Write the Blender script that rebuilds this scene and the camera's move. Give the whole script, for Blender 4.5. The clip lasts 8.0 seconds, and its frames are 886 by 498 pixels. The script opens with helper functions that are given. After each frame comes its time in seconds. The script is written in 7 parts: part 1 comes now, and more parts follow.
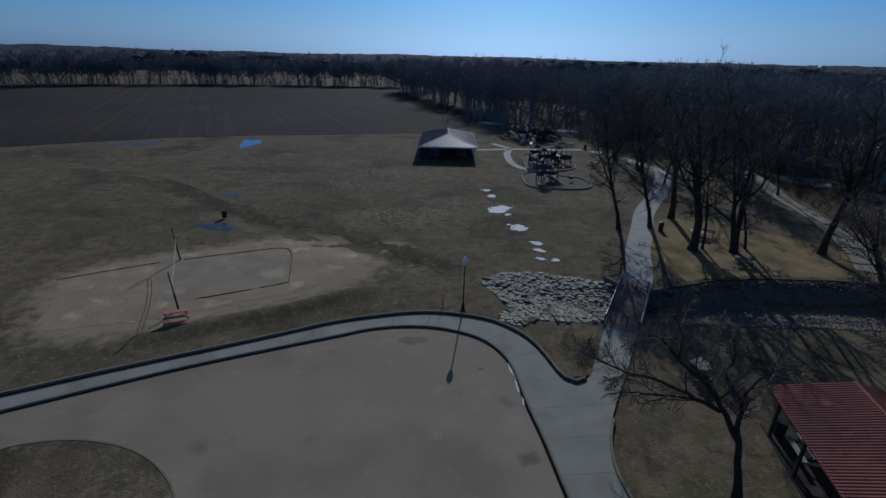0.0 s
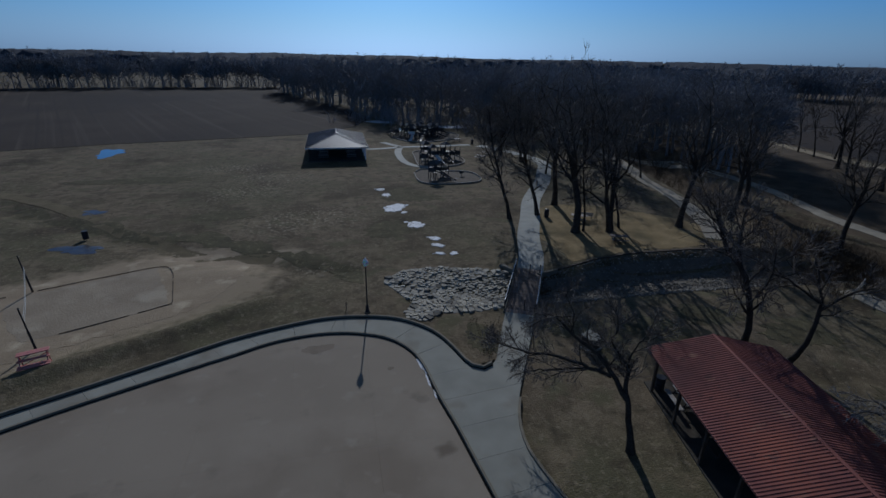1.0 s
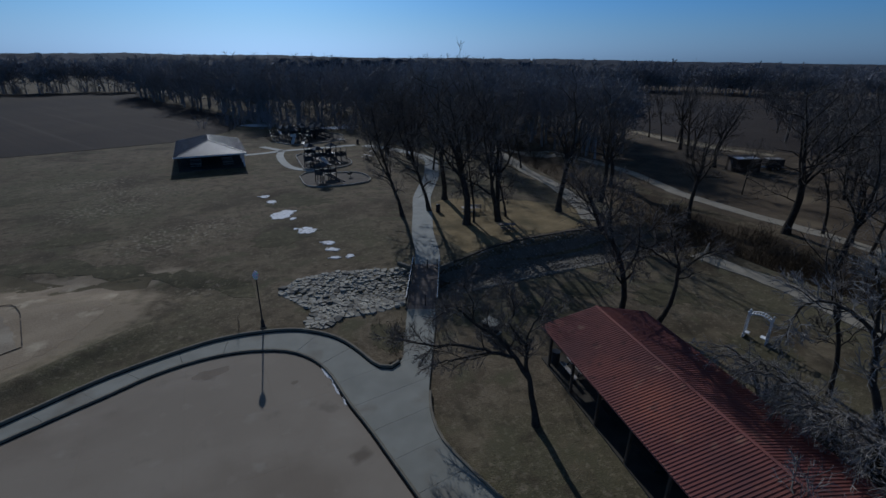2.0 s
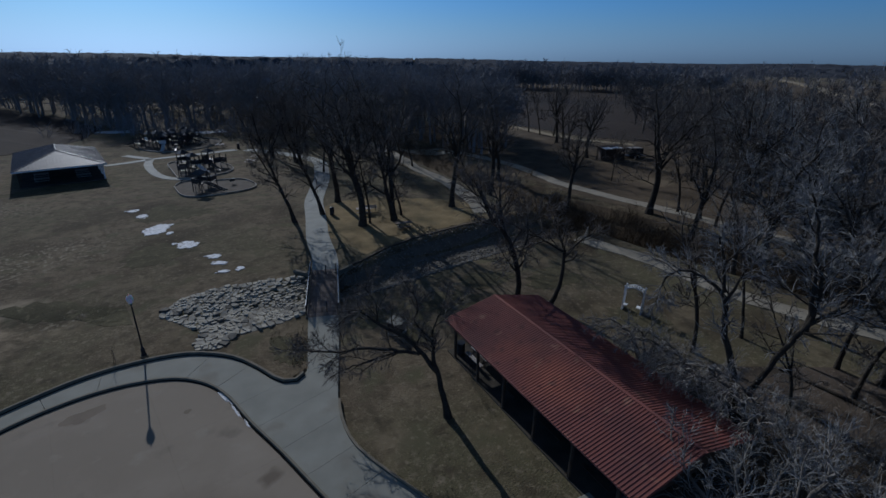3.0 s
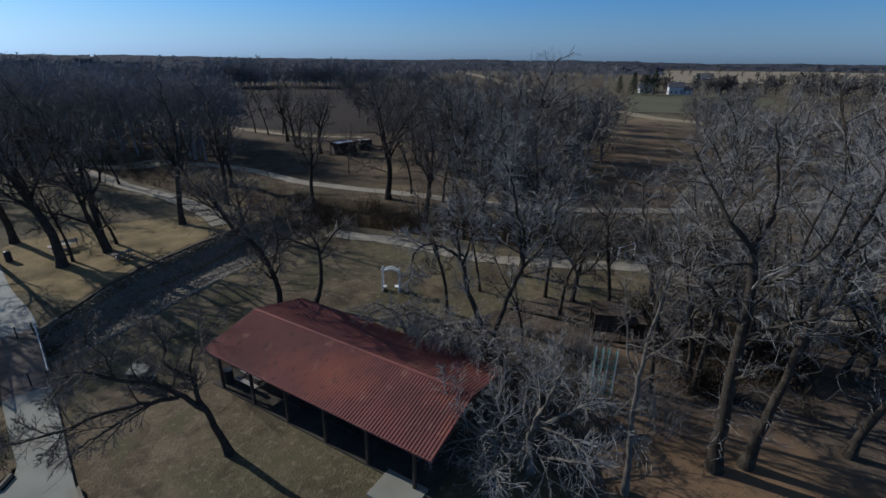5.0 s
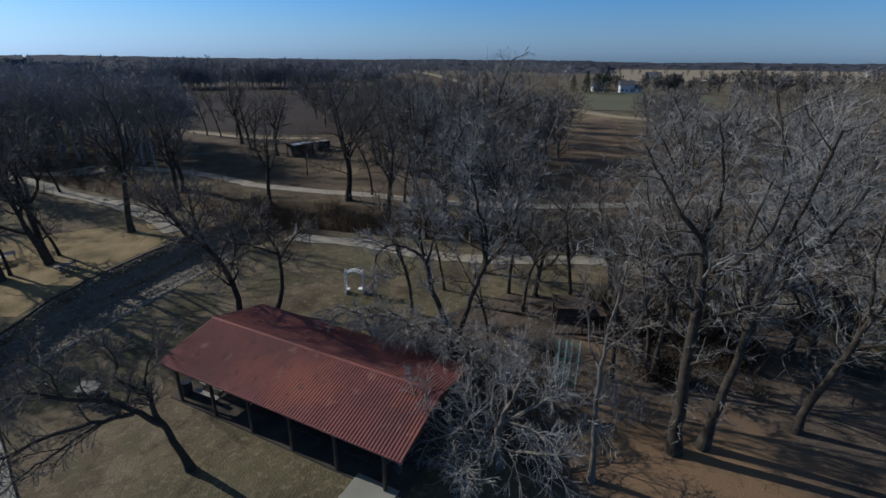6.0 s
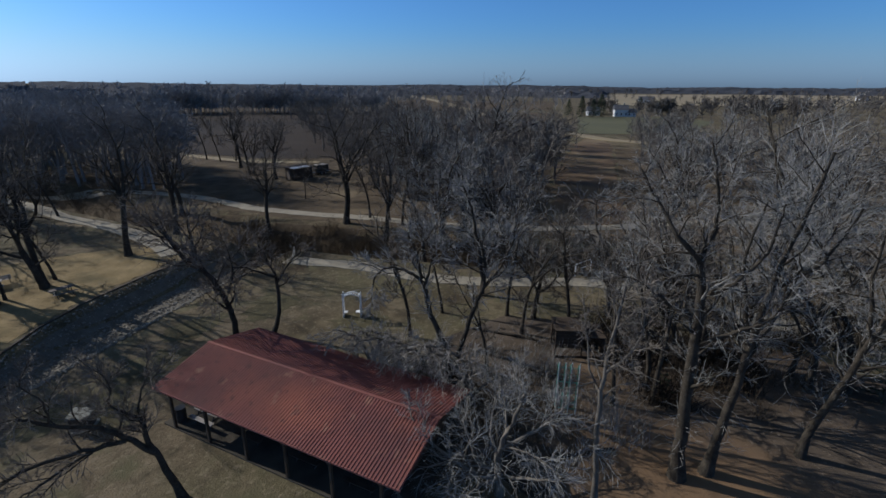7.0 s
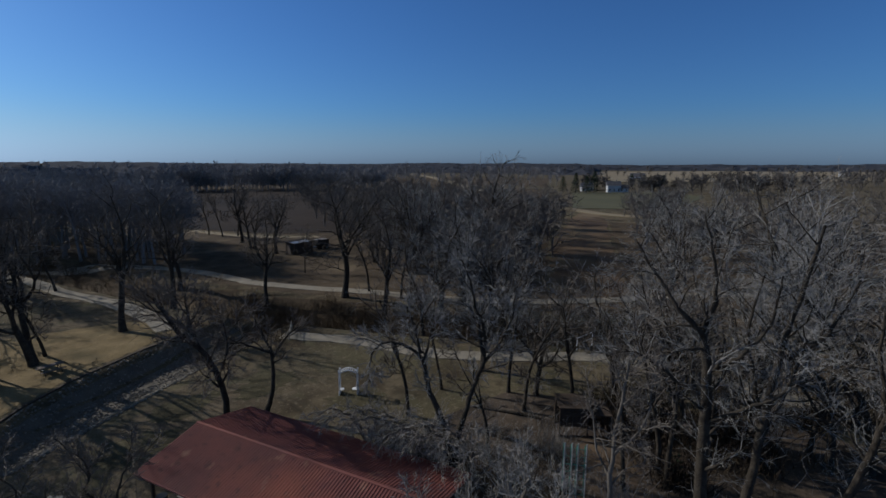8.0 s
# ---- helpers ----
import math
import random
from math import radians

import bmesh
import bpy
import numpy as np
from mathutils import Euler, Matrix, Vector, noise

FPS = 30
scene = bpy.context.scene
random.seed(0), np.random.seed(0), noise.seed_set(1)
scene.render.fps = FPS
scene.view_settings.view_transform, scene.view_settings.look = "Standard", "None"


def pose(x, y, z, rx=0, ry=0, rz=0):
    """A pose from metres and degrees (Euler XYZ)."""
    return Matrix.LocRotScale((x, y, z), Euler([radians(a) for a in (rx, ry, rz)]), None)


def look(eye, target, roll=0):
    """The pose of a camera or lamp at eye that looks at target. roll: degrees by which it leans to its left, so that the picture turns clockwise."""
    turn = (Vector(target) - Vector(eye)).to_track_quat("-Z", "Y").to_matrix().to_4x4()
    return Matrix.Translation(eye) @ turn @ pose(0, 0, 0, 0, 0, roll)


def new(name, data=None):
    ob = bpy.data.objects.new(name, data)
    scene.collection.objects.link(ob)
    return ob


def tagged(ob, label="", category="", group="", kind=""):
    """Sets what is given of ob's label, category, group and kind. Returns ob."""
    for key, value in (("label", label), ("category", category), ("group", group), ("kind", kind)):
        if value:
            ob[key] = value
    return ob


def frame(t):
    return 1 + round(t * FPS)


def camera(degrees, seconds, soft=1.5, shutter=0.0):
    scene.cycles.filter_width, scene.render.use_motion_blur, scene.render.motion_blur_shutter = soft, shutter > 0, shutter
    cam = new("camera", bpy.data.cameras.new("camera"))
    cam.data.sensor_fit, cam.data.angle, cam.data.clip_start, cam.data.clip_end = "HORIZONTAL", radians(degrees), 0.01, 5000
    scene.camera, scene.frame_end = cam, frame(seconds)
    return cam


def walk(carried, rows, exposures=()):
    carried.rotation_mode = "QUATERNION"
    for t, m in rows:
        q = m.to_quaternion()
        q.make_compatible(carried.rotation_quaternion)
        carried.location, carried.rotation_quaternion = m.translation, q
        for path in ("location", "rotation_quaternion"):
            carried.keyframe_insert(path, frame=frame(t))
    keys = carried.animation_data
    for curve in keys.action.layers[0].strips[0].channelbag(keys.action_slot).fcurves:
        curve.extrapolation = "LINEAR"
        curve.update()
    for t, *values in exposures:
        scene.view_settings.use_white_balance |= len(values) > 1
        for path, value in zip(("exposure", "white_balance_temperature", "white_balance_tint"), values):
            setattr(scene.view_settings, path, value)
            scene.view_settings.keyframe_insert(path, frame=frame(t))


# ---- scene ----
# ---- camera and walk: a drone hovering 18.5 m up, turning to the right, then tilting up ----
EYE_Z = 18.5
cam = camera(85.85, 8.0, soft=1.55)


def shot(yaw, pitch, roll):
    return pose(0, 0, EYE_Z, 90 + pitch, 0, -yaw) @ pose(0, 0, 0, 0, 0, roll)


walk(cam, [
    (0.0, shot(0.0, -22.01, 1.45)),
    (0.5, shot(6.84, -22.01, 1.5)),
    (1.0, shot(12.99, -21.9, 1.22)),
    (1.5, shot(20.01, -21.87, 0.85)),
    (3.0, shot(39.45, -21.76, 0.82)),
    (3.5, shot(47.73, -21.75, 0.9)),
    (4.0, shot(55.5, -21.71, 0.74)),
    (4.5, shot(63.18, -21.72, 0.66)),
    (5.0, shot(70.51, -21.73, 0.66)),
    (5.2, shot(73.05, -21.73, 0.64)),
    (6.3, shot(75.35, -21.73, 0.53)),
    (6.5, shot(75.38, -21.7, 0.51)),
    (7.0, shot(75.54, -19.03, 0.4)),
    (7.5, shot(75.56, -14.49, 0.29)),
    (8.0, shot(75.63, -10.22, 0.17)),
], exposures=[(0.0, -0.40, 5450, 10), (1.5, -0.42, 5450, 10), (3.0, -0.34, 5500, 10), (3.5, -0.17, 5550, 10), (4.0, 0.05, 5780, 10), (5.0, 0.44, 5990, 10), (6.5, 0.62, 6140, 10), (7.0, 0.57, 6140, 10), (7.5, 0.28, 6180, 11), (8.0, 0.05, 6200, 11)])

# ---- world and sun ----
SUN_AZ, SUN_EL = 7.2, 26.6          # degrees to the right of +y, and above the horizon
world = bpy.data.worlds.new("winter_sky")
scene.world = world
world.use_nodes = True
wn = world.node_tree
sky = wn.nodes.new("ShaderNodeTexSky")
sky.sky_type = "NISHITA"
sky.sun_disc = False
sky.sun_elevation, sky.sun_rotation = radians(SUN_EL), radians(SUN_AZ)
sky.air_density, sky.dust_density, sky.ozone_density = 1.0, 0.6, 4.0
back = wn.nodes["Background"]
back.inputs["Strength"].default_value = 0.049
deep = wn.nodes.new("ShaderNodeMix")
deep.data_type, deep.blend_type = "RGBA", "MULTIPLY"
deep.inputs["Factor"].default_value = 1.0
wn.links.new(sky.outputs["Color"], deep.inputs["A"])
around, parts = wn.nodes.new("ShaderNodeTexCoord"), wn.nodes.new("ShaderNodeSeparateXYZ")
wn.links.new(around.outputs["Generated"], parts.inputs["Vector"])
high = wn.nodes.new("ShaderNodeMapRange")               # the blue is deepest over the fields and pales overhead
high.inputs["From Min"].default_value, high.inputs["From Max"].default_value = 0.36, 0.80
wn.links.new(parts.outputs["Z"], high.inputs["Value"])
veil = wn.nodes.new("ShaderNodeMix")
veil.data_type = "RGBA"
veil.inputs["A"].default_value, veil.inputs["B"].default_value = (0.56, 0.98, 1.50, 1), (1.32, 1.05, 0.74, 1)
wn.links.new(high.outputs["Result"], veil.inputs["Factor"])
wn.links.new(veil.outputs["Result"], deep.inputs["B"])
# thin pale haze that lies along the whole horizon
low = wn.nodes.new("ShaderNodeMapRange")
low.interpolation_type = "SMOOTHERSTEP"
low.inputs["From Min"].default_value, low.inputs["From Max"].default_value = -0.02, 0.13
low.inputs["To Min"].default_value, low.inputs["To Max"].default_value = 0.75, 0.0
wn.links.new(parts.outputs["Z"], low.inputs["Value"])
haze = wn.nodes.new("ShaderNodeMix")
haze.data_type = "RGBA"
grey, pale = wn.nodes.new("ShaderNodeRGBToBW"), wn.nodes.new("ShaderNodeMix")
pale.data_type, pale.blend_type = "RGBA", "MULTIPLY"
pale.inputs["Factor"].default_value = 1.0
pale.inputs["B"].default_value = (0.73, 1.05, 1.56, 1)
wn.links.new(deep.outputs["Result"], grey.inputs["Color"])
wn.links.new(grey.outputs["Val"], pale.inputs["A"])
wn.links.new(pale.outputs["Result"], haze.inputs["B"])
wn.links.new(low.outputs["Result"], haze.inputs["Factor"])
wn.links.new(deep.outputs["Result"], haze.inputs["A"])
wn.links.new(haze.outputs["Result"], back.inputs["Color"])

to_sun = Vector((math.sin(radians(SUN_AZ)) * math.cos(radians(SUN_EL)),
                 math.cos(radians(SUN_AZ)) * math.cos(radians(SUN_EL)), math.sin(radians(SUN_EL))))
sun = new("sun", bpy.data.lights.new("sun", "SUN"))
sun.data.energy, sun.data.angle, sun.data.color = 2.75, radians(0.5), (1.0, 0.95, 0.87)
sun.matrix_world = look(to_sun * 300, (0, 0, 0))


# ---- materials ----
def material(name, dark, light, rough=0.9, scale=4.0, fine=60.0, bump=0.3, metal=0.0, spread=0.5, per_object=0.0, island=0.0, depth=0.02, spec=0.3):
    """Two scales of noise between two colours, with a fine relief."""
    m = bpy.data.materials.new(name)
    m.use_nodes = True
    n, l = m.node_tree.nodes, m.node_tree.links
    b = n["Principled BSDF"]
    b.inputs["Roughness"].default_value, b.inputs["Metallic"].default_value = rough, metal
    b.inputs["Specular IOR Level"].default_value = spec
    pos = n.new("ShaderNodeNewGeometry")
    big, small = n.new("ShaderNodeTexNoise"), n.new("ShaderNodeTexNoise")
    for node, s, d in ((big, scale, 6.0), (small, fine, 3.0)):
        node.inputs["Scale"].default_value, node.inputs["Detail"].default_value = s, d
        l.new(pos.outputs["Position"], node.inputs["Vector"])
    mixf = n.new("ShaderNodeMath")
    mixf.operation = "MULTIPLY_ADD"
    l.new(small.outputs["Fac"], mixf.inputs[0])
    mixf.inputs[1].default_value = 0.45
    half = n.new("ShaderNodeMath")
    half.operation = "MULTIPLY"
    l.new(big.outputs["Fac"], half.inputs[0])
    half.inputs[1].default_value = 0.75
    l.new(half.outputs[0], mixf.inputs[2])
    last = mixf.outputs[0]
    if per_object or island:
        src = n.new("ShaderNodeObjectInfo").outputs["Random"] if per_object else pos.outputs["Random Per Island"]
        add = n.new("ShaderNodeMath")
        add.operation = "MULTIPLY_ADD"
        l.new(src, add.inputs[0])
        add.inputs[1].default_value = per_object or island
        sub = n.new("ShaderNodeMath")
        sub.operation = "SUBTRACT"
        l.new(last, sub.inputs[0])
        sub.inputs[1].default_value = (per_object or island) / 2
        l.new(sub.outputs[0], add.inputs[2])
        last = add.outputs[0]
    ramp = n.new("ShaderNodeMapRange")
    ramp.inputs["From Min"].default_value, ramp.inputs["From Max"].default_value = 0.6 - spread / 2, 0.6 + spread / 2
    l.new(last, ramp.inputs["Value"])
    col = n.new("ShaderNodeMix")
    col.data_type = "RGBA"
    col.inputs["A"].default_value, col.inputs["B"].default_value = (*dark, 1), (*light, 1)
    l.new(ramp.outputs["Result"], col.inputs["Factor"])
    l.new(col.outputs["Result"], b.inputs["Base Color"])
    if bump:
        bp = n.new("ShaderNodeBump")
        bp.inputs["Strength"].default_value, bp.inputs["Distance"].default_value = bump, depth
        l.new(small.outputs["Fac"], bp.inputs["Height"])
        l.new(bp.outputs["Normal"], b.inputs["Normal"])
    return m


def tint(m, colour, scale, low, high, seed=0.0, stretch=(1, 1, 1), turn=0.0):
    """Lay a stain of another colour over a material, where a third noise is high."""
    n, l = m.node_tree.nodes, m.node_tree.links
    b = n["Principled BSDF"]
    old = b.inputs["Base Color"].links[0].from_socket
    pos, mp, t = n.new("ShaderNodeNewGeometry"), n.new("ShaderNodeMapping"), n.new("ShaderNodeTexNoise")
    mp.vector_type = "TEXTURE"
    mp.inputs["Location"].default_value = (seed, seed * 1.7, 0)
    mp.inputs["Rotation"].default_value = (0, 0, radians(turn))
    mp.inputs["Scale"].default_value = stretch
    l.new(pos.outputs["Position"], mp.inputs["Vector"])
    l.new(mp.outputs["Vector"], t.inputs["Vector"])
    t.inputs["Scale"].default_value, t.inputs["Detail"].default_value = scale, 5.0
    r = n.new("ShaderNodeMapRange")
    r.inputs["From Min"].default_value, r.inputs["From Max"].default_value = low, high
    l.new(t.outputs["Fac"], r.inputs["Value"])
    mx = n.new("ShaderNodeMix")
    mx.data_type = "RGBA"
    mx.inputs["B"].default_value = (*colour, 1)
    l.new(r.outputs["Result"], mx.inputs["Factor"])
    l.new(old, mx.inputs["A"])
    l.new(mx.outputs["Result"], b.inputs["Base Color"])
    return m


def zone(m, colour, cx, cy, hx, hy, turn=0.0, soft=0.5, scale=0.8, broken=0.8, speck=0.0):
    """Another ground colour inside a rounded rectangle, with an edge broken up by noise; speck thins it out to spots."""
    n, l = m.node_tree.nodes, m.node_tree.links
    b = n["Principled BSDF"]
    old = b.inputs["Base Color"].links[0].from_socket
    pos, mp, t, sep = n.new("ShaderNodeNewGeometry"), n.new("ShaderNodeMapping"), n.new("ShaderNodeTexNoise"), n.new("ShaderNodeSeparateXYZ")
    mp.vector_type = "TEXTURE"
    mp.inputs["Location"].default_value, mp.inputs["Rotation"].default_value, mp.inputs["Scale"].default_value = (cx, cy, 0), (0, 0, radians(turn)), (hx, hy, 1)
    l.new(pos.outputs["Position"], mp.inputs["Vector"])
    l.new(mp.outputs["Vector"], sep.inputs["Vector"])
    l.new(pos.outputs["Position"], t.inputs["Vector"])
    t.inputs["Scale"].default_value, t.inputs["Detail"].default_value = scale, 6.0

    def step(kind, a, c):
        q = n.new("ShaderNodeMath")
        q.operation = kind
        for k, v in enumerate((a, c)):
            if isinstance(v, (int, float)):
                q.inputs[k].default_value = v
            else:
                l.new(v, q.inputs[k])
        return q.outputs[0]

    far = step("ADD", step("POWER", step("ABSOLUTE", sep.outputs["X"], 0), 4.0), step("POWER", step("ABSOLUTE", sep.outputs["Y"], 0), 4.0))
    far = step("ADD", step("POWER", far, 0.25), step("MULTIPLY", step("SUBTRACT", t.outputs["Fac"], 0.5), broken))
    r = n.new("ShaderNodeMapRange")
    r.inputs["From Min"].default_value, r.inputs["From Max"].default_value = 1 + soft / 2, 1 - soft / 2
    l.new(far, r.inputs["Value"])
    amount = r.outputs["Result"]
    if speck:
        spot, gate = n.new("ShaderNodeTexNoise"), n.new("ShaderNodeMapRange")
        spot.inputs["Scale"].default_value, spot.inputs["Detail"].default_value = speck, 4.0
        l.new(pos.outputs["Position"], spot.inputs["Vector"])
        gate.inputs["From Min"].default_value, gate.inputs["From Max"].default_value = 0.54, 0.64
        l.new(spot.outputs["Fac"], gate.inputs["Value"])
        amount = step("MULTIPLY", amount, gate.outputs["Result"])
    mx = n.new("ShaderNodeMix")
    mx.data_type = "RGBA"
    mx.inputs["B"].default_value = (*colour, 1)
    l.new(amount, mx.inputs["Factor"])
    l.new(old, mx.inputs["A"])
    l.new(mx.outputs["Result"], b.inputs["Base Color"])
    return m


GRASS = material("winter_turf", (0.094, 0.070, 0.044), (0.206, 0.160, 0.103), 1.0, 0.5, 10.0, 0.65, depth=0.07, spread=0.40, spec=0.1)
tint(GRASS, (0.110, 0.096, 0.054), 0.05, 0.44, 0.62, 11)
tint(GRASS, (0.258, 0.2127, 0.1374), 9.0, 0.55, 0.8, 5)
tint(GRASS, (0.215, 0.172, 0.115), 2.0, 0.55, 0.74, 51)
tint(GRASS, (0.066, 0.050, 0.031), 0.10, 0.50, 0.66, 31)
tint(GRASS, (0.0506, 0.03966, 0.02651), 6.0, 0.54, 0.78, 17)
tint(GRASS, (0.18, 0.142, 0.088), 0.25, 0.53, 0.70, 23)
tint(GRASS, (0.080, 0.064, 0.040), 0.9, 0.50, 0.70, 71)
tint(GRASS, (0.112, 0.099, 0.056), 0.4, 0.54, 0.68, 91)
tint(GRASS, (0.25, 0.205, 0.132), 2.6, 0.56, 0.84, 83)
zone(GRASS, (0.30, 0.236, 0.155), -19.6, 38.4, 13.6, 7.6, 30, 0.22, 0.9, 0.55)
zone(GRASS, (0.30, 0.24, 0.16), -8.6, 45.9, 4.6, 1.3, 8, 0.5, 1.2, 0.9)
for px, py, qx, qy, qt in ((-9.5, 79, 6.5, 4.0, 0), (-12.6, 71, 5.5, 3.2, 10), (-17, 87.5, 6.0, 3.0, 0), (-1.2, 42.1, 2.6, 1.1, -10), (-4, 57, 7, 4, 20)):
    zone(GRASS, (0.285, 0.238, 0.164), px, py, qx, qy, qt, 0.9, 0.5, 0.9, 2.2)
CONCRETE = material("broom_finished_concrete", (0.206, 0.1989, 0.1623), (0.3065, 0.2959, 0.2456), 0.9, 0.6, 40, 0.25, per_object=0.12, depth=0.01)
tint(CONCRETE, (0.1916, 0.1649, 0.1228), 0.35, 0.56, 0.75, 3)
LOT = material("worn_lot_concrete", (0.215, 0.174, 0.126), (0.292, 0.242, 0.180), 0.92, 0.12, 30, 0.2, per_object=0.03, depth=0.01)
tint(LOT, (0.185, 0.143, 0.100), 0.13, 0.52, 0.78, 8)
tint(LOT, (0.322, 0.270, 0.205), 0.16, 0.54, 0.80, 21)
tint(LOT, (0.172, 0.140, 0.102), 0.5, 0.62, 0.80, 61)
tint(LOT, (0.31, 0.268, 0.206), 0.8, 0.62, 0.82, 67)
zone(LOT, (0.160, 0.126, 0.090), 4.55, 18.1, 0.5, 0.35, 20, 0.9, 2.2, 1.1)
KERB = material("kerb_concrete", (0.1426, 0.1227, 0.08925), (0.2495, 0.2134, 0.153), 0.92, 1.5, 40, 0.3, depth=0.01)
PATH = material("path_concrete", (0.2219, 0.2195, 0.1926), (0.3402, 0.3406, 0.2958), 0.85, 0.7, 35, 0.25, per_object=0.12, depth=0.01)
SAND = material("damp_court_sand", (0.224, 0.167, 0.105), (0.367, 0.286, 0.185), 1.0, 0.4, 7, 0.7, depth=0.05)
tint(SAND, (0.449, 0.364, 0.244), 0.5, 0.56, 0.7, 14)
COURT = material("damp_grey_sand", (0.212, 0.166, 0.112), (0.335, 0.270, 0.188), 1.0, 0.4, 7, 0.7, depth=0.05)
tint(COURT, (0.3584, 0.2976, 0.2124), 0.3, 0.54, 0.66, 24)
GRAVEL = material("pale_trail_gravel", (0.20, 0.172, 0.128), (0.37, 0.328, 0.25), 1.0, 0.6, 12, 0.5)
FIELD = material("ploughed_soil", (0.031, 0.0225, 0.0175), (0.060, 0.0455, 0.034), 1.0, 0.05, 2.0, 0.8, depth=0.1, spec=0.1)
tint(FIELD, (0.082, 0.064, 0.052), 0.45, 0.54, 0.74, 3, (1, 90, 1), 25)
tint(FIELD, (0.030, 0.0235, 0.020), 0.012, 0.46, 0.62, 15)
tint(FIELD, (0.030, 0.0235, 0.0195), 0.9, 0.54, 0.74, 9, (1, 120, 1), 25)
STUBBLE = material("stubble_field", (0.196, 0.1512, 0.088), (0.322, 0.2592, 0.16), 1.0, 0.02, 0.8, 0.4)
WINTER_WHEAT = material("green_field", (0.080, 0.077, 0.036), (0.130, 0.122, 0.062), 1.0, 0.03, 1.0, 0.4)
BROWN_TRACK = material("bare_brown_soil", (0.085, 0.052, 0.029), (0.168, 0.112, 0.060), 1.0, 0.12, 3.0, 0.5)
tint(BROWN_TRACK, (0.19, 0.137, 0.075), 0.05, 0.52, 0.66, 7)
tint(BROWN_TRACK, (0.06, 0.036, 0.02), 0.08, 0.54, 0.66, 13)
WOOD_FLOOR = material("woodland_floor", (0.051, 0.0384, 0.0244), (0.138, 0.103, 0.0672), 1.0, 0.35, 9.0, 0.7, depth=0.05, spec=0.1)
tint(WOOD_FLOOR, (0.173, 0.133, 0.084), 0.12, 0.54, 0.7, 6)
LITTER = material("leaf_litter", (0.055, 0.043, 0.032), (0.150, 0.116, 0.086), 1.0, 0.5, 16.0, 0.7, depth=0.04, spec=0.1)
tint(LITTER, (0.17, 0.118, 0.076), 0.14, 0.52, 0.68, 33)
tint(LITTER, (0.046, 0.038, 0.030), 0.22, 0.52, 0.66, 44)
tint(LITTER, (0.23, 0.18, 0.13), 4.0, 0.60, 0.74, 55)
zone(LITTER, (0.20, 0.128, 0.074), 19.6, -7.5, 4.6, 5.0, 0, 0.7, 0.5, 0.9)
SNOW = material("old_snow", (0.5, 0.5, 0.5), (0.86, 0.86, 0.87), 0.8, 2.0, 9, 0.6, depth=0.04)
tint(SNOW, (0.16, 0.13, 0.085), 3.0, 0.56, 0.66, 4)
STONE = material("limestone_riprap", (0.10, 0.088, 0.07), (0.43, 0.39, 0.31), 0.9, 1.2, 14, 0.6, per_object=0.55, spread=0.7)
STONE_DARK = material("grey_riprap", (0.12, 0.106, 0.084), (0.30, 0.27, 0.22), 0.9, 1.2, 14, 0.6, island=0.35)
MUD = material("gravelly_channel_bed", (0.085, 0.074, 0.058), (0.20, 0.178, 0.142), 0.95, 0.8, 10, 0.8, depth=0.05)
BARK = material("grey_brown_bark", (0.020, 0.0165, 0.013), (0.088, 0.074, 0.057), 0.95, 2.5, 16, 1.0, depth=0.06, spec=0.15)
# TWIG and PALE_TWIG are coloured paler to paint sunlight on the crowns
TWIG = material("sunlit_grey_twigs", (0.126, 0.120, 0.111), (0.335, 0.325, 0.304), 0.85, 0.5, 20, 0.0, spec=0.25)
PALE_TWIG = material("sunlit_brown_twigs", (0.20, 0.178, 0.150), (0.42, 0.385, 0.335), 0.85, 0.5, 20, 0.0, spec=0.2)
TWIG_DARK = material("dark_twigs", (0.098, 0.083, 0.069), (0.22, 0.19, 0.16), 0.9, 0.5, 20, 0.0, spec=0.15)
# branch colour lifted to paint in the pale haze over distant woods
WOODS = material("hazed_woodland_branches", (0.155, 0.147, 0.142), (0.32, 0.304, 0.294), 1.0, 0.02, 0.6, 0.0, island=0.3, spec=0.1)
GREY_WOODS = material("grey_brown_branches", (0.075, 0.066, 0.058), (0.19, 0.17, 0.15), 1.0, 0.02, 0.6, 0.0, island=0.3, spec=0.1)
PALE_BARK = material("grey_flaking_bark", (0.07, 0.06, 0.048), (0.20, 0.176, 0.148), 0.9, 1.2, 12, 0.6)
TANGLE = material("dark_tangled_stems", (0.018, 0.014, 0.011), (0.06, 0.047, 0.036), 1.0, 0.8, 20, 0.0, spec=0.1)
BRUSH = material("dry_brush", (0.051, 0.0374, 0.0235), (0.133, 0.0985, 0.063), 1.0, 0.8, 20, 0.0, spec=0.1)
EVERGREEN = material("evergreen_needles", (0.012, 0.024, 0.010), (0.04, 0.06, 0.025), 0.9, 0.8, 10, 0.0, island=0.4)
RED_ROOF = material("red_ribbed_steel", (0.202, 0.073, 0.060), (0.246, 0.091, 0.075), 0.8, 0.5, 30, 0.1, per_object=0.2, depth=0.005, spec=0.2)
tint(RED_ROOF, (0.155, 0.066, 0.060), 0.22, 0.48, 0.66, 2)
tint(RED_ROOF, (0.34, 0.118, 0.078), 0.16, 0.52, 0.68, 47)
tint(RED_ROOF, (0.13, 0.056, 0.050), 2.2, 0.58, 0.75, 12)
tint(RED_ROOF, (0.33, 0.17, 0.115), 1.1, 0.63, 0.76, 40)
GREY_ROOF = material("brown_ribbed_steel", (0.062, 0.054, 0.060), (0.125, 0.112, 0.122), 0.45, 0.6, 30, 0.1, metal=0.0, per_object=0.1, depth=0.005, spec=0.35)
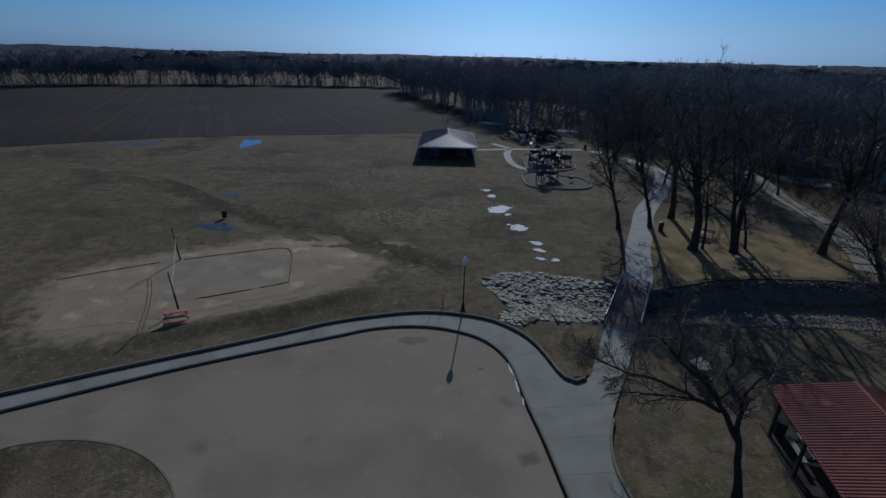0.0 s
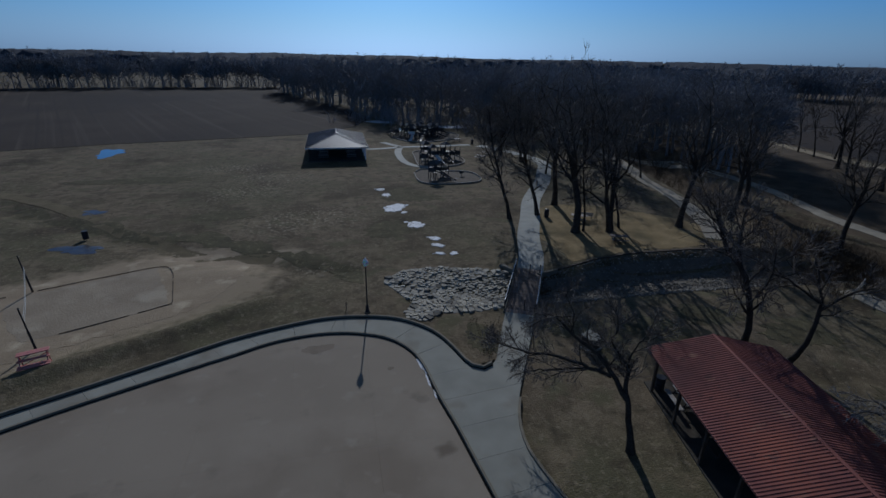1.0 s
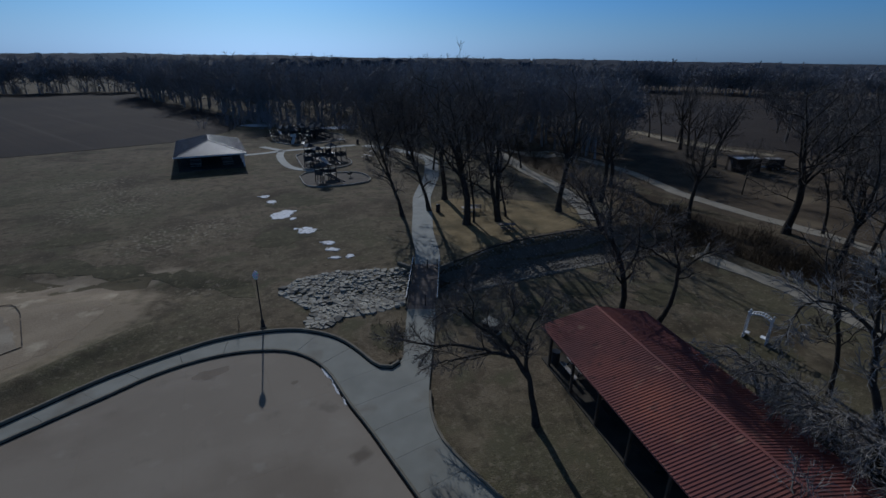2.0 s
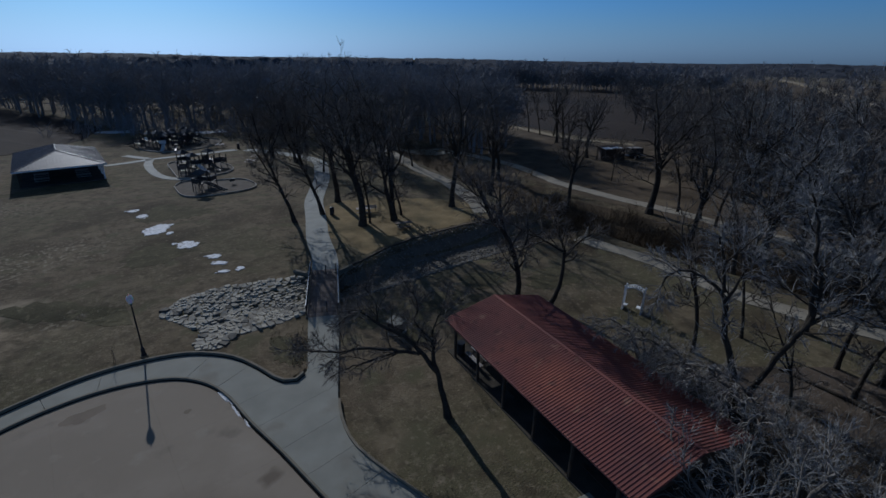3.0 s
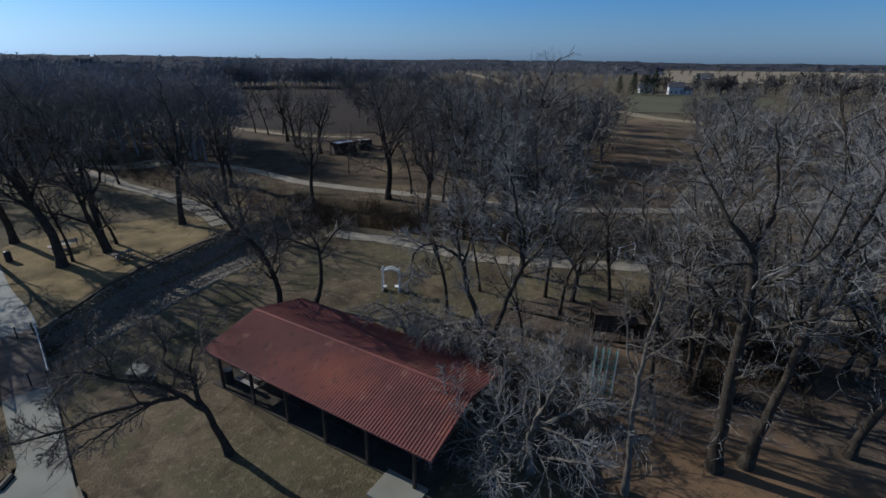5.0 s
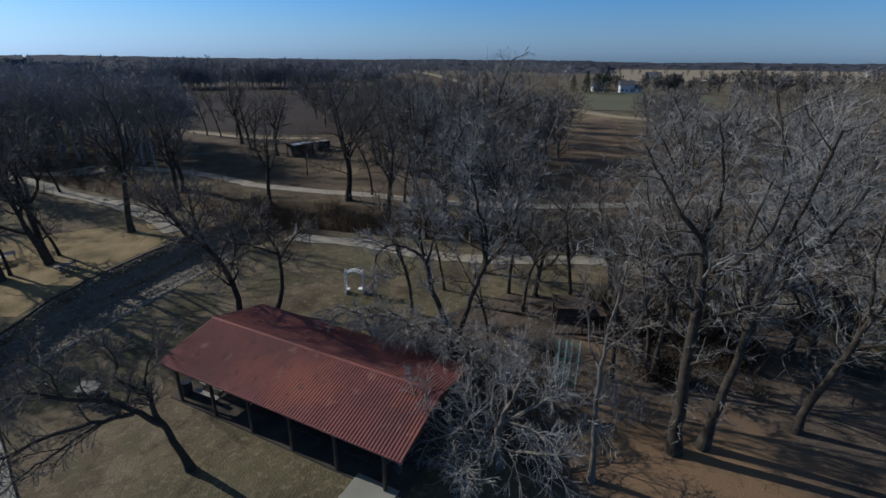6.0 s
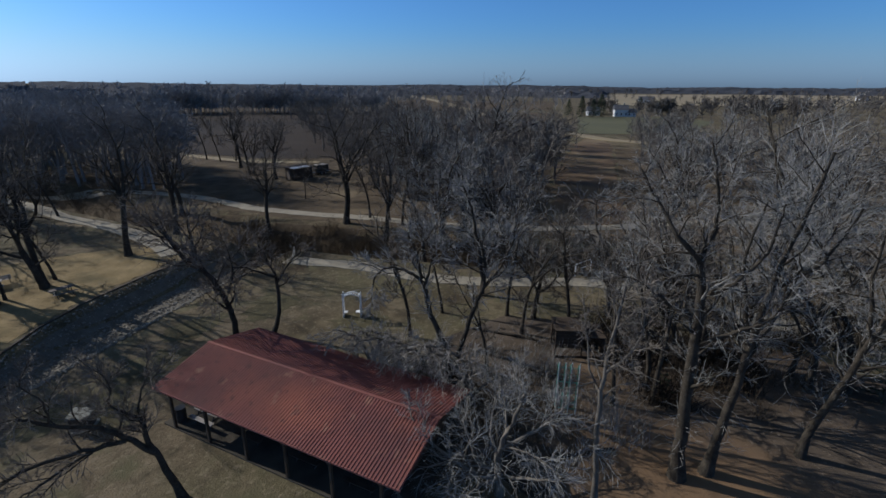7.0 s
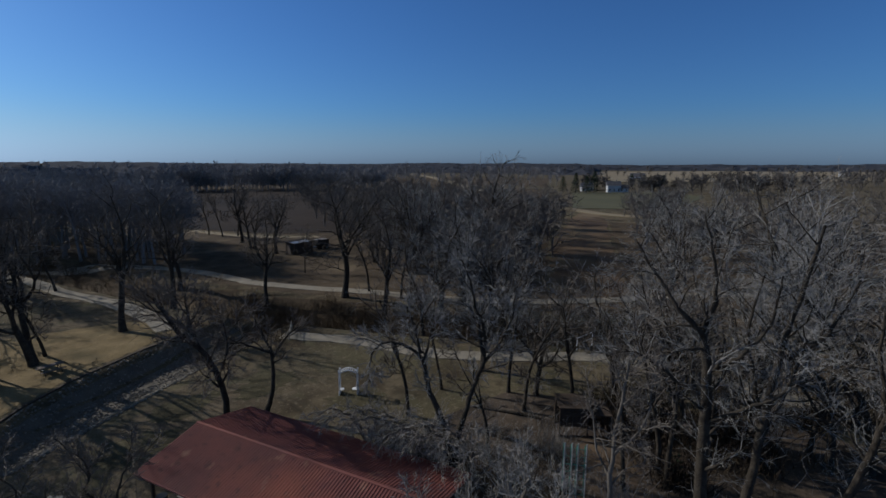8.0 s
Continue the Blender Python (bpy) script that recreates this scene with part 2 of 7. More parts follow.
DARK_WOOD = material("dark_stained_timber", (0.035, 0.025, 0.018), (0.09, 0.065, 0.045), 0.85, 2, 40, 0.4)
TIMBER = material("weathered_timber", (0.12, 0.09, 0.07), (0.26, 0.21, 0.17), 0.9, 2, 40, 0.4, per_object=0.2)
DECK_WOOD = material("weathered_brown_deck_boards", (0.11, 0.082, 0.066), (0.21, 0.165, 0.135), 0.9, 2, 40, 0.4, per_object=0.2)
BENCH_WOOD = material("pale_bench_boards", (0.30, 0.26, 0.22), (0.50, 0.45, 0.40), 0.8, 2, 40, 0.3, per_object=0.15)
BLACK_STEEL = material("black_painted_steel", (0.012, 0.012, 0.014), (0.03, 0.03, 0.033), 0.5, 3, 60, 0.1)
STEEL = material("galvanised_steel", (0.30, 0.31, 0.32), (0.48, 0.49, 0.5), 0.4, 3, 60, 0.1, metal=0.7)
WHITE = material("white_paint", (0.62, 0.62, 0.61), (0.82, 0.82, 0.81), 0.6, 2, 40, 0.15)
BENCH_RED = material("sun_faded_red_paint", (0.40, 0.135, 0.115), (0.56, 0.23, 0.20), 0.65, 2, 40, 0.2)
RED_PAINT = material("faded_red_paint", (0.25, 0.095, 0.075), (0.37, 0.155, 0.125), 0.7, 2, 40, 0.2)
MINT_PAINT = material("bleached_mint_pipe_paint", (0.30, 0.33, 0.31), (0.50, 0.53, 0.50), 0.5, 2, 40, 0.1)
GREEN_PAINT = material("pale_green_pipe_paint", (0.036, 0.15, 0.1187), (0.084, 0.27, 0.2185), 0.5, 2, 40, 0.1)
PLAY_DARK = material("dark_play_panels", (0.018, 0.018, 0.018), (0.055, 0.056, 0.056), 0.5, 2, 30, 0.1, per_object=0.3)
PLAY_LIGHT = material("pale_play_panels", (0.48, 0.47, 0.45), (0.72, 0.71, 0.68), 0.45, 2, 30, 0.1)
MULCH = material("brown_play_mulch", (0.066, 0.054, 0.041), (0.150, 0.124, 0.094), 1.0, 1, 12, 0.6)
BLOCK = material("pale_border_blocks", (0.2448, 0.2204, 0.179), (0.408, 0.3648, 0.2983), 0.9, 2, 30, 0.3, per_object=0.3)
GLASS_LAMP = material("frosted_lantern", (0.78, 0.76, 0.71), (0.88, 0.86, 0.81), 0.6, 3, 40, 0.0, spec=0.2)
GLASS_LAMP.node_tree.nodes["Principled BSDF"].inputs["Subsurface Weight"].default_value = 0.5
# pale floor concrete, its colour darkened to stand in for roof shade
SHADED_FLOOR = material("shaded_floor_concrete", (0.042, 0.037, 0.030), (0.105, 0.092, 0.074), 1.0, 0.8, 30, 0.2, spec=0.05)
TAR = material("black_joint_tar", (0.010, 0.0095, 0.009), (0.024, 0.022, 0.020), 1.0, 2, 30, 0.2, spec=0.03)
STAIN = material("brown_lot_stain", (0.160, 0.125, 0.088), (0.240, 0.192, 0.140), 0.95, 0.8, 20, 0.2)
# dark colour includes the shadow that the crowns throw on each other
CANOPY = material("self_shaded_far_canopy", (0.040, 0.042, 0.048), (0.082, 0.086, 0.098), 1.0, 0.01, 0.09, 0.0, spec=0.05)
LANE = material("trodden_earth", (0.10, 0.08, 0.046), (0.19, 0.152, 0.09), 1.0, 0.6, 10.0, 0.6, depth=0.05, spec=0.1)
STRAW_TURF = material("straw_coloured_turf", (0.17, 0.124, 0.060), (0.32, 0.24, 0.126), 1.0, 0.5, 10.0, 0.75, depth=0.06, spread=0.40, spec=0.1)
tint(STRAW_TURF, (0.10, 0.085, 0.045), 0.22, 0.52, 0.72, 8)
tint(STRAW_TURF, (0.075, 0.055, 0.03), 5.0, 0.56, 0.8, 19)
# dark turf for damp ground, and for shade painted on the shelter lawn
DAMP_SHADE = material("damp_and_shaded_turf", (0.06557, 0.0549, 0.03211), (0.1261, 0.1098, 0.06175), 1.0, 0.5, 10.0, 0.75, depth=0.06, spread=0.40, spec=0.1)
tint(DAMP_SHADE, (0.1891, 0.1607, 0.09139), 2.0, 0.55, 0.75, 51)
tint(DAMP_SHADE, (0.04414, 0.03749, 0.02223), 6.0, 0.54, 0.78, 17)
DRY_TUFT = material("bleached_dry_grass", (0.33, 0.27, 0.165), (0.63, 0.54, 0.375), 1.0, 1.0, 20, 0.0, spec=0.1)
NETTING = material("grey_net_cord", (0.3, 0.3, 0.28), (0.5, 0.5, 0.47), 0.9, 3, 40, 0.0)
HOUSE_WALL = material("white_house_siding", (0.46, 0.46, 0.46), (0.60, 0.60, 0.59), 0.7, 0.6, 8, 0.1)
HOUSE_ROOF = material("grey_house_shingles", (0.06, 0.06, 0.065), (0.14, 0.14, 0.15), 0.9, 0.6, 8, 0.2)
DARK_GLASS = material("dark_window_glass", (0.01, 0.012, 0.015), (0.03, 0.033, 0.04), 0.1, 0.6, 8, 0.0, spec=0.6)
WET = material("waterlogged_turf", (0.022, 0.020, 0.020), (0.055, 0.048, 0.042), 0.34, 0.9, 9, 0.2, depth=0.01, spec=0.28)
tint(WET, (0.085, 0.07, 0.042), 1.4, 0.50, 0.62, 3)
WATER = material("standing_water", (0.012, 0.013, 0.016), (0.03, 0.03, 0.032), 0.04, 0.5, 4, 0.04, depth=0.01, spec=0.8)


# ---- mesh helpers ----
def mesh_from(name, verts, quads, mat):
    """A mesh from arrays of vertices and four-cornered faces."""
    verts, quads = np.asarray(verts, dtype=np.float32), np.asarray(quads, dtype=np.int32)
    me = bpy.data.meshes.new(name)
    me.vertices.add(len(verts))
    me.vertices.foreach_set("co", verts.ravel())
    k = quads.shape[1]
    me.loops.add(quads.size)
    me.loops.foreach_set("vertex_index", quads.ravel())
    me.polygons.add(len(quads))
    me.polygons.foreach_set("loop_start", np.arange(0, quads.size, k, dtype=np.int32))
    me.update(calc_edges=True)
    me.polygons.foreach_set("use_smooth", np.zeros(len(quads), dtype=bool))
    me.materials.append(mat)
    return me


def part(name, bm, mat, parent, label=""):
    me = bpy.data.meshes.new(name)
    bm.to_mesh(me)
    bm.free()
    me.materials.append(mat)
    ob = new(name, me)
    ob.parent = parent
    return tagged(ob, label)


def piece(name, me, parent, m=None, label=""):
    """A part on mesh data that alike parts share."""
    ob = new(name, me)
    ob.parent = parent
    if m is not None:
        ob.matrix_local = m
    return tagged(ob, label)


def thing(name, label, category, m, group="", kind=""):
    ob = new(name)
    ob.empty_display_size = 0.3
    ob.matrix_world = m
    return tagged(ob, label, category, group, kind)


def solid(name, bm, mat, label, category, m=None, group="", kind=""):
    me = bpy.data.meshes.new(name)
    bm.to_mesh(me)
    bm.free()
    me.materials.append(mat)
    ob = new(name, me)
    if m is not None:
        ob.matrix_world = m
    return tagged(ob, label, category, group, kind)


def box(bm, c, s, rot=None, bevel=0.0):
    """A box with centre c and size s, turned by the Euler degrees rot, edges bevelled."""
    m = pose(*c, *(rot or (0, 0, 0))) @ Matrix.Diagonal((*s, 1))
    vs = bmesh.ops.create_cube(bm, size=1.0, matrix=m)["verts"]
    if bevel:
        es = list({e for v in vs for e in v.link_edges})
        bmesh.ops.bevel(bm, geom=es, offset=bevel, segments=1, affect="EDGES")
    return bm


def rod(bm, a, b, r0, r1=None, sides=8):
    """A tapered round bar from a to b."""
    a, b = Vector(a), Vector(b)
    r1 = r0 if r1 is None else r1
    q = (b - a).to_track_quat("Z", "Y")
    rings = []
    for p, r in ((a, r0), (b, r1)):
        rings.append([bm.verts.new(p + q @ Vector((r * math.cos(i * math.tau / sides), r * math.sin(i * math.tau / sides), 0))) for i in range(sides)])
    for i in range(sides):
        j = (i + 1) % sides
        bm.faces.new((rings[0][i], rings[0][j], rings[1][j], rings[1][i]))
    bm.faces.new(rings[0][::-1])
    bm.faces.new(rings[1])
    return bm


def pipe(bm, pts, r, sides=6):
    for a, b in zip(pts, pts[1:]):
        rod(bm, a, b, r, r, sides)
    return bm


def lathe(bm, profile, sides=16):
    """A turned shape from (radius, height) pairs."""
    rings = [[bm.verts.new((r * math.cos(i * math.tau / sides), r * math.sin(i * math.tau / sides), z)) for i in range(sides)] for r, z in profile]
    for a, b in zip(rings, rings[1:]):
        for i in range(sides):
            j = (i + 1) % sides
            bm.faces.new((a[i], a[j], b[j], b[i]))
    bm.faces.new(rings[0][::-1])
    bm.faces.new(rings[-1])
    return bm


def prism(bm, pts, z0, z1):
    """An upright block over an outline, with top and bottom."""
    area = sum(a[0] * b[1] - b[0] * a[1] for a, b in zip(pts, pts[1:] + pts[:1]))
    if area < 0:
        pts = pts[::-1]
    lo = [bm.verts.new((x, y, z0(x, y) if callable(z0) else z0)) for x, y in pts]
    hi = [bm.verts.new((x, y, z1(x, y) if callable(z1) else z1)) for x, y in pts]
    top = bm.faces.new(hi)
    bm.faces.new(lo[::-1])
    for i in range(len(pts)):
        j = (i + 1) % len(pts)
        bm.faces.new((lo[i], lo[j], hi[j], hi[i]))
    if len(pts) > 4:
        bmesh.ops.triangulate(bm, faces=[top])
    return bm


def smooth_line(pts, step=1.0):
    """Points at even steps along a rounded line through pts."""
    p = [Vector((*q, 0)) if len(q) == 2 else Vector(q) for q in pts]
    p = [p[0] * 2 - p[1]] + p + [p[-1] * 2 - p[-2]]
    dense = []
    for a, b, c, d in zip(p, p[1:], p[2:], p[3:]):
        for k in range(12):
            t = k / 12
            dense.append(0.5 * ((2 * b) + (c - a) * t + (2 * a - 5 * b + 4 * c - d) * t * t + (3 * b - a - 3 * c + d) * t ** 3))
    dense.append(p[-2])
    out, left = [dense[0]], step
    for a, b in zip(dense, dense[1:]):
        d = (b - a).length
        while d >= left > 0:
            a = a + (b - a) * (left / d)
            out.append(a)
            d, left = (b - a).length, step
        left -= d
    return [(v.x, v.y) for v in out]


def offset(line, d):
    """The line moved sideways by d to its left."""
    out = []
    for i, (x, y) in enumerate(line):
        a, b = line[max(i - 1, 0)], line[min(i + 1, len(line) - 1)]
        dx, dy = b[0] - a[0], b[1] - a[1]
        n = math.hypot(dx, dy) or 1
        out.append((x - dy / n * d, y + dx / n * d))
    return out


def clip(poly, axis, value, keep_above):
    out = []
    for p, q in zip(poly, poly[1:] + poly[:1]):
        ip, iq = (p[axis] >= value) == keep_above, (q[axis] >= value) == keep_above
        if ip:
            out.append(p)
        if ip != iq:
            t = (value - p[axis]) / (q[axis] - p[axis])
            out.append((p[0] + (q[0] - p[0]) * t, p[1] + (q[1] - p[1]) * t))
    return out


def inside(x, y, poly):
    c = False
    for (x0, y0), (x1, y1) in zip(poly, poly[1:] + poly[:1]):
        if (y0 > y) != (y1 > y) and x < (x1 - x0) * (y - y0) / (y1 - y0) + x0:
            c = not c
    return c


def smoothstep(a, b, x):
    t = np.clip((x - a) / (b - a), 0, 1)
    return t * t * (3 - 2 * t)


# ---- the lie of the land ----
def ditch_edges(x):
    far = np.interp(x, [0, 3, 6, 10, 15, 18, 21, 24.5, 29, 36, 41, 50], [38.3, 38.6, 40.2, 40.2, 39.2, 37.2, 37.9, 39.2, 40, 40, 39.4, 39])
    near = np.interp(x, [0, 3, 6, 10, 15, 19, 23, 30, 36, 41, 50], [37.5, 36.5, 31.2, 31.8, 31.2, 31.0, 31.0, 31.0, 30.8, 30.2, 30])
    return near, far


def land(x, y):
    """Height of the ground: a flat park with a stone-lined ditch and a creek bed."""
    x, y = np.asarray(x, dtype=float), np.asarray(y, dtype=float)
    near, far = ditch_edges(x)
    depth = np.interp(x, [2.5, 6, 12, 18, 30, 45, 52], [0, 0.3, 0.6, 1.4, 1.6, 1.8, 2.2])
    prof = smoothstep(0, 1, (y - near) / 4.0) * smoothstep(0, 1, (far - y) / np.interp(x, [13, 17], [6.5, 2.2]))
    z = -depth * prof * smoothstep(2.5, 4, x) * (1 - smoothstep(48, 56, x))
    mid = np.interp(y, [-90, -45, -20, 0, 20, 40, 60, 90, 140], [38, 46, 52, 53.5, 52.5, 53, 56.5, 63, 70])
    z = z - 1.9 * (1 - smoothstep(2.0, 6.0, np.abs(x - mid))) * smoothstep(-120, -80, y) * (1 - smoothstep(130, 170, y))
    # a low berm beside the walk, and a shallow swale across the lawn
    berm = np.interp(x, [-22, -17, -12, -6.5, -2], [27.2, 29.8, 32.4, 36.0, 38.2])
    z = z + 0.5 * np.exp(-((y - berm) / 0.9) ** 2) * smoothstep(-24, -18, x) * (1 - smoothstep(-9, -3, x))
    swale = np.interp(x, [-41, -23.5, -14, -6.5, -1], [67.7, 53.5, 47.3, 44.2, 40.5])
    z = z - 0.35 * np.exp(-((y - swale) / 2.0) ** 2) * smoothstep(-46, -38, x) * (1 - smoothstep(1, 4, x))
    d = np.hypot(x, y)
    swell = np.sin(x * 0.011 + 1.0) * np.cos(y * 0.009) * 0.6
    z = z + swell * smoothstep(150, 400, d)
    z = z + smoothstep(900, 2600, d) * (6 + 3 * np.sin(np.arctan2(y, x) * 9.0) + 2 * np.sin(np.arctan2(y, x) * 23.0 + 1.0))
    return z


def axis_lines(lo, hi, fine, far):
    a = list(np.arange(lo, hi + 0.01, fine))
    s, up, down = fine, hi, lo
    while up < far:
        s *= 1.22
        up += s
        down -= s
        a.append(up)
        a.insert(0, down)
    return np.array(a)


GX, GY = axis_lines(-40, 72, 0.8, 4700), axis_lines(-28, 62, 0.8, 4700)
gx, gy = np.meshgrid(GX, GY, indexing="ij")
gz = land(gx, gy)
ids = np.arange(gx.size).reshape(gx.shape)
ground = new("ground", mesh_from("ground", np.stack([gx, gy, gz], -1).reshape(-1, 3),
             np.stack([ids[:-1, :-1], ids[1:, :-1], ids[1:, 1:], ids[:-1, 1:]], -1).reshape(-1, 4), GRASS))
ground.data.polygons.foreach_set("use_smooth", np.ones(len(ground.data.polygons), dtype=bool))
tagged(ground, "dormant brown and olive winter turf of a flat park", "ground", kind="structure")


def sheet(name, pts, mat, label, category, lift=0.03, step=2.0, kind="structure"):
    """A surface that lies on the land inside an outline, with a thin edge."""
    xs, ys = [p[0] for p in pts], [p[1] for p in pts]
    bm = bmesh.new()
    n = [math.ceil((max(v) - min(v)) / step) for v in (xs, ys)]
    for i in range(n[0]):
        for j in range(n[1]):
            x0, y0 = min(xs) + i * step, min(ys) + j * step
            c = clip(clip(clip(clip(pts, 0, x0, True), 0, x0 + step, False), 1, y0, True), 1, y0 + step, False)
            c = [p for k, p in enumerate(c) if math.hypot(p[0] - c[k - 1][0], p[1] - c[k - 1][1]) > 1e-4]
            if len(c) > 2:
                vs = [bm.verts.new((x, y, float(land(x, y)) + lift)) for x, y in c]
                bm.faces.new(vs)
    bmesh.ops.remove_doubles(bm, verts=bm.verts, dist=0.002)
    bmesh.ops.recalc_face_normals(bm, faces=bm.faces)
    rim = [e for e in bm.edges if e.is_boundary]
    low = bmesh.ops.extrude_edge_only(bm, edges=rim)["geom"]
    for v in low:
        if isinstance(v, bmesh.types.BMVert):
            v.co.z -= lift + 0.05
    return solid(name, bm, mat, label, category, kind=kind)


def blob(cx, cy, rx, ry, seed, turn=0.0, n=22, rough=0.25, jag=0.0):
    """An uneven rounded outline."""
    rng = random.Random(seed)
    ph = [rng.uniform(0, 6.28) for _ in range(4)]
    out = []
    for i in range(n):
        a = i * math.tau / n
        r = 1 + rough * (0.5 * math.sin(2 * a + ph[0]) + 0.4 * math.sin(3 * a + ph[1]) + 0.35 * math.sin(5 * a + ph[2]) + 0.25 * math.sin(8 * a + ph[3])) + rng.uniform(-jag, jag)
        x, y = rx * r * math.cos(a), ry * r * math.sin(a)
        c, s = math.cos(radians(turn)), math.sin(radians(turn))
        out.append((cx + x * c - y * s, cy + x * s + y * c))
    return out


# ---- paving: the lot, the walk round it and the kerbs ----
INNER = smooth_line([(-62, -1), (-44, 9.4), (-24.8, 20.0), (-19.8, 22.8), (-15.5, 25.1), (-9.7, 27.8), (-7.2, 28.9), (-5.3, 29.8), (-3.3, 30.3), (-1.2, 30.4),
                     (0.8, 30.0), (2.8, 29.0), (4.1, 27.3), (4.7, 25.3), (5.05, 22.2), (5.5, 19.5), (5.9, 16.4), (6.5, 12), (7.6, 5), (9.2, -4)], 0.8)
OUTER = smooth_line([(-63.2, 0.8), (-45.2, 11.2), (-26.0, 21.4), (-20.6, 24.3), (-14.6, 27.3), (-11.3, 29.0), (-7.6, 30.9), (-3.5, 32.2), (-0.9, 32.6), (1.7, 32.3),
                     (3.8, 31.6), (5.4, 30.3), (6.4, 28.9), (7.1, 27.0), (7.5, 25.5), (8.0, 24.6), (8.7, 24.4), (9.3, 24.8)], 0.8)
EAST = smooth_line([(14.4, 30.2), (12.9, 27.2), (11.3, 24.2), (10.0, 21.8), (9.1, 19.9), (8.65, 18.2), (8.6, 16.8), (9.0, 14.5), (9.7, 11.5), (11.2, 5), (12.8, -3.5)], 0.8)

INNER = [(x * 0.995, y * 0.995) for x, y in INNER]        # both lines stand a little above the ground
OUTER = [(x * 0.987, y * 0.987) for x, y in OUTER]
LOT_EDGE = [(x, y) for x, y in INNER] + [(9.2, -26), (-62, -26)]
lot = thing("parking_lot", "tan worn concrete parking lot with stains and joints", "parking lot", pose(0, 0, 0), kind="structure")
CELL = 4.6
for i in range(-14, 3):
    for j in range(-6, 7):
        x0, y0 = i * CELL + 1.2, j * CELL + 0.6
        g2 = 0.0015
        c = clip(clip(clip(clip(LOT_EDGE, 0, x0 + g2, True), 0, x0 + CELL - g2, False), 1, y0 + g2, True), 1, y0 + CELL - g2, False)
        c = [p for k, p in enumerate(c) if math.hypot(p[0] - c[k - 1][0], p[1] - c[k - 1][1]) > 1e-3]
        if len(c) > 2:
            part("concrete_panel", prism(bmesh.new(), c, -0.06, 0.03), LOT, lot)

# walk between the two kerbs, cut into slabs
sidewalk = thing("sidewalk", "pale grey concrete walk of joined slabs beside the lot", "pavement", pose(0, 0, 0), kind="structure")


def nearest(line, p):
    return min(range(len(line)), key=lambda i: (line[i][0] - p[0]) ** 2 + (line[i][1] - p[1]) ** 2)


TURN = nearest(INNER, (5.0, 22.6))      # from here on the walk is a wide apron
step = 3
i = 2
while i < TURN:
    k = min(i + step, TURN)
    a = INNER[i:k + 1]
    b = [OUTER[nearest(OUTER, offset(INNER, 1.8)[q])] for q in (i, k)]
    qa, qb = nearest(OUTER, b[0]), nearest(OUTER, b[1])
    ring = offset(a, 0.14) + offset(OUTER, -0.02)[qa:qb + 1][::-1]
    if len(ring) > 3:
        cx, cy = sum(p[0] for p in ring) / len(ring), sum(p[1] for p in ring) / len(ring)
        ring = [(cx + (x - cx) * 0.994, cy + (y - cy) * 0.996) for x, y in ring]
        part("slab", prism(bmesh.new(), ring, -0.05, 0.15), CONCRETE, sidewalk)
    i = k

# apron: between the inner kerb and the east edge, slabs two across
APRON = [p for p in offset(INNER, 0.14)[TURN:]] + [(12.8, -3.5)] + EAST[::-1][1:] + [(12.4, 31.2), (10.9, 28.0), (9.5, 24.9)] + \
        [p for p in OUTER[nearest(OUTER, offset(INNER, 1.8)[TURN]):][::-1]]
for j in range(-3, 16):
    lo_y, hi_y = -4 + j * 2.35 + 0.007, -4 + (j + 1) * 2.35 - 0.007
    slant = [(x, y - (x - 7) * 0.12) for x, y in APRON]
    c = clip(clip(slant, 1, lo_y, True), 1, hi_y, False)
    c = [(x, y + (x - 7) * 0.12) for x, y in c]
    c = [p for k, p in enumerate(c) if math.hypot(p[0] - c[k - 1][0], p[1] - c[k - 1][1]) > 1e-3]
    if len(c) > 2:
        part("slab", prism(bmesh.new(), c, -0.05, 0.15), CONCRETE, sidewalk)


def kerb(name, line, width, top, label, low=-0.1, mat=KERB):
    """A low wall along a line, with a rounded top edge, in lengths of about two and a half metres."""
    k = thing(name, label, "kerb", pose(0, 0, 0), kind="structure")
    outer = offset(line, width)
    for i in range(0, len(line) - 1, 3):
        a, b = line[i:i + 4], outer[i:i + 4]
        bm = bmesh.new()
        rows = []
        for (x0, y0), (x1, y1) in zip(a, b):
            u = ((x1 - x0) * 0.12, (y1 - y0) * 0.12)
            sec = [(x0, y0, low), (x0, y0, top - 0.025), (x0 + u[0], y0 + u[1], top), (x1 - u[0], y1 - u[1], top), (x1, y1, top - 0.025), (x1, y1, low)]
            rows.append([bm.verts.new(q) for q in sec])
        for r, s in zip(rows, rows[1:]):
            for q in range(5):
                bm.faces.new((r[q], s[q], s[q + 1], r[q + 1]))
        bm.faces.new(rows[0])
        bm.faces.new(rows[-1][::-1])
        bmesh.ops.recalc_face_normals(bm, faces=bm.faces)
        part("kerb_length", bm, mat, k)
    return k


kerb("kerb_inner", INNER, 0.14, 0.17, "grey concrete kerb between the lot and the raised walk")
kerb("kerb_outer", OUTER, 0.18, 0.33, "low concrete edging wall between the walk and the grass")
kerb("kerb_east", EAST[13:], 0.16, 0.24, "low concrete edging beside the grass by the shelter")

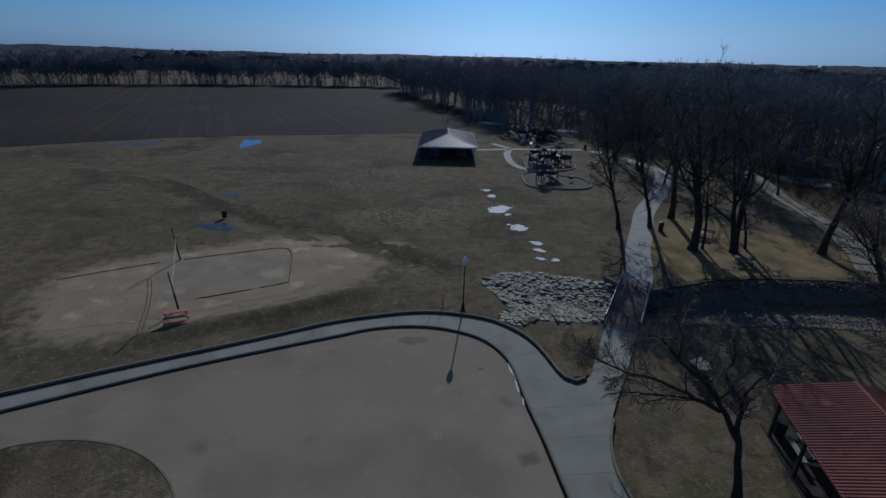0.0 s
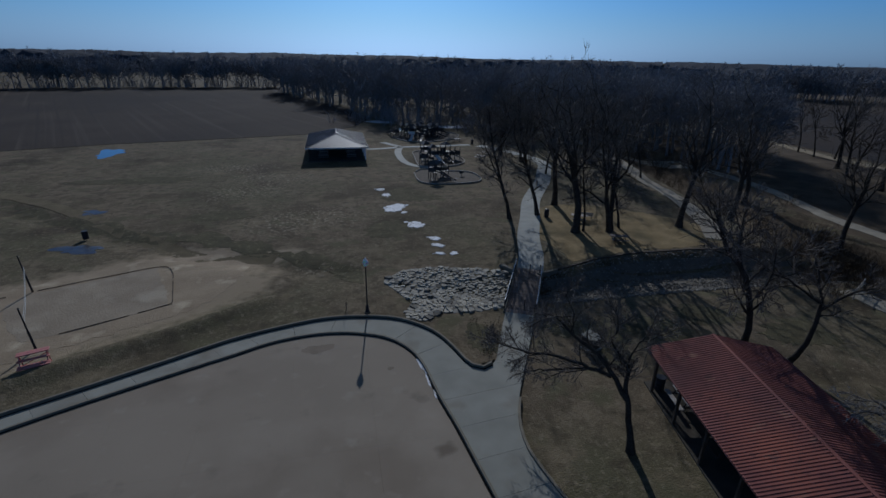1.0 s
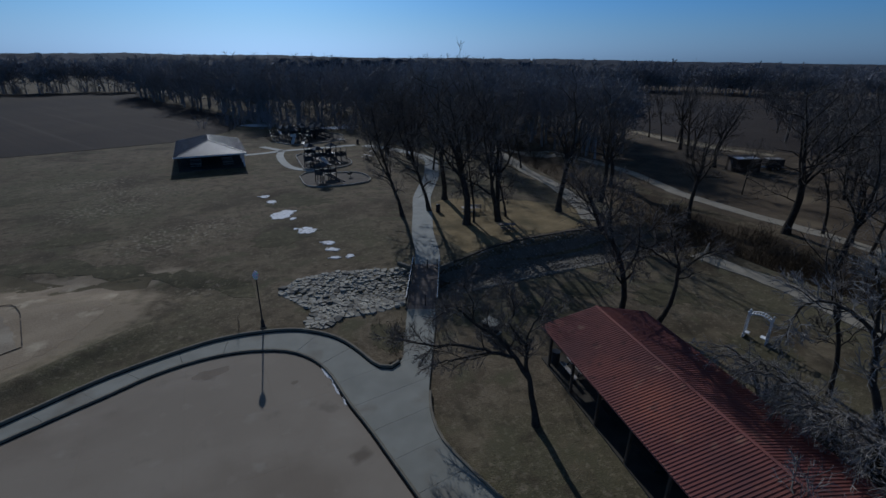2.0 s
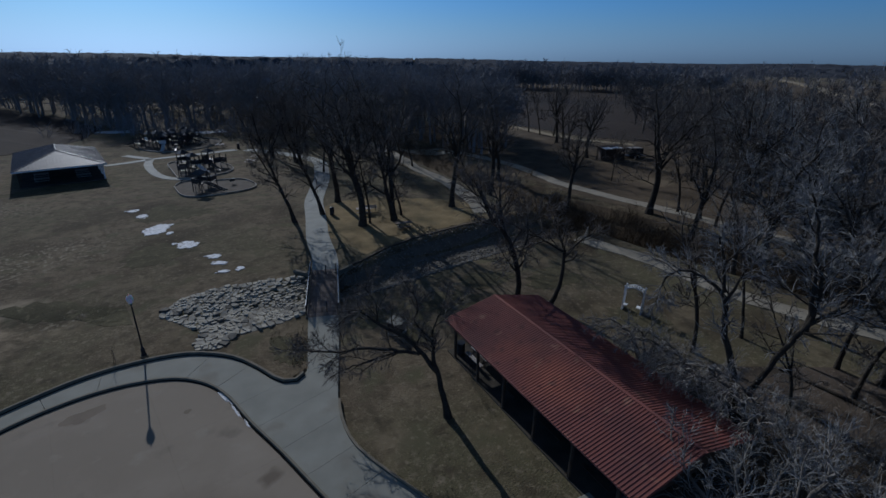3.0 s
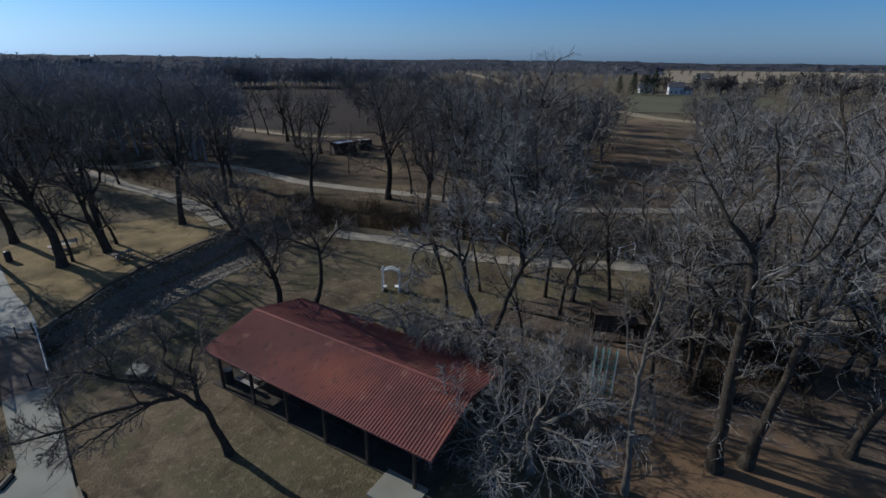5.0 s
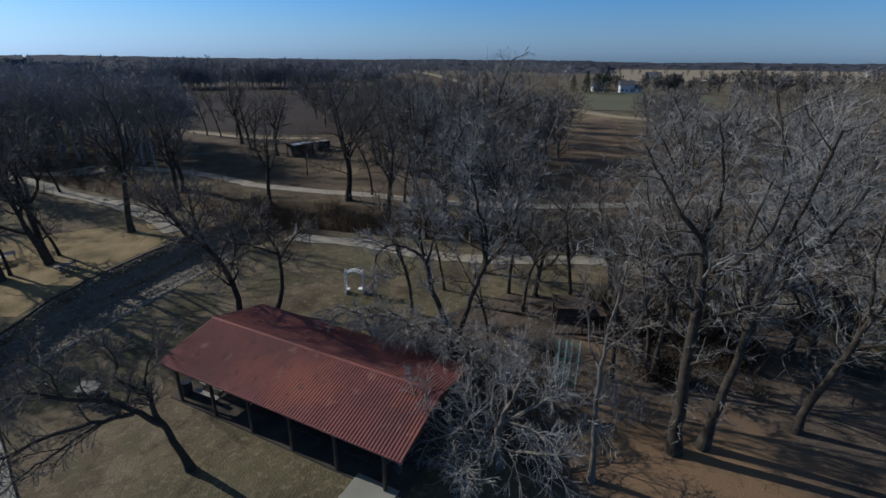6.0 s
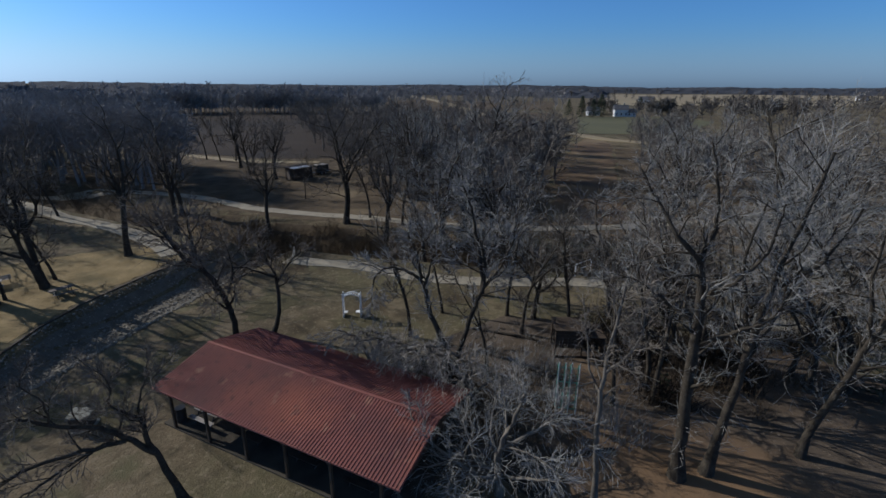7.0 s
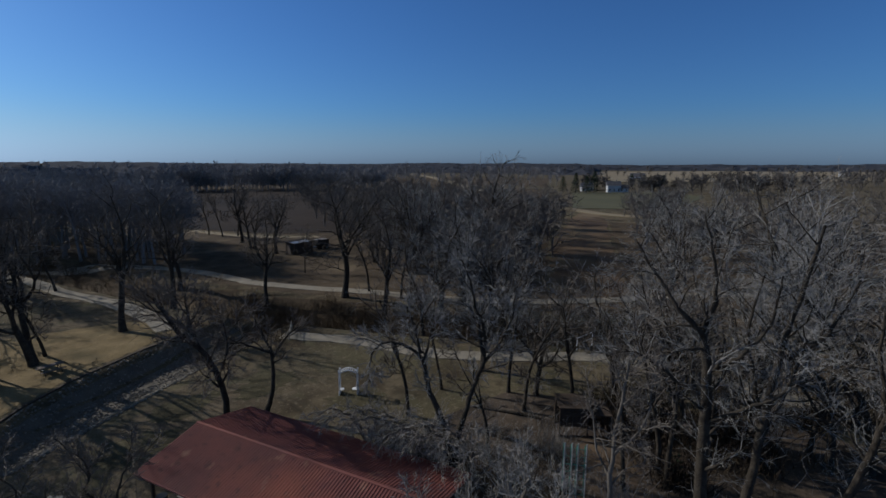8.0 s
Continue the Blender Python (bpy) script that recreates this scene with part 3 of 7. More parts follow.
def seam(name, line, side, label):
    """A narrow tarred seam along a kerb foot."""
    bm = bmesh.new()
    a, b = offset(line, side), offset(line, side + 0.11 * (1 if side > 0 else -1))
    z = 0.158 if name == "seam_outer" else 0.036
    va, vb = [bm.verts.new((x, y, z)) for x, y in a], [bm.verts.new((x, y, z)) for x, y in b]
    for k in range(len(a) - 1):
        bm.faces.new((va[k], va[k + 1], vb[k + 1], vb[k]))
    bmesh.ops.recalc_face_normals(bm, faces=bm.faces)
    ex = bmesh.ops.extrude_face_region(bm, geom=list(bm.faces))["geom"]
    bmesh.ops.translate(bm, verts=[e for e in ex if isinstance(e, bmesh.types.BMVert)], vec=(0, 0, -0.02))
    bmesh.ops.recalc_face_normals(bm, faces=bm.faces)
    return solid(name, bm, TAR, label, "joint", kind="structure")


seam("seam_inner", INNER, -0.005, "black tarred seam at the foot of the lot kerb")
seam("seam_outer", OUTER, -0.005, "black tarred seam at the foot of the edging wall")
for k, (x, y, rx, ry, tn) in enumerate([(-1.96, 28.5, 1.0, 0.5, 4), (2.6, 25.4, 0.2, 0.18, 0)]):
    pts = blob(x, y, rx, ry, 90 + k, tn, 40, 0.22, 0.05)
    bm = bmesh.new()
    bm.faces.new([bm.verts.new((px, py, 0.034)) for px, py in pts])
    bmesh.ops.recalc_face_normals(bm, faces=bm.faces)
    solid("lot_stain", bm, STAIN, "dry stain on the concrete of the lot", "stain", kind="structure")

ISLAND = smooth_line([(-40, 12.5), (-30, 15.2), (-22.4, 17.2), (-21.1, 17.9), (-19.4, 18.35), (-17.6, 18.4), (-15.5, 18.0), (-13.9, 17.3), (-12.7, 16.4), (-11.6, 15.1), (-11.0, 12), (-11.5, 8), (-14, 4)], 0.7)
bm = prism(bmesh.new(), ISLAND + [(-34, 0), (-40, 4)], -0.05, 0.15)
solid("grass_island", bm, GRASS, "turf island inside the concrete lot", "lawn", kind="structure")
kerb("kerb_island", ISLAND, 0.15, 0.17, "pale concrete kerb round the turf island")

# ---- paths and trails ----
def strip(name, line, width, mat, label, lift=0.05, seg=2, joint=0.02, deck=None):
    """A path in slabs along a line."""
    p = thing(name, label, "path", pose(0, 0, 0), kind="structure")
    le, ri = offset(line, width / 2), offset(line, -width / 2)
    for i in range(0, len(line) - 1, seg):
        a, b = le[i:i + seg + 1], ri[i:i + seg + 1]
        ring = a + b[::-1]
        cx, cy = sum(q[0] for q in ring) / len(ring), sum(q[1] for q in ring) / len(ring)
        ring = [(cx + (x - cx) * (1 - joint / 2), cy + (y - cy) * (1 - joint / 2)) for x, y in ring]
        part("slab", prism(bmesh.new(), ring, lambda x, y: float(land(x, y)) - 0.05, lambda x, y: float(land(x, y)) + lift), mat, p)
    return p


WALK_SOUTH = smooth_line([(17.3, 38.2), (18.8, 41.6), (20.6, 46.8), (23.4, 53.2), (26.4, 60.2), (30.0, 66.4), (33.0, 71.4), (36.4, 78.6), (38.6, 84), (38.4, 91), (35.6, 99), (31.5, 106)], 1.2)
strip("path_south", WALK_SOUTH, 2.5, PATH, "pale concrete path winding between bare trees", joint=0.012)


def trail(name, line, width, mat, label, lift=0.06):
    line = smooth_line(line, 1.5)
    rng = random.Random(len(line))
    le = [(x + rng.uniform(-.15, .15), y + rng.uniform(-.15, .15)) for x, y in offset(line, width / 2)]
    ri = [(x + rng.uniform(-.15, .15), y + rng.uniform(-.15, .15)) for x, y in offset(line, -width / 2)]
    return sheet(name, le + ri[::-1], mat, label, "path", lift, 1.6)


trail("trail_creek", [(43.6, 29.2), (43.9, 24), (44.0, 20), (42.8, 12), (43.9, 4.7), (45.8, -3.9), (44.6, -10.8), (42.2, -16), (38.6, -23), (34, -31), (28, -40)], 2.1, GRAVEL, "pale gravel trail along the creek bank")
trail("trail_woods", [(41.5, 42.5), (43.8, 46), (47.4, 55), (49, 61), (50.5, 69), (54, 80), (57, 92), (58, 106), (54, 125), (46, 140)], 2.3, GRAVEL, "pale gravel trail leaving towards the woods")
trail("trail_far", [(62, 128), (64.5, 104), (65.6, 86), (67.2, 73), (67.2, 65), (66.4, 59), (64.4, 52), (62.6, 46), (62.2, 36), (62.4, 29), (62.0, 17), (63.0, 6), (66, -4), (70, -13), (75, -26), (74, -44), (66, -62)], 2.2, GRAVEL, "pale gravel trail on the far bank of the creek")
trail("trail_edge", [(108, 60), (104, 74), (106, 90), (112, 110), (116, 132)], 3.0, STUBBLE, "pale grassy strip along a far field")

# ---- fields and bare soil ----
sheet("woodland_floor", [(46.5, -60), (47.5, -12), (49, 4), (47, 20), (47.5, 44), (52, 62), (58, 88), (61, 112), (110, 112), (104, 74), (112, 58), (150, 30), (160, 3), (112, 3.5), (69, 2), (74, -9.5), (118, -12), (160, -14), (150, -80), (60, -90)],
      WOOD_FLOOR, "brown leaf litter and dry weeds on the creek banks", "ground", 0.02, 1.6)
sheet("field_ploughed", [(-420, -60), (-89.6, 91.0), (-77.4, 99.8), (-63.1, 108.4), (-45.8, 115), (-26.3, 119.6), (-7.1, 125), (5, 137), (12, 158), (4, 196), (-20, 254), (-24, 318), (-128, 296), (-200, 268), (-240, 246), (-420, 180)],
      FIELD, "brown ploughed field with long furrows", "field", 0.06, 12.0)
sheet("fields_west", [(110, 118), (108, 60), (150, 32), (164, 8), (240, 12), (600, 20), (640, 300), (520, 520), (300, 620), (150, 420), (112, 170)], WOOD_FLOOR, "dull brown winter fields and rough ground", "field", 0.03, 14.0)
sheet("field_woods_edge", [(112, 106), (109.5, 74), (116, 56), (150, 48), (320, 120), (262, 246)], FIELD, "brown bare field behind a row of trees", "field", 0.06, 10.0)
sheet("field_green", [(206, -3), (330, -4), (352, -70), (300, -76), (214, -44)], WINTER_WHEAT, "green winter field before a farmhouse", "field", 0.12, 20.0)
sheet("field_stubble", [(500, -36), (1130, -60), (1500, -700), (900, -800), (640, -330), (545, -135)], STUBBLE, "tan stubble field in the far distance", "field", 0.5, 60.0)
trail("road_far", [(900, 305), (745, 235), (590, 164), (500, 127), (428, 98), (360, 72), (310, 56)], 11.0, STUBBLE, "pale country road in the far distance", 0.4)
trail("lane_pale", [(226, 12), (205, 0), (185, -14), (176, -30)], 7.0, STUBBLE, "pale dirt lane before the green field", 0.2)
wob = random.Random(40)
def ragged(pts, step, amount):
    return [(x + wob.uniform(-amount, amount), y + wob.uniform(-amount, amount)) for x, y in smooth_line(pts + pts[:1], step)[:-1]]


sheet("soil_track", ragged([(66, 1.5), (112, 2.2), (160, -1.5), (186, -5), (198, -10), (172, -13), (118, -11), (71, -8.5)], 2.0, 1.0), BROWN_TRACK, "reddish brown bare soil strip between woods", "field", 0.05, 6.0)
sheet("grove_turf", ragged([(22.5, 39.6), (30, 40.9), (36, 40.8), (41, 41), (44, 43.5), (43, 48), (39, 53), (34, 57), (28, 58), (24, 53), (22, 46)], 0.7, 0.3), STRAW_TURF, "pale straw-coloured turf under open trees", "ground", 0.018, 1.6)
mid_line = smooth_line([(-50, 72), (-41, 67.7), (-23.5, 55.2), (-14, 51.4), (-6.2, 46.8), (-1, 41.9), (2.2, 39.6)], 0.7)
upper = [(x + wob.uniform(-0.25, 0.25), y + 1.5 + 1.2 * math.sin(x * 0.33) * math.sin(x * 0.81) + wob.uniform(-0.35, 0.5)) for x, y in mid_line]
lower = [(x + wob.uniform(-0.25, 0.25), y - 1.3 - 0.9 * math.sin(x * 0.41 + 2) * math.sin(x * 0.9) - wob.uniform(-0.3, 0.4)) for x, y in mid_line]
trail("lawn_track", [(-90, 66), (-70.5, 74.0), (-64.0, 77.2), (-57.4, 78.4), (-48.4, 76.1), (-39.0, 70.3), (-29.4, 61.9), (-21.2, 53.9), (-13.4, 47.0), (-8.4, 46.0), (-5.4, 45.2)], 1.9, LANE, "faint paler track worn across the lawn", 0.013)
sheet("swale_turf", upper + lower[::-1], DAMP_SHADE, "dark damp matted turf along a shallow swale", "ground", 0.015, 1.6)
# damp spots on the far lawn; those near the shelter paint dappled twig shade
blotch = random.Random(41)
for cx, cy, rx, ry in ((-14, 60, 5, 2.2), (6, 52, 4.5, 3.2), (-30, 80, 9, 3), (10, 66, 5, 4), (0, 88, 8, 4), (18, 25, 2.0, 2.4), (9.6, 27.6, 1.7, 2.3), (16.4, 28, 2.6, 1.6), (22.5, 26.6, 3.2, 2.4), (28, 27.6, 3.0, 2.0), (33, 24, 3.0, 2.6), (32, 15, 2.6, 3.2)):
    sheet("damp_shade_patch", [(cx + rx * math.cos(a) * k, cy + ry * math.sin(a) * k) for a, k in ((i * math.tau / 60, 0.8 + 0.14 * math.sin(i * 0.21 + cx) + 0.1 * math.sin(i * 0.31 + cy) + blotch.uniform(-0.17, 0.17)) for i in range(60))], DAMP_SHADE, "dark turf patch: damp ground on the lawn, painted shade by the shelter", "ground", 0.012, 1.6)
sheet("playground_floor", [(16, 8), (19, 2), (15.5, -4), (12, -12), (14, -24), (30, -26), (36, -18), (37, -6), (36.5, 4), (31, 8.5), (25, 9)], LITTER, "brown leaf litter and bare earth under the trees", "ground", 0.035, 1.6)
sheet("sand_court", [(-20 + (x + 20) * 0.95 + wob.uniform(-0.3, 0.3), 38.5 + (y - 38.5) * 0.93 + wob.uniform(-0.3, 0.3)) for x, y in smooth_line([(-28.7, 27.6), (-30.5, 31.4), (-33.2, 37.2), (-30, 40.3), (-26.7, 42.4), (-21, 45.6), (-17.2, 47.8), (-12.2, 49.4), (-9.4, 47.6), (-7.4, 45.6), (-8.2, 43.6), (-8.4, 41), (-9.6, 38.4), (-11.4, 35.5), (-16.8, 32.4), (-21.9, 29.7), (-28.7, 27.6)], 0.5)],
      SAND, "tan sand volleyball court with ragged edges", "sand", 0.010, 1.5)
sheet("court_floor", ragged([(-24.6, 40.9), (-17.4, 44.3), (-16.4, 43.9), (-13.7, 37.6), (-14.2, 36.6), (-20.8, 33.3), (-22.4, 33.9), (-25.6, 38.6)], 0.6, 0.12), COURT, "damp grey-brown sand inside the court lines", "sand", 0.018, 1.5)
sheet("ditch_bed", [(5.6, 37.2), (6.6, 34.2), (8, 33), (10, 32.6), (15, 32), (19, 31.9), (30, 31.9), (41, 31.2), (50, 31), (50, 37.5), (41, 38.6), (36, 39.2), (29, 39.2), (24.5, 38.4), (21, 37.1), (18, 36.5), (15, 38.2), (10, 39.3), (6.5, 39.0), (5.6, 38.2)],
      MUD, "grey gravelly bed of the ditch", "ground", 0.02, 0.8)


# ---- trees: tapered trunks, limbs and many bare twigs ----
class Wood:
    """Collects tapered tubes and turns them into one mesh."""

    def __init__(self):
        self.v, self.f, self.n = [], [], 0

    def tube(self, pts, radii, sides):
        pts, radii = np.asarray(pts, float), np.asarray(radii, float)
        d = np.gradient(pts, axis=0)
        d /= np.linalg.norm(d, axis=1, keepdims=True) + 1e-9
        ref = np.where(np.abs(d[:, 2:3]) > 0.9, np.array([[1.0, 0, 0]]), np.array([[0, 0, 1.0]]))
        u = np.cross(d, ref)
        u /= np.linalg.norm(u, axis=1, keepdims=True) + 1e-9
        w = np.cross(d, u)
        a = np.arange(sides) * math.tau / sides
        ring = u[:, None, :] * np.cos(a)[None, :, None] + w[:, None, :] * np.sin(a)[None, :, None]
        self.v.append((pts[:, None, :] + ring * radii[:, None, None]).reshape(-1, 3))
        k = len(pts)
        i = np.arange(k - 1)[:, None] * sides + np.arange(sides)[None, :]
        j = np.arange(k - 1)[:, None] * sides + (np.arange(sides)[None, :] + 1) % sides
        self.f.append(np.stack([i, j, j + sides, i + sides], -1).reshape(-1, 4) + self.n)
        self.n += k * sides

    def many(self, lines, radii, sides):
        """Many tubes at once; two sides give a flat, thin twig."""
        n, k, _ = lines.shape
        if n == 0:
            return
        d = np.gradient(lines, axis=1)
        d /= np.linalg.norm(d, axis=2, keepdims=True) + 1e-9
        ref = np.where(np.abs(d[..., 2:3]) > 0.9, np.array([1.0, 0, 0]), np.array([0, 0, 1.0]))
        u = np.cross(d, ref)
        u /= np.linalg.norm(u, axis=2, keepdims=True) + 1e-9
        w = np.cross(d, u)
        a = np.arange(sides) * math.tau / sides
        first = (np.arange(n) * 1.9)[:, None, None] + a[None, None, :]
        ring = u[:, :, None, :] * np.cos(first)[..., None] + w[:, :, None, :] * np.sin(first)[..., None]
        self.v.append((lines[:, :, None, :] + ring * radii[:, :, None, None]).reshape(-1, 3))
        q = np.arange(1 if sides == 2 else sides)
        start = (np.arange(n) * k * sides)[:, None, None] + (np.arange(k - 1) * sides)[None, :, None]
        i, j = start + q, start + (q + 1) % sides
        self.f.append(np.stack([i, j, j + sides, i + sides], -1).reshape(-1, 4) + self.n)
        self.n += n * k * sides

    def mesh(self, name, mat):
        me = mesh_from(name, np.concatenate(self.v), np.concatenate(self.f), mat)
        me.polygons.foreach_set("use_smooth", np.ones(len(me.polygons), dtype=bool))
        return me


def turned(d, angle, spin, rng):
    """The direction d bent by angle towards a side given by spin."""
    d = d / np.linalg.norm(d)
    ref = np.array([1.0, 0, 0]) if abs(d[2]) > 0.8 else np.array([0, 0, 1.0])
    u = np.cross(d, ref)
    u /= np.linalg.norm(u)
    w = np.cross(d, u)
    return d * math.cos(angle) + (u * math.cos(spin) + w * math.sin(spin)) * math.sin(angle)


def limb_line(p, d, length, n, wander, lift, rng):
    """A wandering line that bends towards the light."""
    pts, d = [np.array(p, float)], np.array(d, float)
    for _ in range(n):
        d = d + rng.normal(0, wander, 3) + np.array([0, 0, lift])
        d /= np.linalg.norm(d)
        pts.append(pts[-1] + d * (length / n))
    return np.array(pts)


def at(pts, t):
    k = t * (len(pts) - 1)
    i = min(int(k), len(pts) - 2)
    return pts[i] + (pts[i + 1] - pts[i]) * (k - i), pts[i + 1] - pts[i]


def resampled(line, k=7):
    t = np.linspace(0, len(line) - 1, k)
    return np.stack([np.interp(t, np.arange(len(line)), line[:, c]) for c in range(3)], 1)


def sprout(lines, lens, radii, per, t0, t1, angles, ratio, segs, wander, lift, rng, thin=0.55, low=0.012, flat=1.0):
    """Side shoots on many lines at once: their lines, lengths and radii at the foot."""
    n, k, _ = lines.shape
    t = t0 + (t1 - t0) * (np.arange(per)[None, :] + rng.uniform(0, 1, (n, per))) / per
    kk = np.clip(t, 0, 0.999) * (k - 1)
    i = kk.astype(int)
    row = np.arange(n)[:, None]
    a, b = lines[row, i], lines[row, i + 1]
    p = (a + (b - a) * (kk - i)[..., None]).reshape(-1, 3)
    d = (b - a).reshape(-1, 3)
    d /= np.linalg.norm(d, axis=1, keepdims=True) + 1e-9
    ref = np.where(np.abs(d[:, 2:3]) > 0.8, np.array([1.0, 0, 0]), np.array([0, 0, 1.0]))
    u = np.cross(d, ref)
    u /= np.linalg.norm(u, axis=1, keepdims=True) + 1e-9
    w = np.cross(d, u)
    spin = (np.arange(per)[None, :] * 2.4 + rng.uniform(0, 6.28, (n, 1)) + rng.uniform(-0.7, 0.7, (n, per))).reshape(-1, 1)
    ang = np.radians(rng.uniform(*angles, (n * per, 1)))
    d = d * np.cos(ang) + (u * np.cos(spin) + w * np.sin(spin)) * np.sin(ang)
    d[:, 2] *= flat
    ln = (lens[:, None] * rng.uniform(*ratio, (n, per)) * (1.2 - 0.6 * t)).reshape(-1)
    r = np.maximum(radii[:, None] * (1.0 - 0.7 * t) * thin * rng.uniform(0.8, 1.2, (n, per)), low).reshape(-1)
    pts = [p]
    for _ in range(segs):
        d = d + rng.normal(0, wander, d.shape) + np.array([0, 0, lift])
        d /= np.linalg.norm(d, axis=1, keepdims=True)
        p = p + d * (ln / segs)[:, None]
        pts.append(p)
    return np.stack(pts, 1), ln, r


def taper(r, k, tip):
    return r[:, None] * (1 - np.linspace(0, 1, k)[None, :]) + np.minimum(tip, r)[:, None] * np.linspace(0, 1, k)[None, :]


def twig_out(small, lines, lens, radii, rng, per=(6, 3), min_r=0.014, lift=0.07):
    """Branchlets, twigs and twiglets on given branches."""
    tw, ln, r = sprout(lines, lens, radii, per[0], 0.28, 1.0, (18, 50), (0.5, 0.85), 2, 0.10, lift, rng, low=min_r)
    r = np.minimum(r, min_r * 1.4)
    small.many(tw, taper(r, 3, min_r * 0.7 + 0 * r), 2)
    tl, ln2, r2 = sprout(tw, ln, r, per[1], 0.2, 1.0, (16, 45), (0.5, 0.9), 1, 0.06, lift, rng, low=min_r * 0.7)
    small.many(tl, taper(np.minimum(r2, min_r * 0.9), 2, min_r * 0.35 + 0 * r2), 2)


def clothe(limb_list, small, rng, twigs=1.0, droop=0.0, upright=0.04, min_r=0.014, fine=True):
    """Side branches, twigs and twiglets along given limbs."""
    lines = np.stack([resampled(np.asarray(l, float)) for l, _, _ in limb_list])
    r0, ln = np.array([q[1] for q in limb_list]), np.array([q[2] for q in limb_list])
    br, bl, rr = sprout(lines, ln, r0, max(4, round(5.5 * twigs)), 0.22, 1.0, (26, 60), (0.30, 0.52), 4, 0.12, upright - droop, rng, 0.45, min_r * 1.5)
    small.many(br, taper(rr, 5, min_r + 0 * rr), 3)
    twig_out(small, br, bl, rr, rng, (5, 3) if fine else (5, 2), min_r, (upright - droop) * 0.6)


def grow(seed, height, radius, fork=0.35, spread=0.42, limbs=6, lean=(0, 0), leaders=5, crook=0.13, open_=(18, 42), per=(6, 6, 3), min_r=0.014, stems=1, upright=0.05, low_limbs=3):
    """Wood for the trunk with its leaders and limbs, and wood for the small branches of the crown."""
    rng = np.random.default_rng(seed)
    big, small = Wood(), Wood()
    for s in range(stems):
        d = np.array([lean[0], lean[1], 1.0])
        base = np.array([0.0, 0, -0.25])
        if stems > 1:
            a = s * math.tau / stems + rng.uniform(-0.4, 0.4)
            d = d + np.array([math.cos(a), math.sin(a), 0]) * rng.uniform(0.15, 0.3)
            base = base + np.array([math.cos(a), math.sin(a), 0]) * radius * 0.6
        h = height * (1.0 if s == 0 else rng.uniform(0.75, 0.95))
        rad = radius * (1.0 if stems == 1 else 0.75)
        trunk = limb_line(base, d, h * fork, 6, 0.06, 0.02, rng)
        rr = rad * np.linspace(1.0, 0.78, 7)
        rr[0] *= 1.5
        rr[1] *= 1.08
        big.tube(trunk, rr, 9)
        end = trunk[-1] - trunk[-2]
        lead, lens, rads = [], [], []
        for i in range(leaders):
            ang = radians(rng.uniform(4, 12) if i == 0 else rng.uniform(*open_))
            ln = h * (1 - fork) * (rng.uniform(0.95, 1.05) if i == 0 else rng.uniform(0.62, 0.95))
            p = trunk[-1] if i < 3 else at(trunk, rng.uniform(0.82, 0.97))[0]
            lead.append(limb_line(p, turned(end, ang, i * 2.2 + rng.uniform(-0.5, 0.5), rng), ln, 9, crook, upright, rng))
            lens.append(ln)
            rads.append(rad * (0.66 if i == 0 else rng.uniform(0.38, 0.56)))
        for i in range(low_limbs):
            p, dd = at(trunk, rng.uniform(0.55, 0.95))
            ln = h * spread * rng.uniform(0.5, 0.8)
            lead.append(limb_line(p, turned(dd, radians(rng.uniform(55, 85)), rng.uniform(0, 6.28), rng), ln, 9, crook * 1.2, upright * 0.6, rng))
            lens.append(ln)
            rads.append(rad * rng.uniform(0.2, 0.32))
        lead, lens, rads = np.stack(lead), np.array(lens), np.array(rads)
        big.many(lead, taper(rads, 10, np.maximum(rads * 0.14, min_r)), 7)
        lim, ll, lr = sprout(lead, lens, rads, limbs, 0.14, 0.98, (36, 74), (spread * 0.7, spread * 1.35), 6, crook * 1.15, upright * 0.6, rng, 0.6, min_r * 2.2)
        big.many(lim, taper(lr, 7, min_r * 1.4 + 0 * lr), 5)
        br, bl, brr = sprout(lim, ll, lr, per[0], 0.15, 1.0, (26, 60), (0.34, 0.60), 4, crook * 0.9, upright * 0.8, rng, 0.5, min_r * 1.5)
        b2, bl2, br2 = sprout(lead, lens, rads, 5, 0.5, 1.0, (22, 50), (0.13, 0.25), 4, crook * 0.9, upright, rng, 0.3, min_r * 1.5)
        br, bl, brr = np.concatenate([br, b2]), np.concatenate([bl, bl2]), np.concatenate([brr, br2])
        small.many(br, taper(brr, 5, min_r + 0 * brr), 3)
        twig_out(small, br, bl, brr, rng, per[1:], min_r)
    return big, small


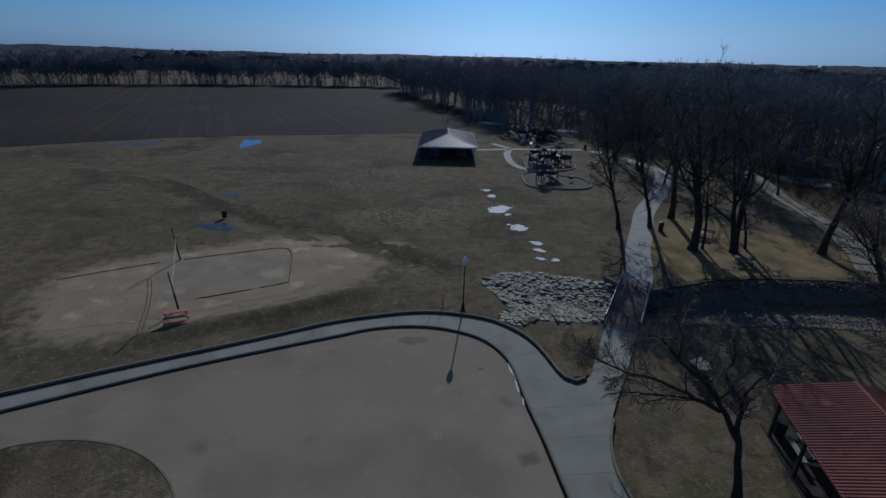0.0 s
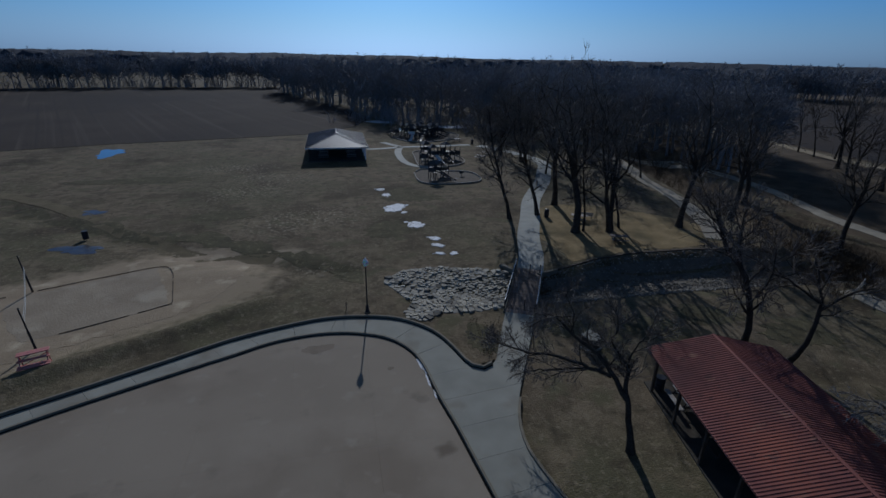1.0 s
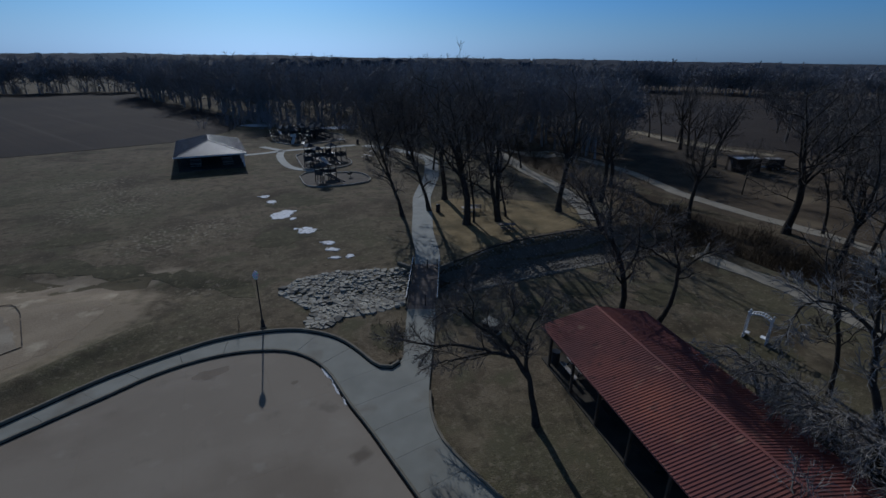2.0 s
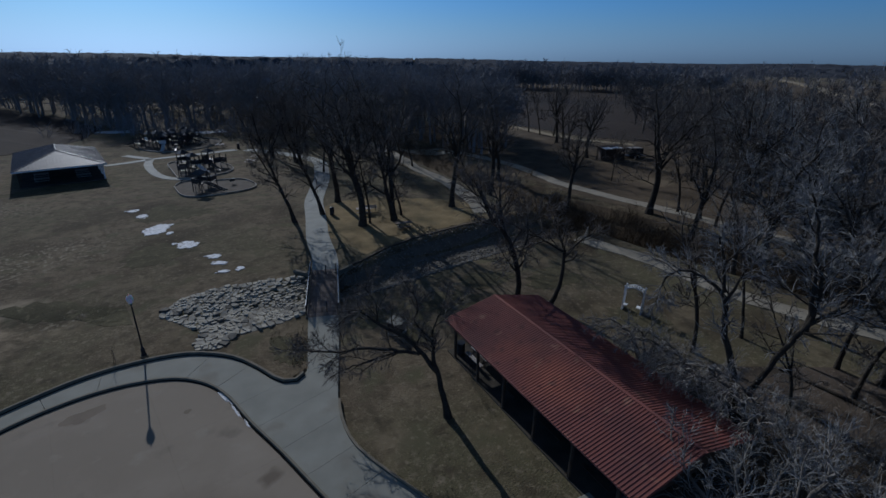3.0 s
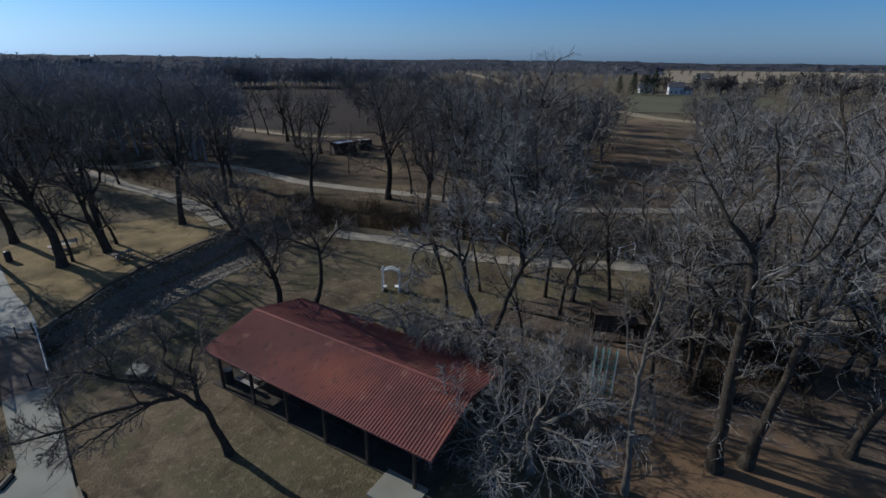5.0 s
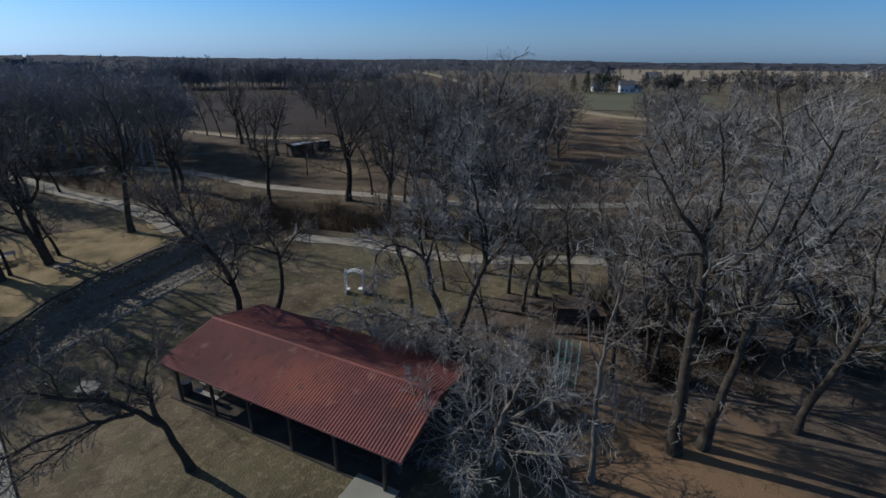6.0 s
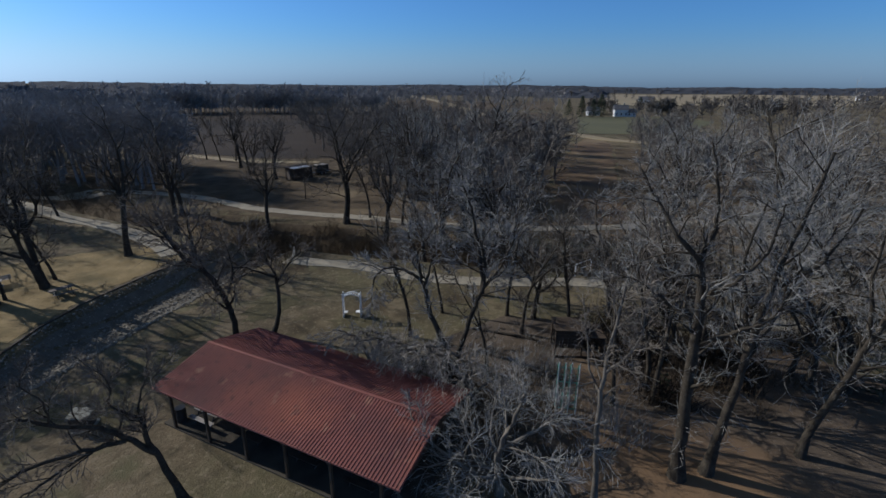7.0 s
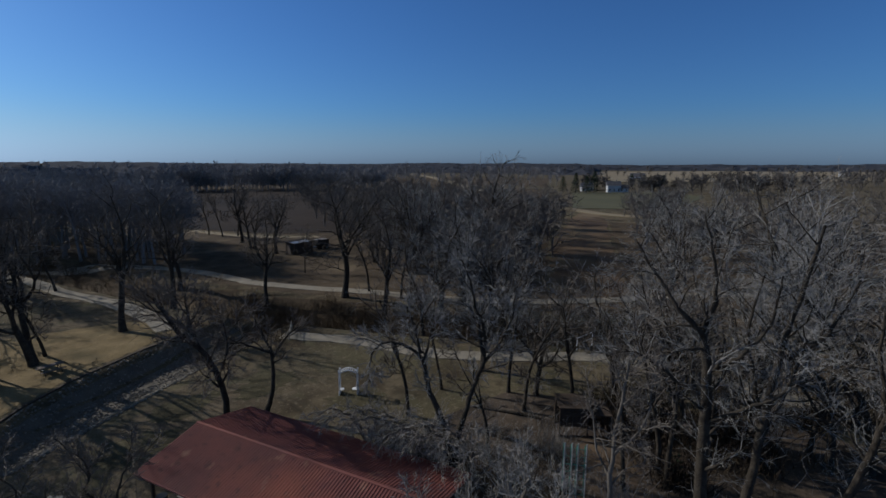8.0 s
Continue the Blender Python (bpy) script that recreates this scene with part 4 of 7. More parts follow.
def trained(seed, stems, branch=2.2, per_metre=0.9, free=2.2, bark=BARK, twig=TWIG_DARK, twigs=1.5, min_r=0.015, upright=0.03, droop=0.0, fine=True, shoots=0.0):
    """A tree whose main stems follow given bends: (points, thickness at the foot, thickness at the tip)."""
    rng = np.random.default_rng(seed)
    big, small, limb_list = Wood(), Wood(), []
    for pts, r0, r1 in stems:
        line = [Vector(p) for p in pts]
        line = [line[0] * 2 - line[1]] + line + [line[-1] * 2 - line[-2]]
        dense = []
        for a, b, c, d in zip(line, line[1:], line[2:], line[3:]):
            for k in range(4):
                t = k / 4
                q = 0.5 * ((2 * b) + (c - a) * t + (2 * a - 5 * b + 4 * c - d) * t * t + (3 * b - a - 3 * c + d) * t ** 3)
                dense.append(np.array(q) + rng.normal(0, 0.03, 3) * (1 if dense else 0))
        dense.append(np.array(line[-2]))
        dense = np.array(dense)
        low = dense[0, 2] < 0.1
        if low:
            dense[0, 2] = -0.25
        rr = r0 + (r1 - r0) * np.linspace(0, 1, len(dense)) ** 0.8
        if low:
            rr[0] *= 1.5
            rr[1] *= 1.15
        big.tube(dense, rr, 9)
        length = float(np.sum(np.linalg.norm(np.diff(dense, axis=0), axis=1)))
        for k in range(max(1, int(length * per_metre))):
            t = (k + rng.uniform(0.2, 0.9)) / max(1, int(length * per_metre))
            p, d = at(dense, min(t, 0.99))
            if p[2] < free:
                continue
            r = (r0 + (r1 - r0) * t ** 0.8) * rng.uniform(0.35, 0.55)
            ln = branch * rng.uniform(0.6, 1.25) * (1.15 - 0.4 * t)
            limb = limb_line(p, turned(d, radians(rng.uniform(30, 65)), k * 2.4 + rng.uniform(-0.6, 0.6), rng), ln, 5, 0.16, upright - droop, rng)
            big.tube(limb, np.linspace(max(r, 0.022), min_r * 1.4, len(limb)), 6)
            limb_list.append((limb, max(r, 0.03), ln))
        for k in range(int(length * shoots)):
            p, d = at(dense, rng.uniform(0.1, 0.98))
            if p[2] > 1.3:
                sh = limb_line(p, turned(d, radians(rng.uniform(40, 95)), rng.uniform(0, 6.28), rng), rng.uniform(0.5, 1.5), 3, 0.2, 0.02, rng)
                small.tube(sh, np.linspace(min_r * 1.5, min_r * 0.6, len(sh)), 3)
                for _ in range(3):
                    p2, d2 = at(sh, rng.uniform(0.2, 0.95))
                    small.tube(np.array([p2, p2 + turned(d2, radians(rng.uniform(25, 60)), rng.uniform(0, 6.28), rng) * rng.uniform(0.2, 0.5)]), np.array([min_r * 1.1, min_r * 0.5]), 3)
        tip = dense[int(len(dense) * 0.6):]
        if len(tip) > 2:
            limb_list.append((tip, r1 * 1.4, max(branch, length * 0.4)))
    clothe(limb_list, small, rng, twigs, droop, upright, min_r, fine)
    return big.mesh("trunk", bark), small.mesh("crown", twig)


def tree_kind(seed, bark=BARK, twig=TWIG, **kw):
    big, small = grow(seed, **kw)
    return big.mesh("trunk", bark), small.mesh("crown", twig)


def plant(meshes, x, y, label, turn=0.0, size=1.0, name="bare_tree", group="bare trees in the park", sink=0.0):
    t = thing(name, label, "tree", pose(x, y, float(land(x, y)) - sink, 0, 0, turn) @ Matrix.Scale(size, 4), group)
    piece("trunk", meshes[0], t)
    piece("crown", meshes[1], t)
    return t


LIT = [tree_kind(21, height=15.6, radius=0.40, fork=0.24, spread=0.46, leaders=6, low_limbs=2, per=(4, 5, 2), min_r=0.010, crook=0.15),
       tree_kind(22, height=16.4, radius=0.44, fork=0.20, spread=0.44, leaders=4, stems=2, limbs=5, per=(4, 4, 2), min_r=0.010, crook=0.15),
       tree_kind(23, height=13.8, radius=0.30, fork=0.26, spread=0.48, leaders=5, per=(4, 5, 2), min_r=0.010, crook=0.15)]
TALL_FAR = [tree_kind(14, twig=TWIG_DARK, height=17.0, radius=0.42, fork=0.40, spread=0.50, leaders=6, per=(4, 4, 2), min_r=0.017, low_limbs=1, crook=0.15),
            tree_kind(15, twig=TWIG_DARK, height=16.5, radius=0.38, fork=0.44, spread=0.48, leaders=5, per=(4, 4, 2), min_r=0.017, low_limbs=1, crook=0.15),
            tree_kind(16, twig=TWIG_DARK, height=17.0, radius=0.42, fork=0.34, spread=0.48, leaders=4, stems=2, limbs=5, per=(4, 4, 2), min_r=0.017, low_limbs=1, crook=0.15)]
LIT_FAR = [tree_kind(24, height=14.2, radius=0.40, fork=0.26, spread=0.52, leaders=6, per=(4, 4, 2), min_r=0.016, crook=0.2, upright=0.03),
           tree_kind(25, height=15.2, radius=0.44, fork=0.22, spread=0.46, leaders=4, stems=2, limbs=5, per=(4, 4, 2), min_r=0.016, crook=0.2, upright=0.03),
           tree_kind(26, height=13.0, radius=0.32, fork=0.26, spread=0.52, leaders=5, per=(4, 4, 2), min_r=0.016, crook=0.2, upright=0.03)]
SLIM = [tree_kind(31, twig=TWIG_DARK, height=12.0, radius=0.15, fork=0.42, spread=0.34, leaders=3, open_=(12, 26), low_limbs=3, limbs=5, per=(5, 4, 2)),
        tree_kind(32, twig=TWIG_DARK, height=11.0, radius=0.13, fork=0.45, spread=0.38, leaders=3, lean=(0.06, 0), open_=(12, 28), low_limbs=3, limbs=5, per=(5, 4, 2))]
SLANT = trained(63, [([(0, 0, 0), (-0.8, 0.3, 3.0), (-1.7, 0.7, 6.0), (-2.5, 1.0, 9.0), (-3.1, 1.2, 12.0), (-3.4, 1.3, 14.5)], 0.26, 0.06), ([(-1.4, 0.5, 5.0), (-2.8, 0.4, 7.4), (-3.9, 0.6, 10.0), (-4.4, 0.4, 12.0)], 0.12, 0.04),
                     ([(-2.0, 0.8, 7.2), (-1.5, 1.8, 9.6), (-0.9, 2.6, 12.4)], 0.12, 0.04), ([(-2.4, 1.0, 8.6), (-1.2, 0.2, 10.8), (-0.4, -0.6, 13.4)], 0.11, 0.04), ([(-2.7, 1.1, 10.0), (-4.0, 2.0, 12.0), (-4.6, 2.6, 14.0)], 0.09, 0.03)],
                3.0, 1.5, 2.6, twigs=1.6, min_r=0.016, fine=False, shoots=3.0)
PARK = "tall bare deciduous tree with dark bark on winter grass"
# southern lawn, along the path
for m, x, y, turn, size, label in [
        (TALL_FAR[0], 26.6, 47.4, 20, 1.0, PARK), (SLIM[0], 27.8, 47.7, 80, 0.9, "slim bare tree with dark bark beside a larger trunk"),
        (TALL_FAR[2], 30.9, 47.0, 60, 1.0, "tall bare tree with a forked dark trunk"), (SLIM[1], 32.6, 48.0, 150, 1.1, "slim bare tree with dark bark beside a larger trunk"),
        (TALL_FAR[1], 40.1, 47.0, 200, 0.92, PARK), (TALL_FAR[1], 48.5, 48.3, 90, 0.88, PARK),
        (SLANT, 20.8, 53.4, 0, 0.92, "tall bare tree leaning over the winter lawn"), (SLANT, 24.8, 54.1, 12, 1.0, "tall bare tree leaning over the concrete path"), (TALL_FAR[1], 29.0, 58.2, 30, 0.95, PARK),
        (SLIM[0], 36.4, 66.2, 10, 1.1, PARK), (SLIM[1], 38.3, 73.7, 60, 1.2, PARK), (SLIM[0], 35.6, 76.0, 200, 1.1, PARK), (SLIM[1], 44.8, 71.4, 250, 1.25, PARK),
        (SLIM[0], 45.8, 73.6, 300, 1.2, PARK), (TALL_FAR[0], 48.0, 76.4, 15, 0.85, PARK), (SLIM[1], 50.9, 71.0, 140, 1.2, PARK), (TALL_FAR[1], 47.5, 82.5, 75, 0.9, PARK),
        (TALL_FAR[2], 35.2, 86.5, 310, 0.85, PARK), (TALL_FAR[0], 33.6, 94.0, 160, 0.9, PARK), (TALL_FAR[1], 42.0, 97.0, 275, 0.95, PARK), (TALL_FAR[2], 54.0, 96.0, 100, 0.95, PARK), (TALL_FAR[0], 50.0, 89.5, 330, 0.9, PARK)]:
    plant(m, x, y, label, turn, size)

# by the ditch and behind the red shelter
LEANER = trained(61, [([(0.00, 0.00, 0.00), (-0.35, -0.21, 2.65), (-1.02, -0.19, 4.90), (-1.79, 0.24, 6.57), (-2.44, 0.85, 7.45), (-3.21, 1.16, 9.18), (-3.72, 1.36, 10.36)], 0.24, 0.10),
                      ([(-1.79, 0.24, 6.57), (-2.32, 0.26, 8.53), (-2.48, 0.21, 10.36)], 0.15, 0.06), ([(-0.73, -0.29, 4.12), (0.03, -0.50, 5.91), (0.19, -0.10, 7.88)], 0.10, 0.03)], 3.0, 1.7, 3.0, twigs=1.5, min_r=0.018)
plant(LEANER, 26.46, 22.63, "crooked bare tree leaning away over the shelter roof", 0, 1.0)
BENT = trained(62, [([(0, 0, 0), (0.4, -0.5, 2.0), (0.5, -0.6, 4.5), (0.3, -0.4, 5.6), (-0.2, 0.3, 7.9)], 0.22, 0.05),
                    ([(0.5, -0.6, 4.4), (1.1, -1.4, 5.8), (1.8, -2.3, 6.7)], 0.11, 0.04), ([(0.4, -0.5, 4.9), (-0.9, 0.9, 5.9), (-1.9, 2.0, 6.3)], 0.10, 0.03)], 2.2, 1.2, 3.4, twigs=1.3)
plant(BENT, 28.3, 20.87, "crooked bare tree with bent limbs beside the ditch", 0, 1.0)
plant(SLIM[0], 31.1, 10.6, "slim bare tree with dark bark behind the shelter", 10, 0.95)
plant(SLIM[1], 35.7, 9.2, "slim bare tree with dark bark on winter grass", 60, 0.9)
plant(LIT[2], 40.2, 6.6, "bare tree with pale lit twigs beside the creek trail", 200, 0.8)
plant(LIT[2], 47.8, 14.5, "bare tree with pale lit twigs on the creek bank", 320, 0.85)
plant(SLIM[0], 33.8, 2.3, "slim bare tree by the play area", 110, 0.9)

# creek and far bank
BANK = "tall bare tree on the far bank of the creek"
for m, x, y, turn, size in [(TALL_FAR[0], 59.0, 29.2, 75, 1.0), (SLIM[0], 62.7, 27.2, 0, 1.1), (SLIM[1], 62.0, 23.9, 50, 1.1), (SLIM[0], 60.3, 21.4, 190, 1.15), (TALL_FAR[1], 54.8, 21.9, 150, 0.85),
                            (SLIM[1], 70.9, 42.4, 20, 0.75), (TALL_FAR[1], 94.9, 72.8, 10, 0.95), (TALL_FAR[2], 89.2, 65.8, 120, 0.85), (SLIM[0], 103.5, 89.2, 40, 1.2), (SLIM[1], 101.8, 83.7, 90, 1.25),
                            (SLIM[0], 103.9, 80.8, 200, 1.2), (TALL_FAR[0], 85.0, 57.2, 220, 0.75), (SLIM[1], 97.3, 66.2, 260, 1.2), (LIT_FAR[0], 99.0, 16.0, 30, 1.52), (LIT_FAR[1], 60.0, 12.0, 160, 1.0), (LIT_FAR[2], 53.0, 6.4, 80, 1.0), (LIT_FAR[0], 57.0, 15.0, 300, 1.0), (LIT_FAR[1], 77.0, 25.0, 20, 1.15), (LIT_FAR[2], 80.0, 25.0, 140, 1.1),
                            (LIT_FAR[2], 58.5, 8.5, 250, 1.0), (TALL_FAR[0], 75.0, 24.0, 290, 0.95), (TALL_FAR[2], 82.0, 34.0, 80, 0.9), (LIT_FAR[0], 87.0, 29.0, 210, 0.95),
                            (LIT_FAR[2], 66.0, -14.0, 70, 1.0), (LIT_FAR[1], 78.0, -18.0, 10, 1.0), (LIT_FAR[0], 92.0, -20.0, 140, 1.05), (LIT_FAR[2], 60.0, -24.0, 320, 1.05), (LIT_FAR[1], 72.0, -34.0, 200, 1.0),
                            (LIT_FAR[0], 56.0, -38.0, 90, 1.0), (LIT_FAR[2], 88.0, -40.0, 170, 1.0), (LIT_FAR[0], 104.0, -30.0, 40, 1.0), (LIT_FAR[1], 99.0, 32.0, 60, 0.9), (TALL_FAR[1], 56.5, 40.0, 230, 0.75), (TALL_FAR[0], 60.0, 58.0, 15, 0.85)]:
    plant(m, x, y, BANK, turn, size, group="bare trees on the far bank")

# grove by the play area
GROVE = "tall bare tree with pale lit twigs in the grove"
for m, x, y, turn, size in [(SLIM[1], 26.3, -4.0, 10, 1.0),
                            (SLIM[0], 27.2, -6.4, 210, 1.0), (LIT[2], 32.6, -7.7, 60, 0.9), (LIT[0], 37.8, -14.3, 180, 0.95), (LIT[1], 32.0, -18.7, 330, 0.95), (LIT[2], 31.5, -16.4, 20, 0.9),
                            (SLIM[1], 30.0, -9.5, 75, 1.1), (SLIM[0], 28.0, -6.1, 0, 1.00), (SLIM[1], 33.5, -10.9, 53, 1.05), (SLIM[0], 32.8, -15.9, 106, 1.10), (SLIM[0], 36.6, 3.8, 212, 1.00), (SLIM[1], 37.7, -13.9, 265, 1.05), (SLIM[0], 32.0, -8.3, 318, 1.10), (SLIM[0], 34.2, -1.2, 20, 1.0), (LIT[2], 36.8, 1.6, 140, 0.75), (SLIM[1], 31.4, -5.6, 260, 0.95), (SLIM[0], 27.6, 4.0, 320, 0.7), (LIT[2], 38.5, -4.5, 300, 0.85), (LIT[0], 44.0, -20.0, 45, 1.18), (LIT[1], 39.5, -28.0, 130, 1.0), (LIT[2], 48.5, -8.0, 220, 0.9), (SLIM[0], 34.5, -12.0, 310, 1.1)]:
    plant(m, x, y, GROVE, turn, size, group="bare trees of the grove")

# big forked tree at the end of the shelter
FORK = trained(51, [([(0, 0, 0), (-0.1, 0.3, 2.2), (-0.1, 0.7, 3.7), (-0.3, 1.4, 5.5), (-0.4, 1.8, 7.5)], 0.27, 0.12),
                    ([(0, 0, 0.8), (0, -0.1, 2.2), (0.1, -0.6, 4.1), (0.2, -1.1, 5.9), (0.3, -1.6, 7.3), (0.3, -1.6, 9.3), (0.2, -1.0, 10.7)], 0.22, 0.06),
                    ([(-0.4, 1.8, 7.5), (-0.6, 2.4, 8.1), (-0.8, 3.5, 8.5), (-1.0, 4.5, 8.0), (-1.1, 4.8, 6.8), (-1.0, 4.8, 6.0)], 0.11, 0.03),
                    ([(-0.4, 1.9, 7.8), (-0.5, 2.2, 9.4), (-0.7, 2.6, 10.6)], 0.10, 0.04), ([(-0.4, 1.7, 7.4), (-0.3, 1.4, 8.8), (0.2, 1.0, 9.9)], 0.09, 0.03),
                    ([(0.3, -1.6, 7.3), (0.6, -2.5, 8.6), (0.7, -3.1, 10.0), (0.8, -3.3, 11.4)], 0.11, 0.04), ([(0.3, -1.6, 7.8), (0.3, -1.2, 10.0), (0.6, -0.7, 12.0), (0.1, -0.3, 13.3)], 0.12, 0.04)],
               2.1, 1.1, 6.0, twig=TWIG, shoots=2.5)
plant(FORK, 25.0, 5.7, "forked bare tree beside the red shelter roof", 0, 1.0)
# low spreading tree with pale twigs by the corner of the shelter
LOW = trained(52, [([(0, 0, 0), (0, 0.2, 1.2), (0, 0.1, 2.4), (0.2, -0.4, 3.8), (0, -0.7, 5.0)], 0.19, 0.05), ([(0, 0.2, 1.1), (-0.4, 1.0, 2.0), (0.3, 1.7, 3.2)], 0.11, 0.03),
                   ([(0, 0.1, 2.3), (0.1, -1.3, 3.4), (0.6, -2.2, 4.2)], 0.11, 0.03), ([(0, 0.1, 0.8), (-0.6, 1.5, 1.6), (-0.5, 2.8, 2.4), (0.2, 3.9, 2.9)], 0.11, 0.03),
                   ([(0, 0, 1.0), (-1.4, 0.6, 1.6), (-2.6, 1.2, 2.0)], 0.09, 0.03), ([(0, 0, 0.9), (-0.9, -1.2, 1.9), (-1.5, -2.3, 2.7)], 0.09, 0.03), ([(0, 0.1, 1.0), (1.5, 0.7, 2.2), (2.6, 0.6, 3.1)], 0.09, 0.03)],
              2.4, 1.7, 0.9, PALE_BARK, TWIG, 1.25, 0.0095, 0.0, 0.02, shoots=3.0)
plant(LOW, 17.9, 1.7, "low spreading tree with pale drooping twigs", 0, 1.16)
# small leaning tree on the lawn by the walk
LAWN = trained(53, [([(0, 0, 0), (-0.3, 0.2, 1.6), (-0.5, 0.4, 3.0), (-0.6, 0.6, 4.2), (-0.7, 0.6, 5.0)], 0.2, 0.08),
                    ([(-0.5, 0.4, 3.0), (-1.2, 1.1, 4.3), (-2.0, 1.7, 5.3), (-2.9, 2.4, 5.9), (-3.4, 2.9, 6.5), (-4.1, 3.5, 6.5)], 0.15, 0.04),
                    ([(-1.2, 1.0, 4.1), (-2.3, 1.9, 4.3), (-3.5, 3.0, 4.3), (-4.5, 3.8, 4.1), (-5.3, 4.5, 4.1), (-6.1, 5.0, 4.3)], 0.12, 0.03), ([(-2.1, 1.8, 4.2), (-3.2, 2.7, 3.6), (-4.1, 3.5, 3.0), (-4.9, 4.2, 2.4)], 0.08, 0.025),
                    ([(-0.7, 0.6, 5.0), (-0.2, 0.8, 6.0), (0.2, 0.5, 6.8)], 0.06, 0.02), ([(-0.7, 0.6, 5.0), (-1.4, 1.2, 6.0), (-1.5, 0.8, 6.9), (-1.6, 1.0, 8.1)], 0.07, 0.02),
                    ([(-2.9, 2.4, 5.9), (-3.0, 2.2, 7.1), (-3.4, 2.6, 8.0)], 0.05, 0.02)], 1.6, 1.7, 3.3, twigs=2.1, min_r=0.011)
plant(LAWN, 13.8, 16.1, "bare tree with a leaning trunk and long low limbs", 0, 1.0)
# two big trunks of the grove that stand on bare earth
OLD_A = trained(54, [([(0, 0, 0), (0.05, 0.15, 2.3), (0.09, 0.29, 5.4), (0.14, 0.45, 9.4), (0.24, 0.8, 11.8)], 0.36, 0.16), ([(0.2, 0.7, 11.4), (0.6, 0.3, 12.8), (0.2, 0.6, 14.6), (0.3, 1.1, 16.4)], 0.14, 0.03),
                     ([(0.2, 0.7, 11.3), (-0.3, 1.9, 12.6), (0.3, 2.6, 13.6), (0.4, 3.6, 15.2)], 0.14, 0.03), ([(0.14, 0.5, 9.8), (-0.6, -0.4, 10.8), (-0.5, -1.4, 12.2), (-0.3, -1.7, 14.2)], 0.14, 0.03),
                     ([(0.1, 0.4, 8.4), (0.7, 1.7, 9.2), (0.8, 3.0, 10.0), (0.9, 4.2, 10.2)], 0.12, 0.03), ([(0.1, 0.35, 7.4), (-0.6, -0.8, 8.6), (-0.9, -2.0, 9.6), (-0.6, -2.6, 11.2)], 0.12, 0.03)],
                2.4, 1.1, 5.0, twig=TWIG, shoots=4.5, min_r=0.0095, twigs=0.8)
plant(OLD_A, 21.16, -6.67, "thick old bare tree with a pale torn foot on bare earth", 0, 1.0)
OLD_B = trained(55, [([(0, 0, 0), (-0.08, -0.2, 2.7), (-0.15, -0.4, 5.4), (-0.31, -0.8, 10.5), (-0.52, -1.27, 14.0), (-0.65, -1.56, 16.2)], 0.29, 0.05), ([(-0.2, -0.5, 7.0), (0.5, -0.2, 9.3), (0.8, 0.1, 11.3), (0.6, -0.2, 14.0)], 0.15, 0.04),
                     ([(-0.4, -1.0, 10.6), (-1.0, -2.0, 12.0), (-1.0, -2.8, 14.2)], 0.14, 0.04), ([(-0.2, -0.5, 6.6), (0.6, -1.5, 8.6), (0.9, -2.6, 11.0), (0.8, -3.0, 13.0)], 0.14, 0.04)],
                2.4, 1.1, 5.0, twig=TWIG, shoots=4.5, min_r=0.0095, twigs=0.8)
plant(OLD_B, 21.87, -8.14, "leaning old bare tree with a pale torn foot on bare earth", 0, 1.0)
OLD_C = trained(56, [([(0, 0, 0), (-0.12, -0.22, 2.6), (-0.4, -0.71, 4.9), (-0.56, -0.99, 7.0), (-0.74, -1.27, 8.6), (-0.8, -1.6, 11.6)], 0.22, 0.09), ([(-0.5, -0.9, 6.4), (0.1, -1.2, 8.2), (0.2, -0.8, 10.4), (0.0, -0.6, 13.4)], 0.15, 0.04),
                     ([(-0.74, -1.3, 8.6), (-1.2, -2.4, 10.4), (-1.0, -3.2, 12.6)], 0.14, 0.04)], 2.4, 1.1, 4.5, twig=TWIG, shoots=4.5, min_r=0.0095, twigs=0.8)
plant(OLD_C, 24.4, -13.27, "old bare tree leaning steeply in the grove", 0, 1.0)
PALE = trained(57, [([(0, 0, 0), (0.03, 0.21, 3.0), (0.05, 0.38, 6.3), (0.03, 0.19, 8.9), (0, 0, 11.2)], 0.16, 0.04), ([(0.05, 0.36, 6.0), (0.3, 1.0, 7.6), (0.2, 1.3, 9.4)], 0.07, 0.02), ([(0.04, 0.3, 7.2), (-0.2, -0.6, 8.6), (-0.1, -0.9, 10.4)], 0.07, 0.02)],
               1.7, 0.9, 5.0, bark=PALE_BARK, twig=TWIG_DARK, shoots=2.0, min_r=0.011, twigs=0.9)
plant(PALE, 18.16, -2.61, "slim bare tree with grey bark on bare earth", 0, 1.0)
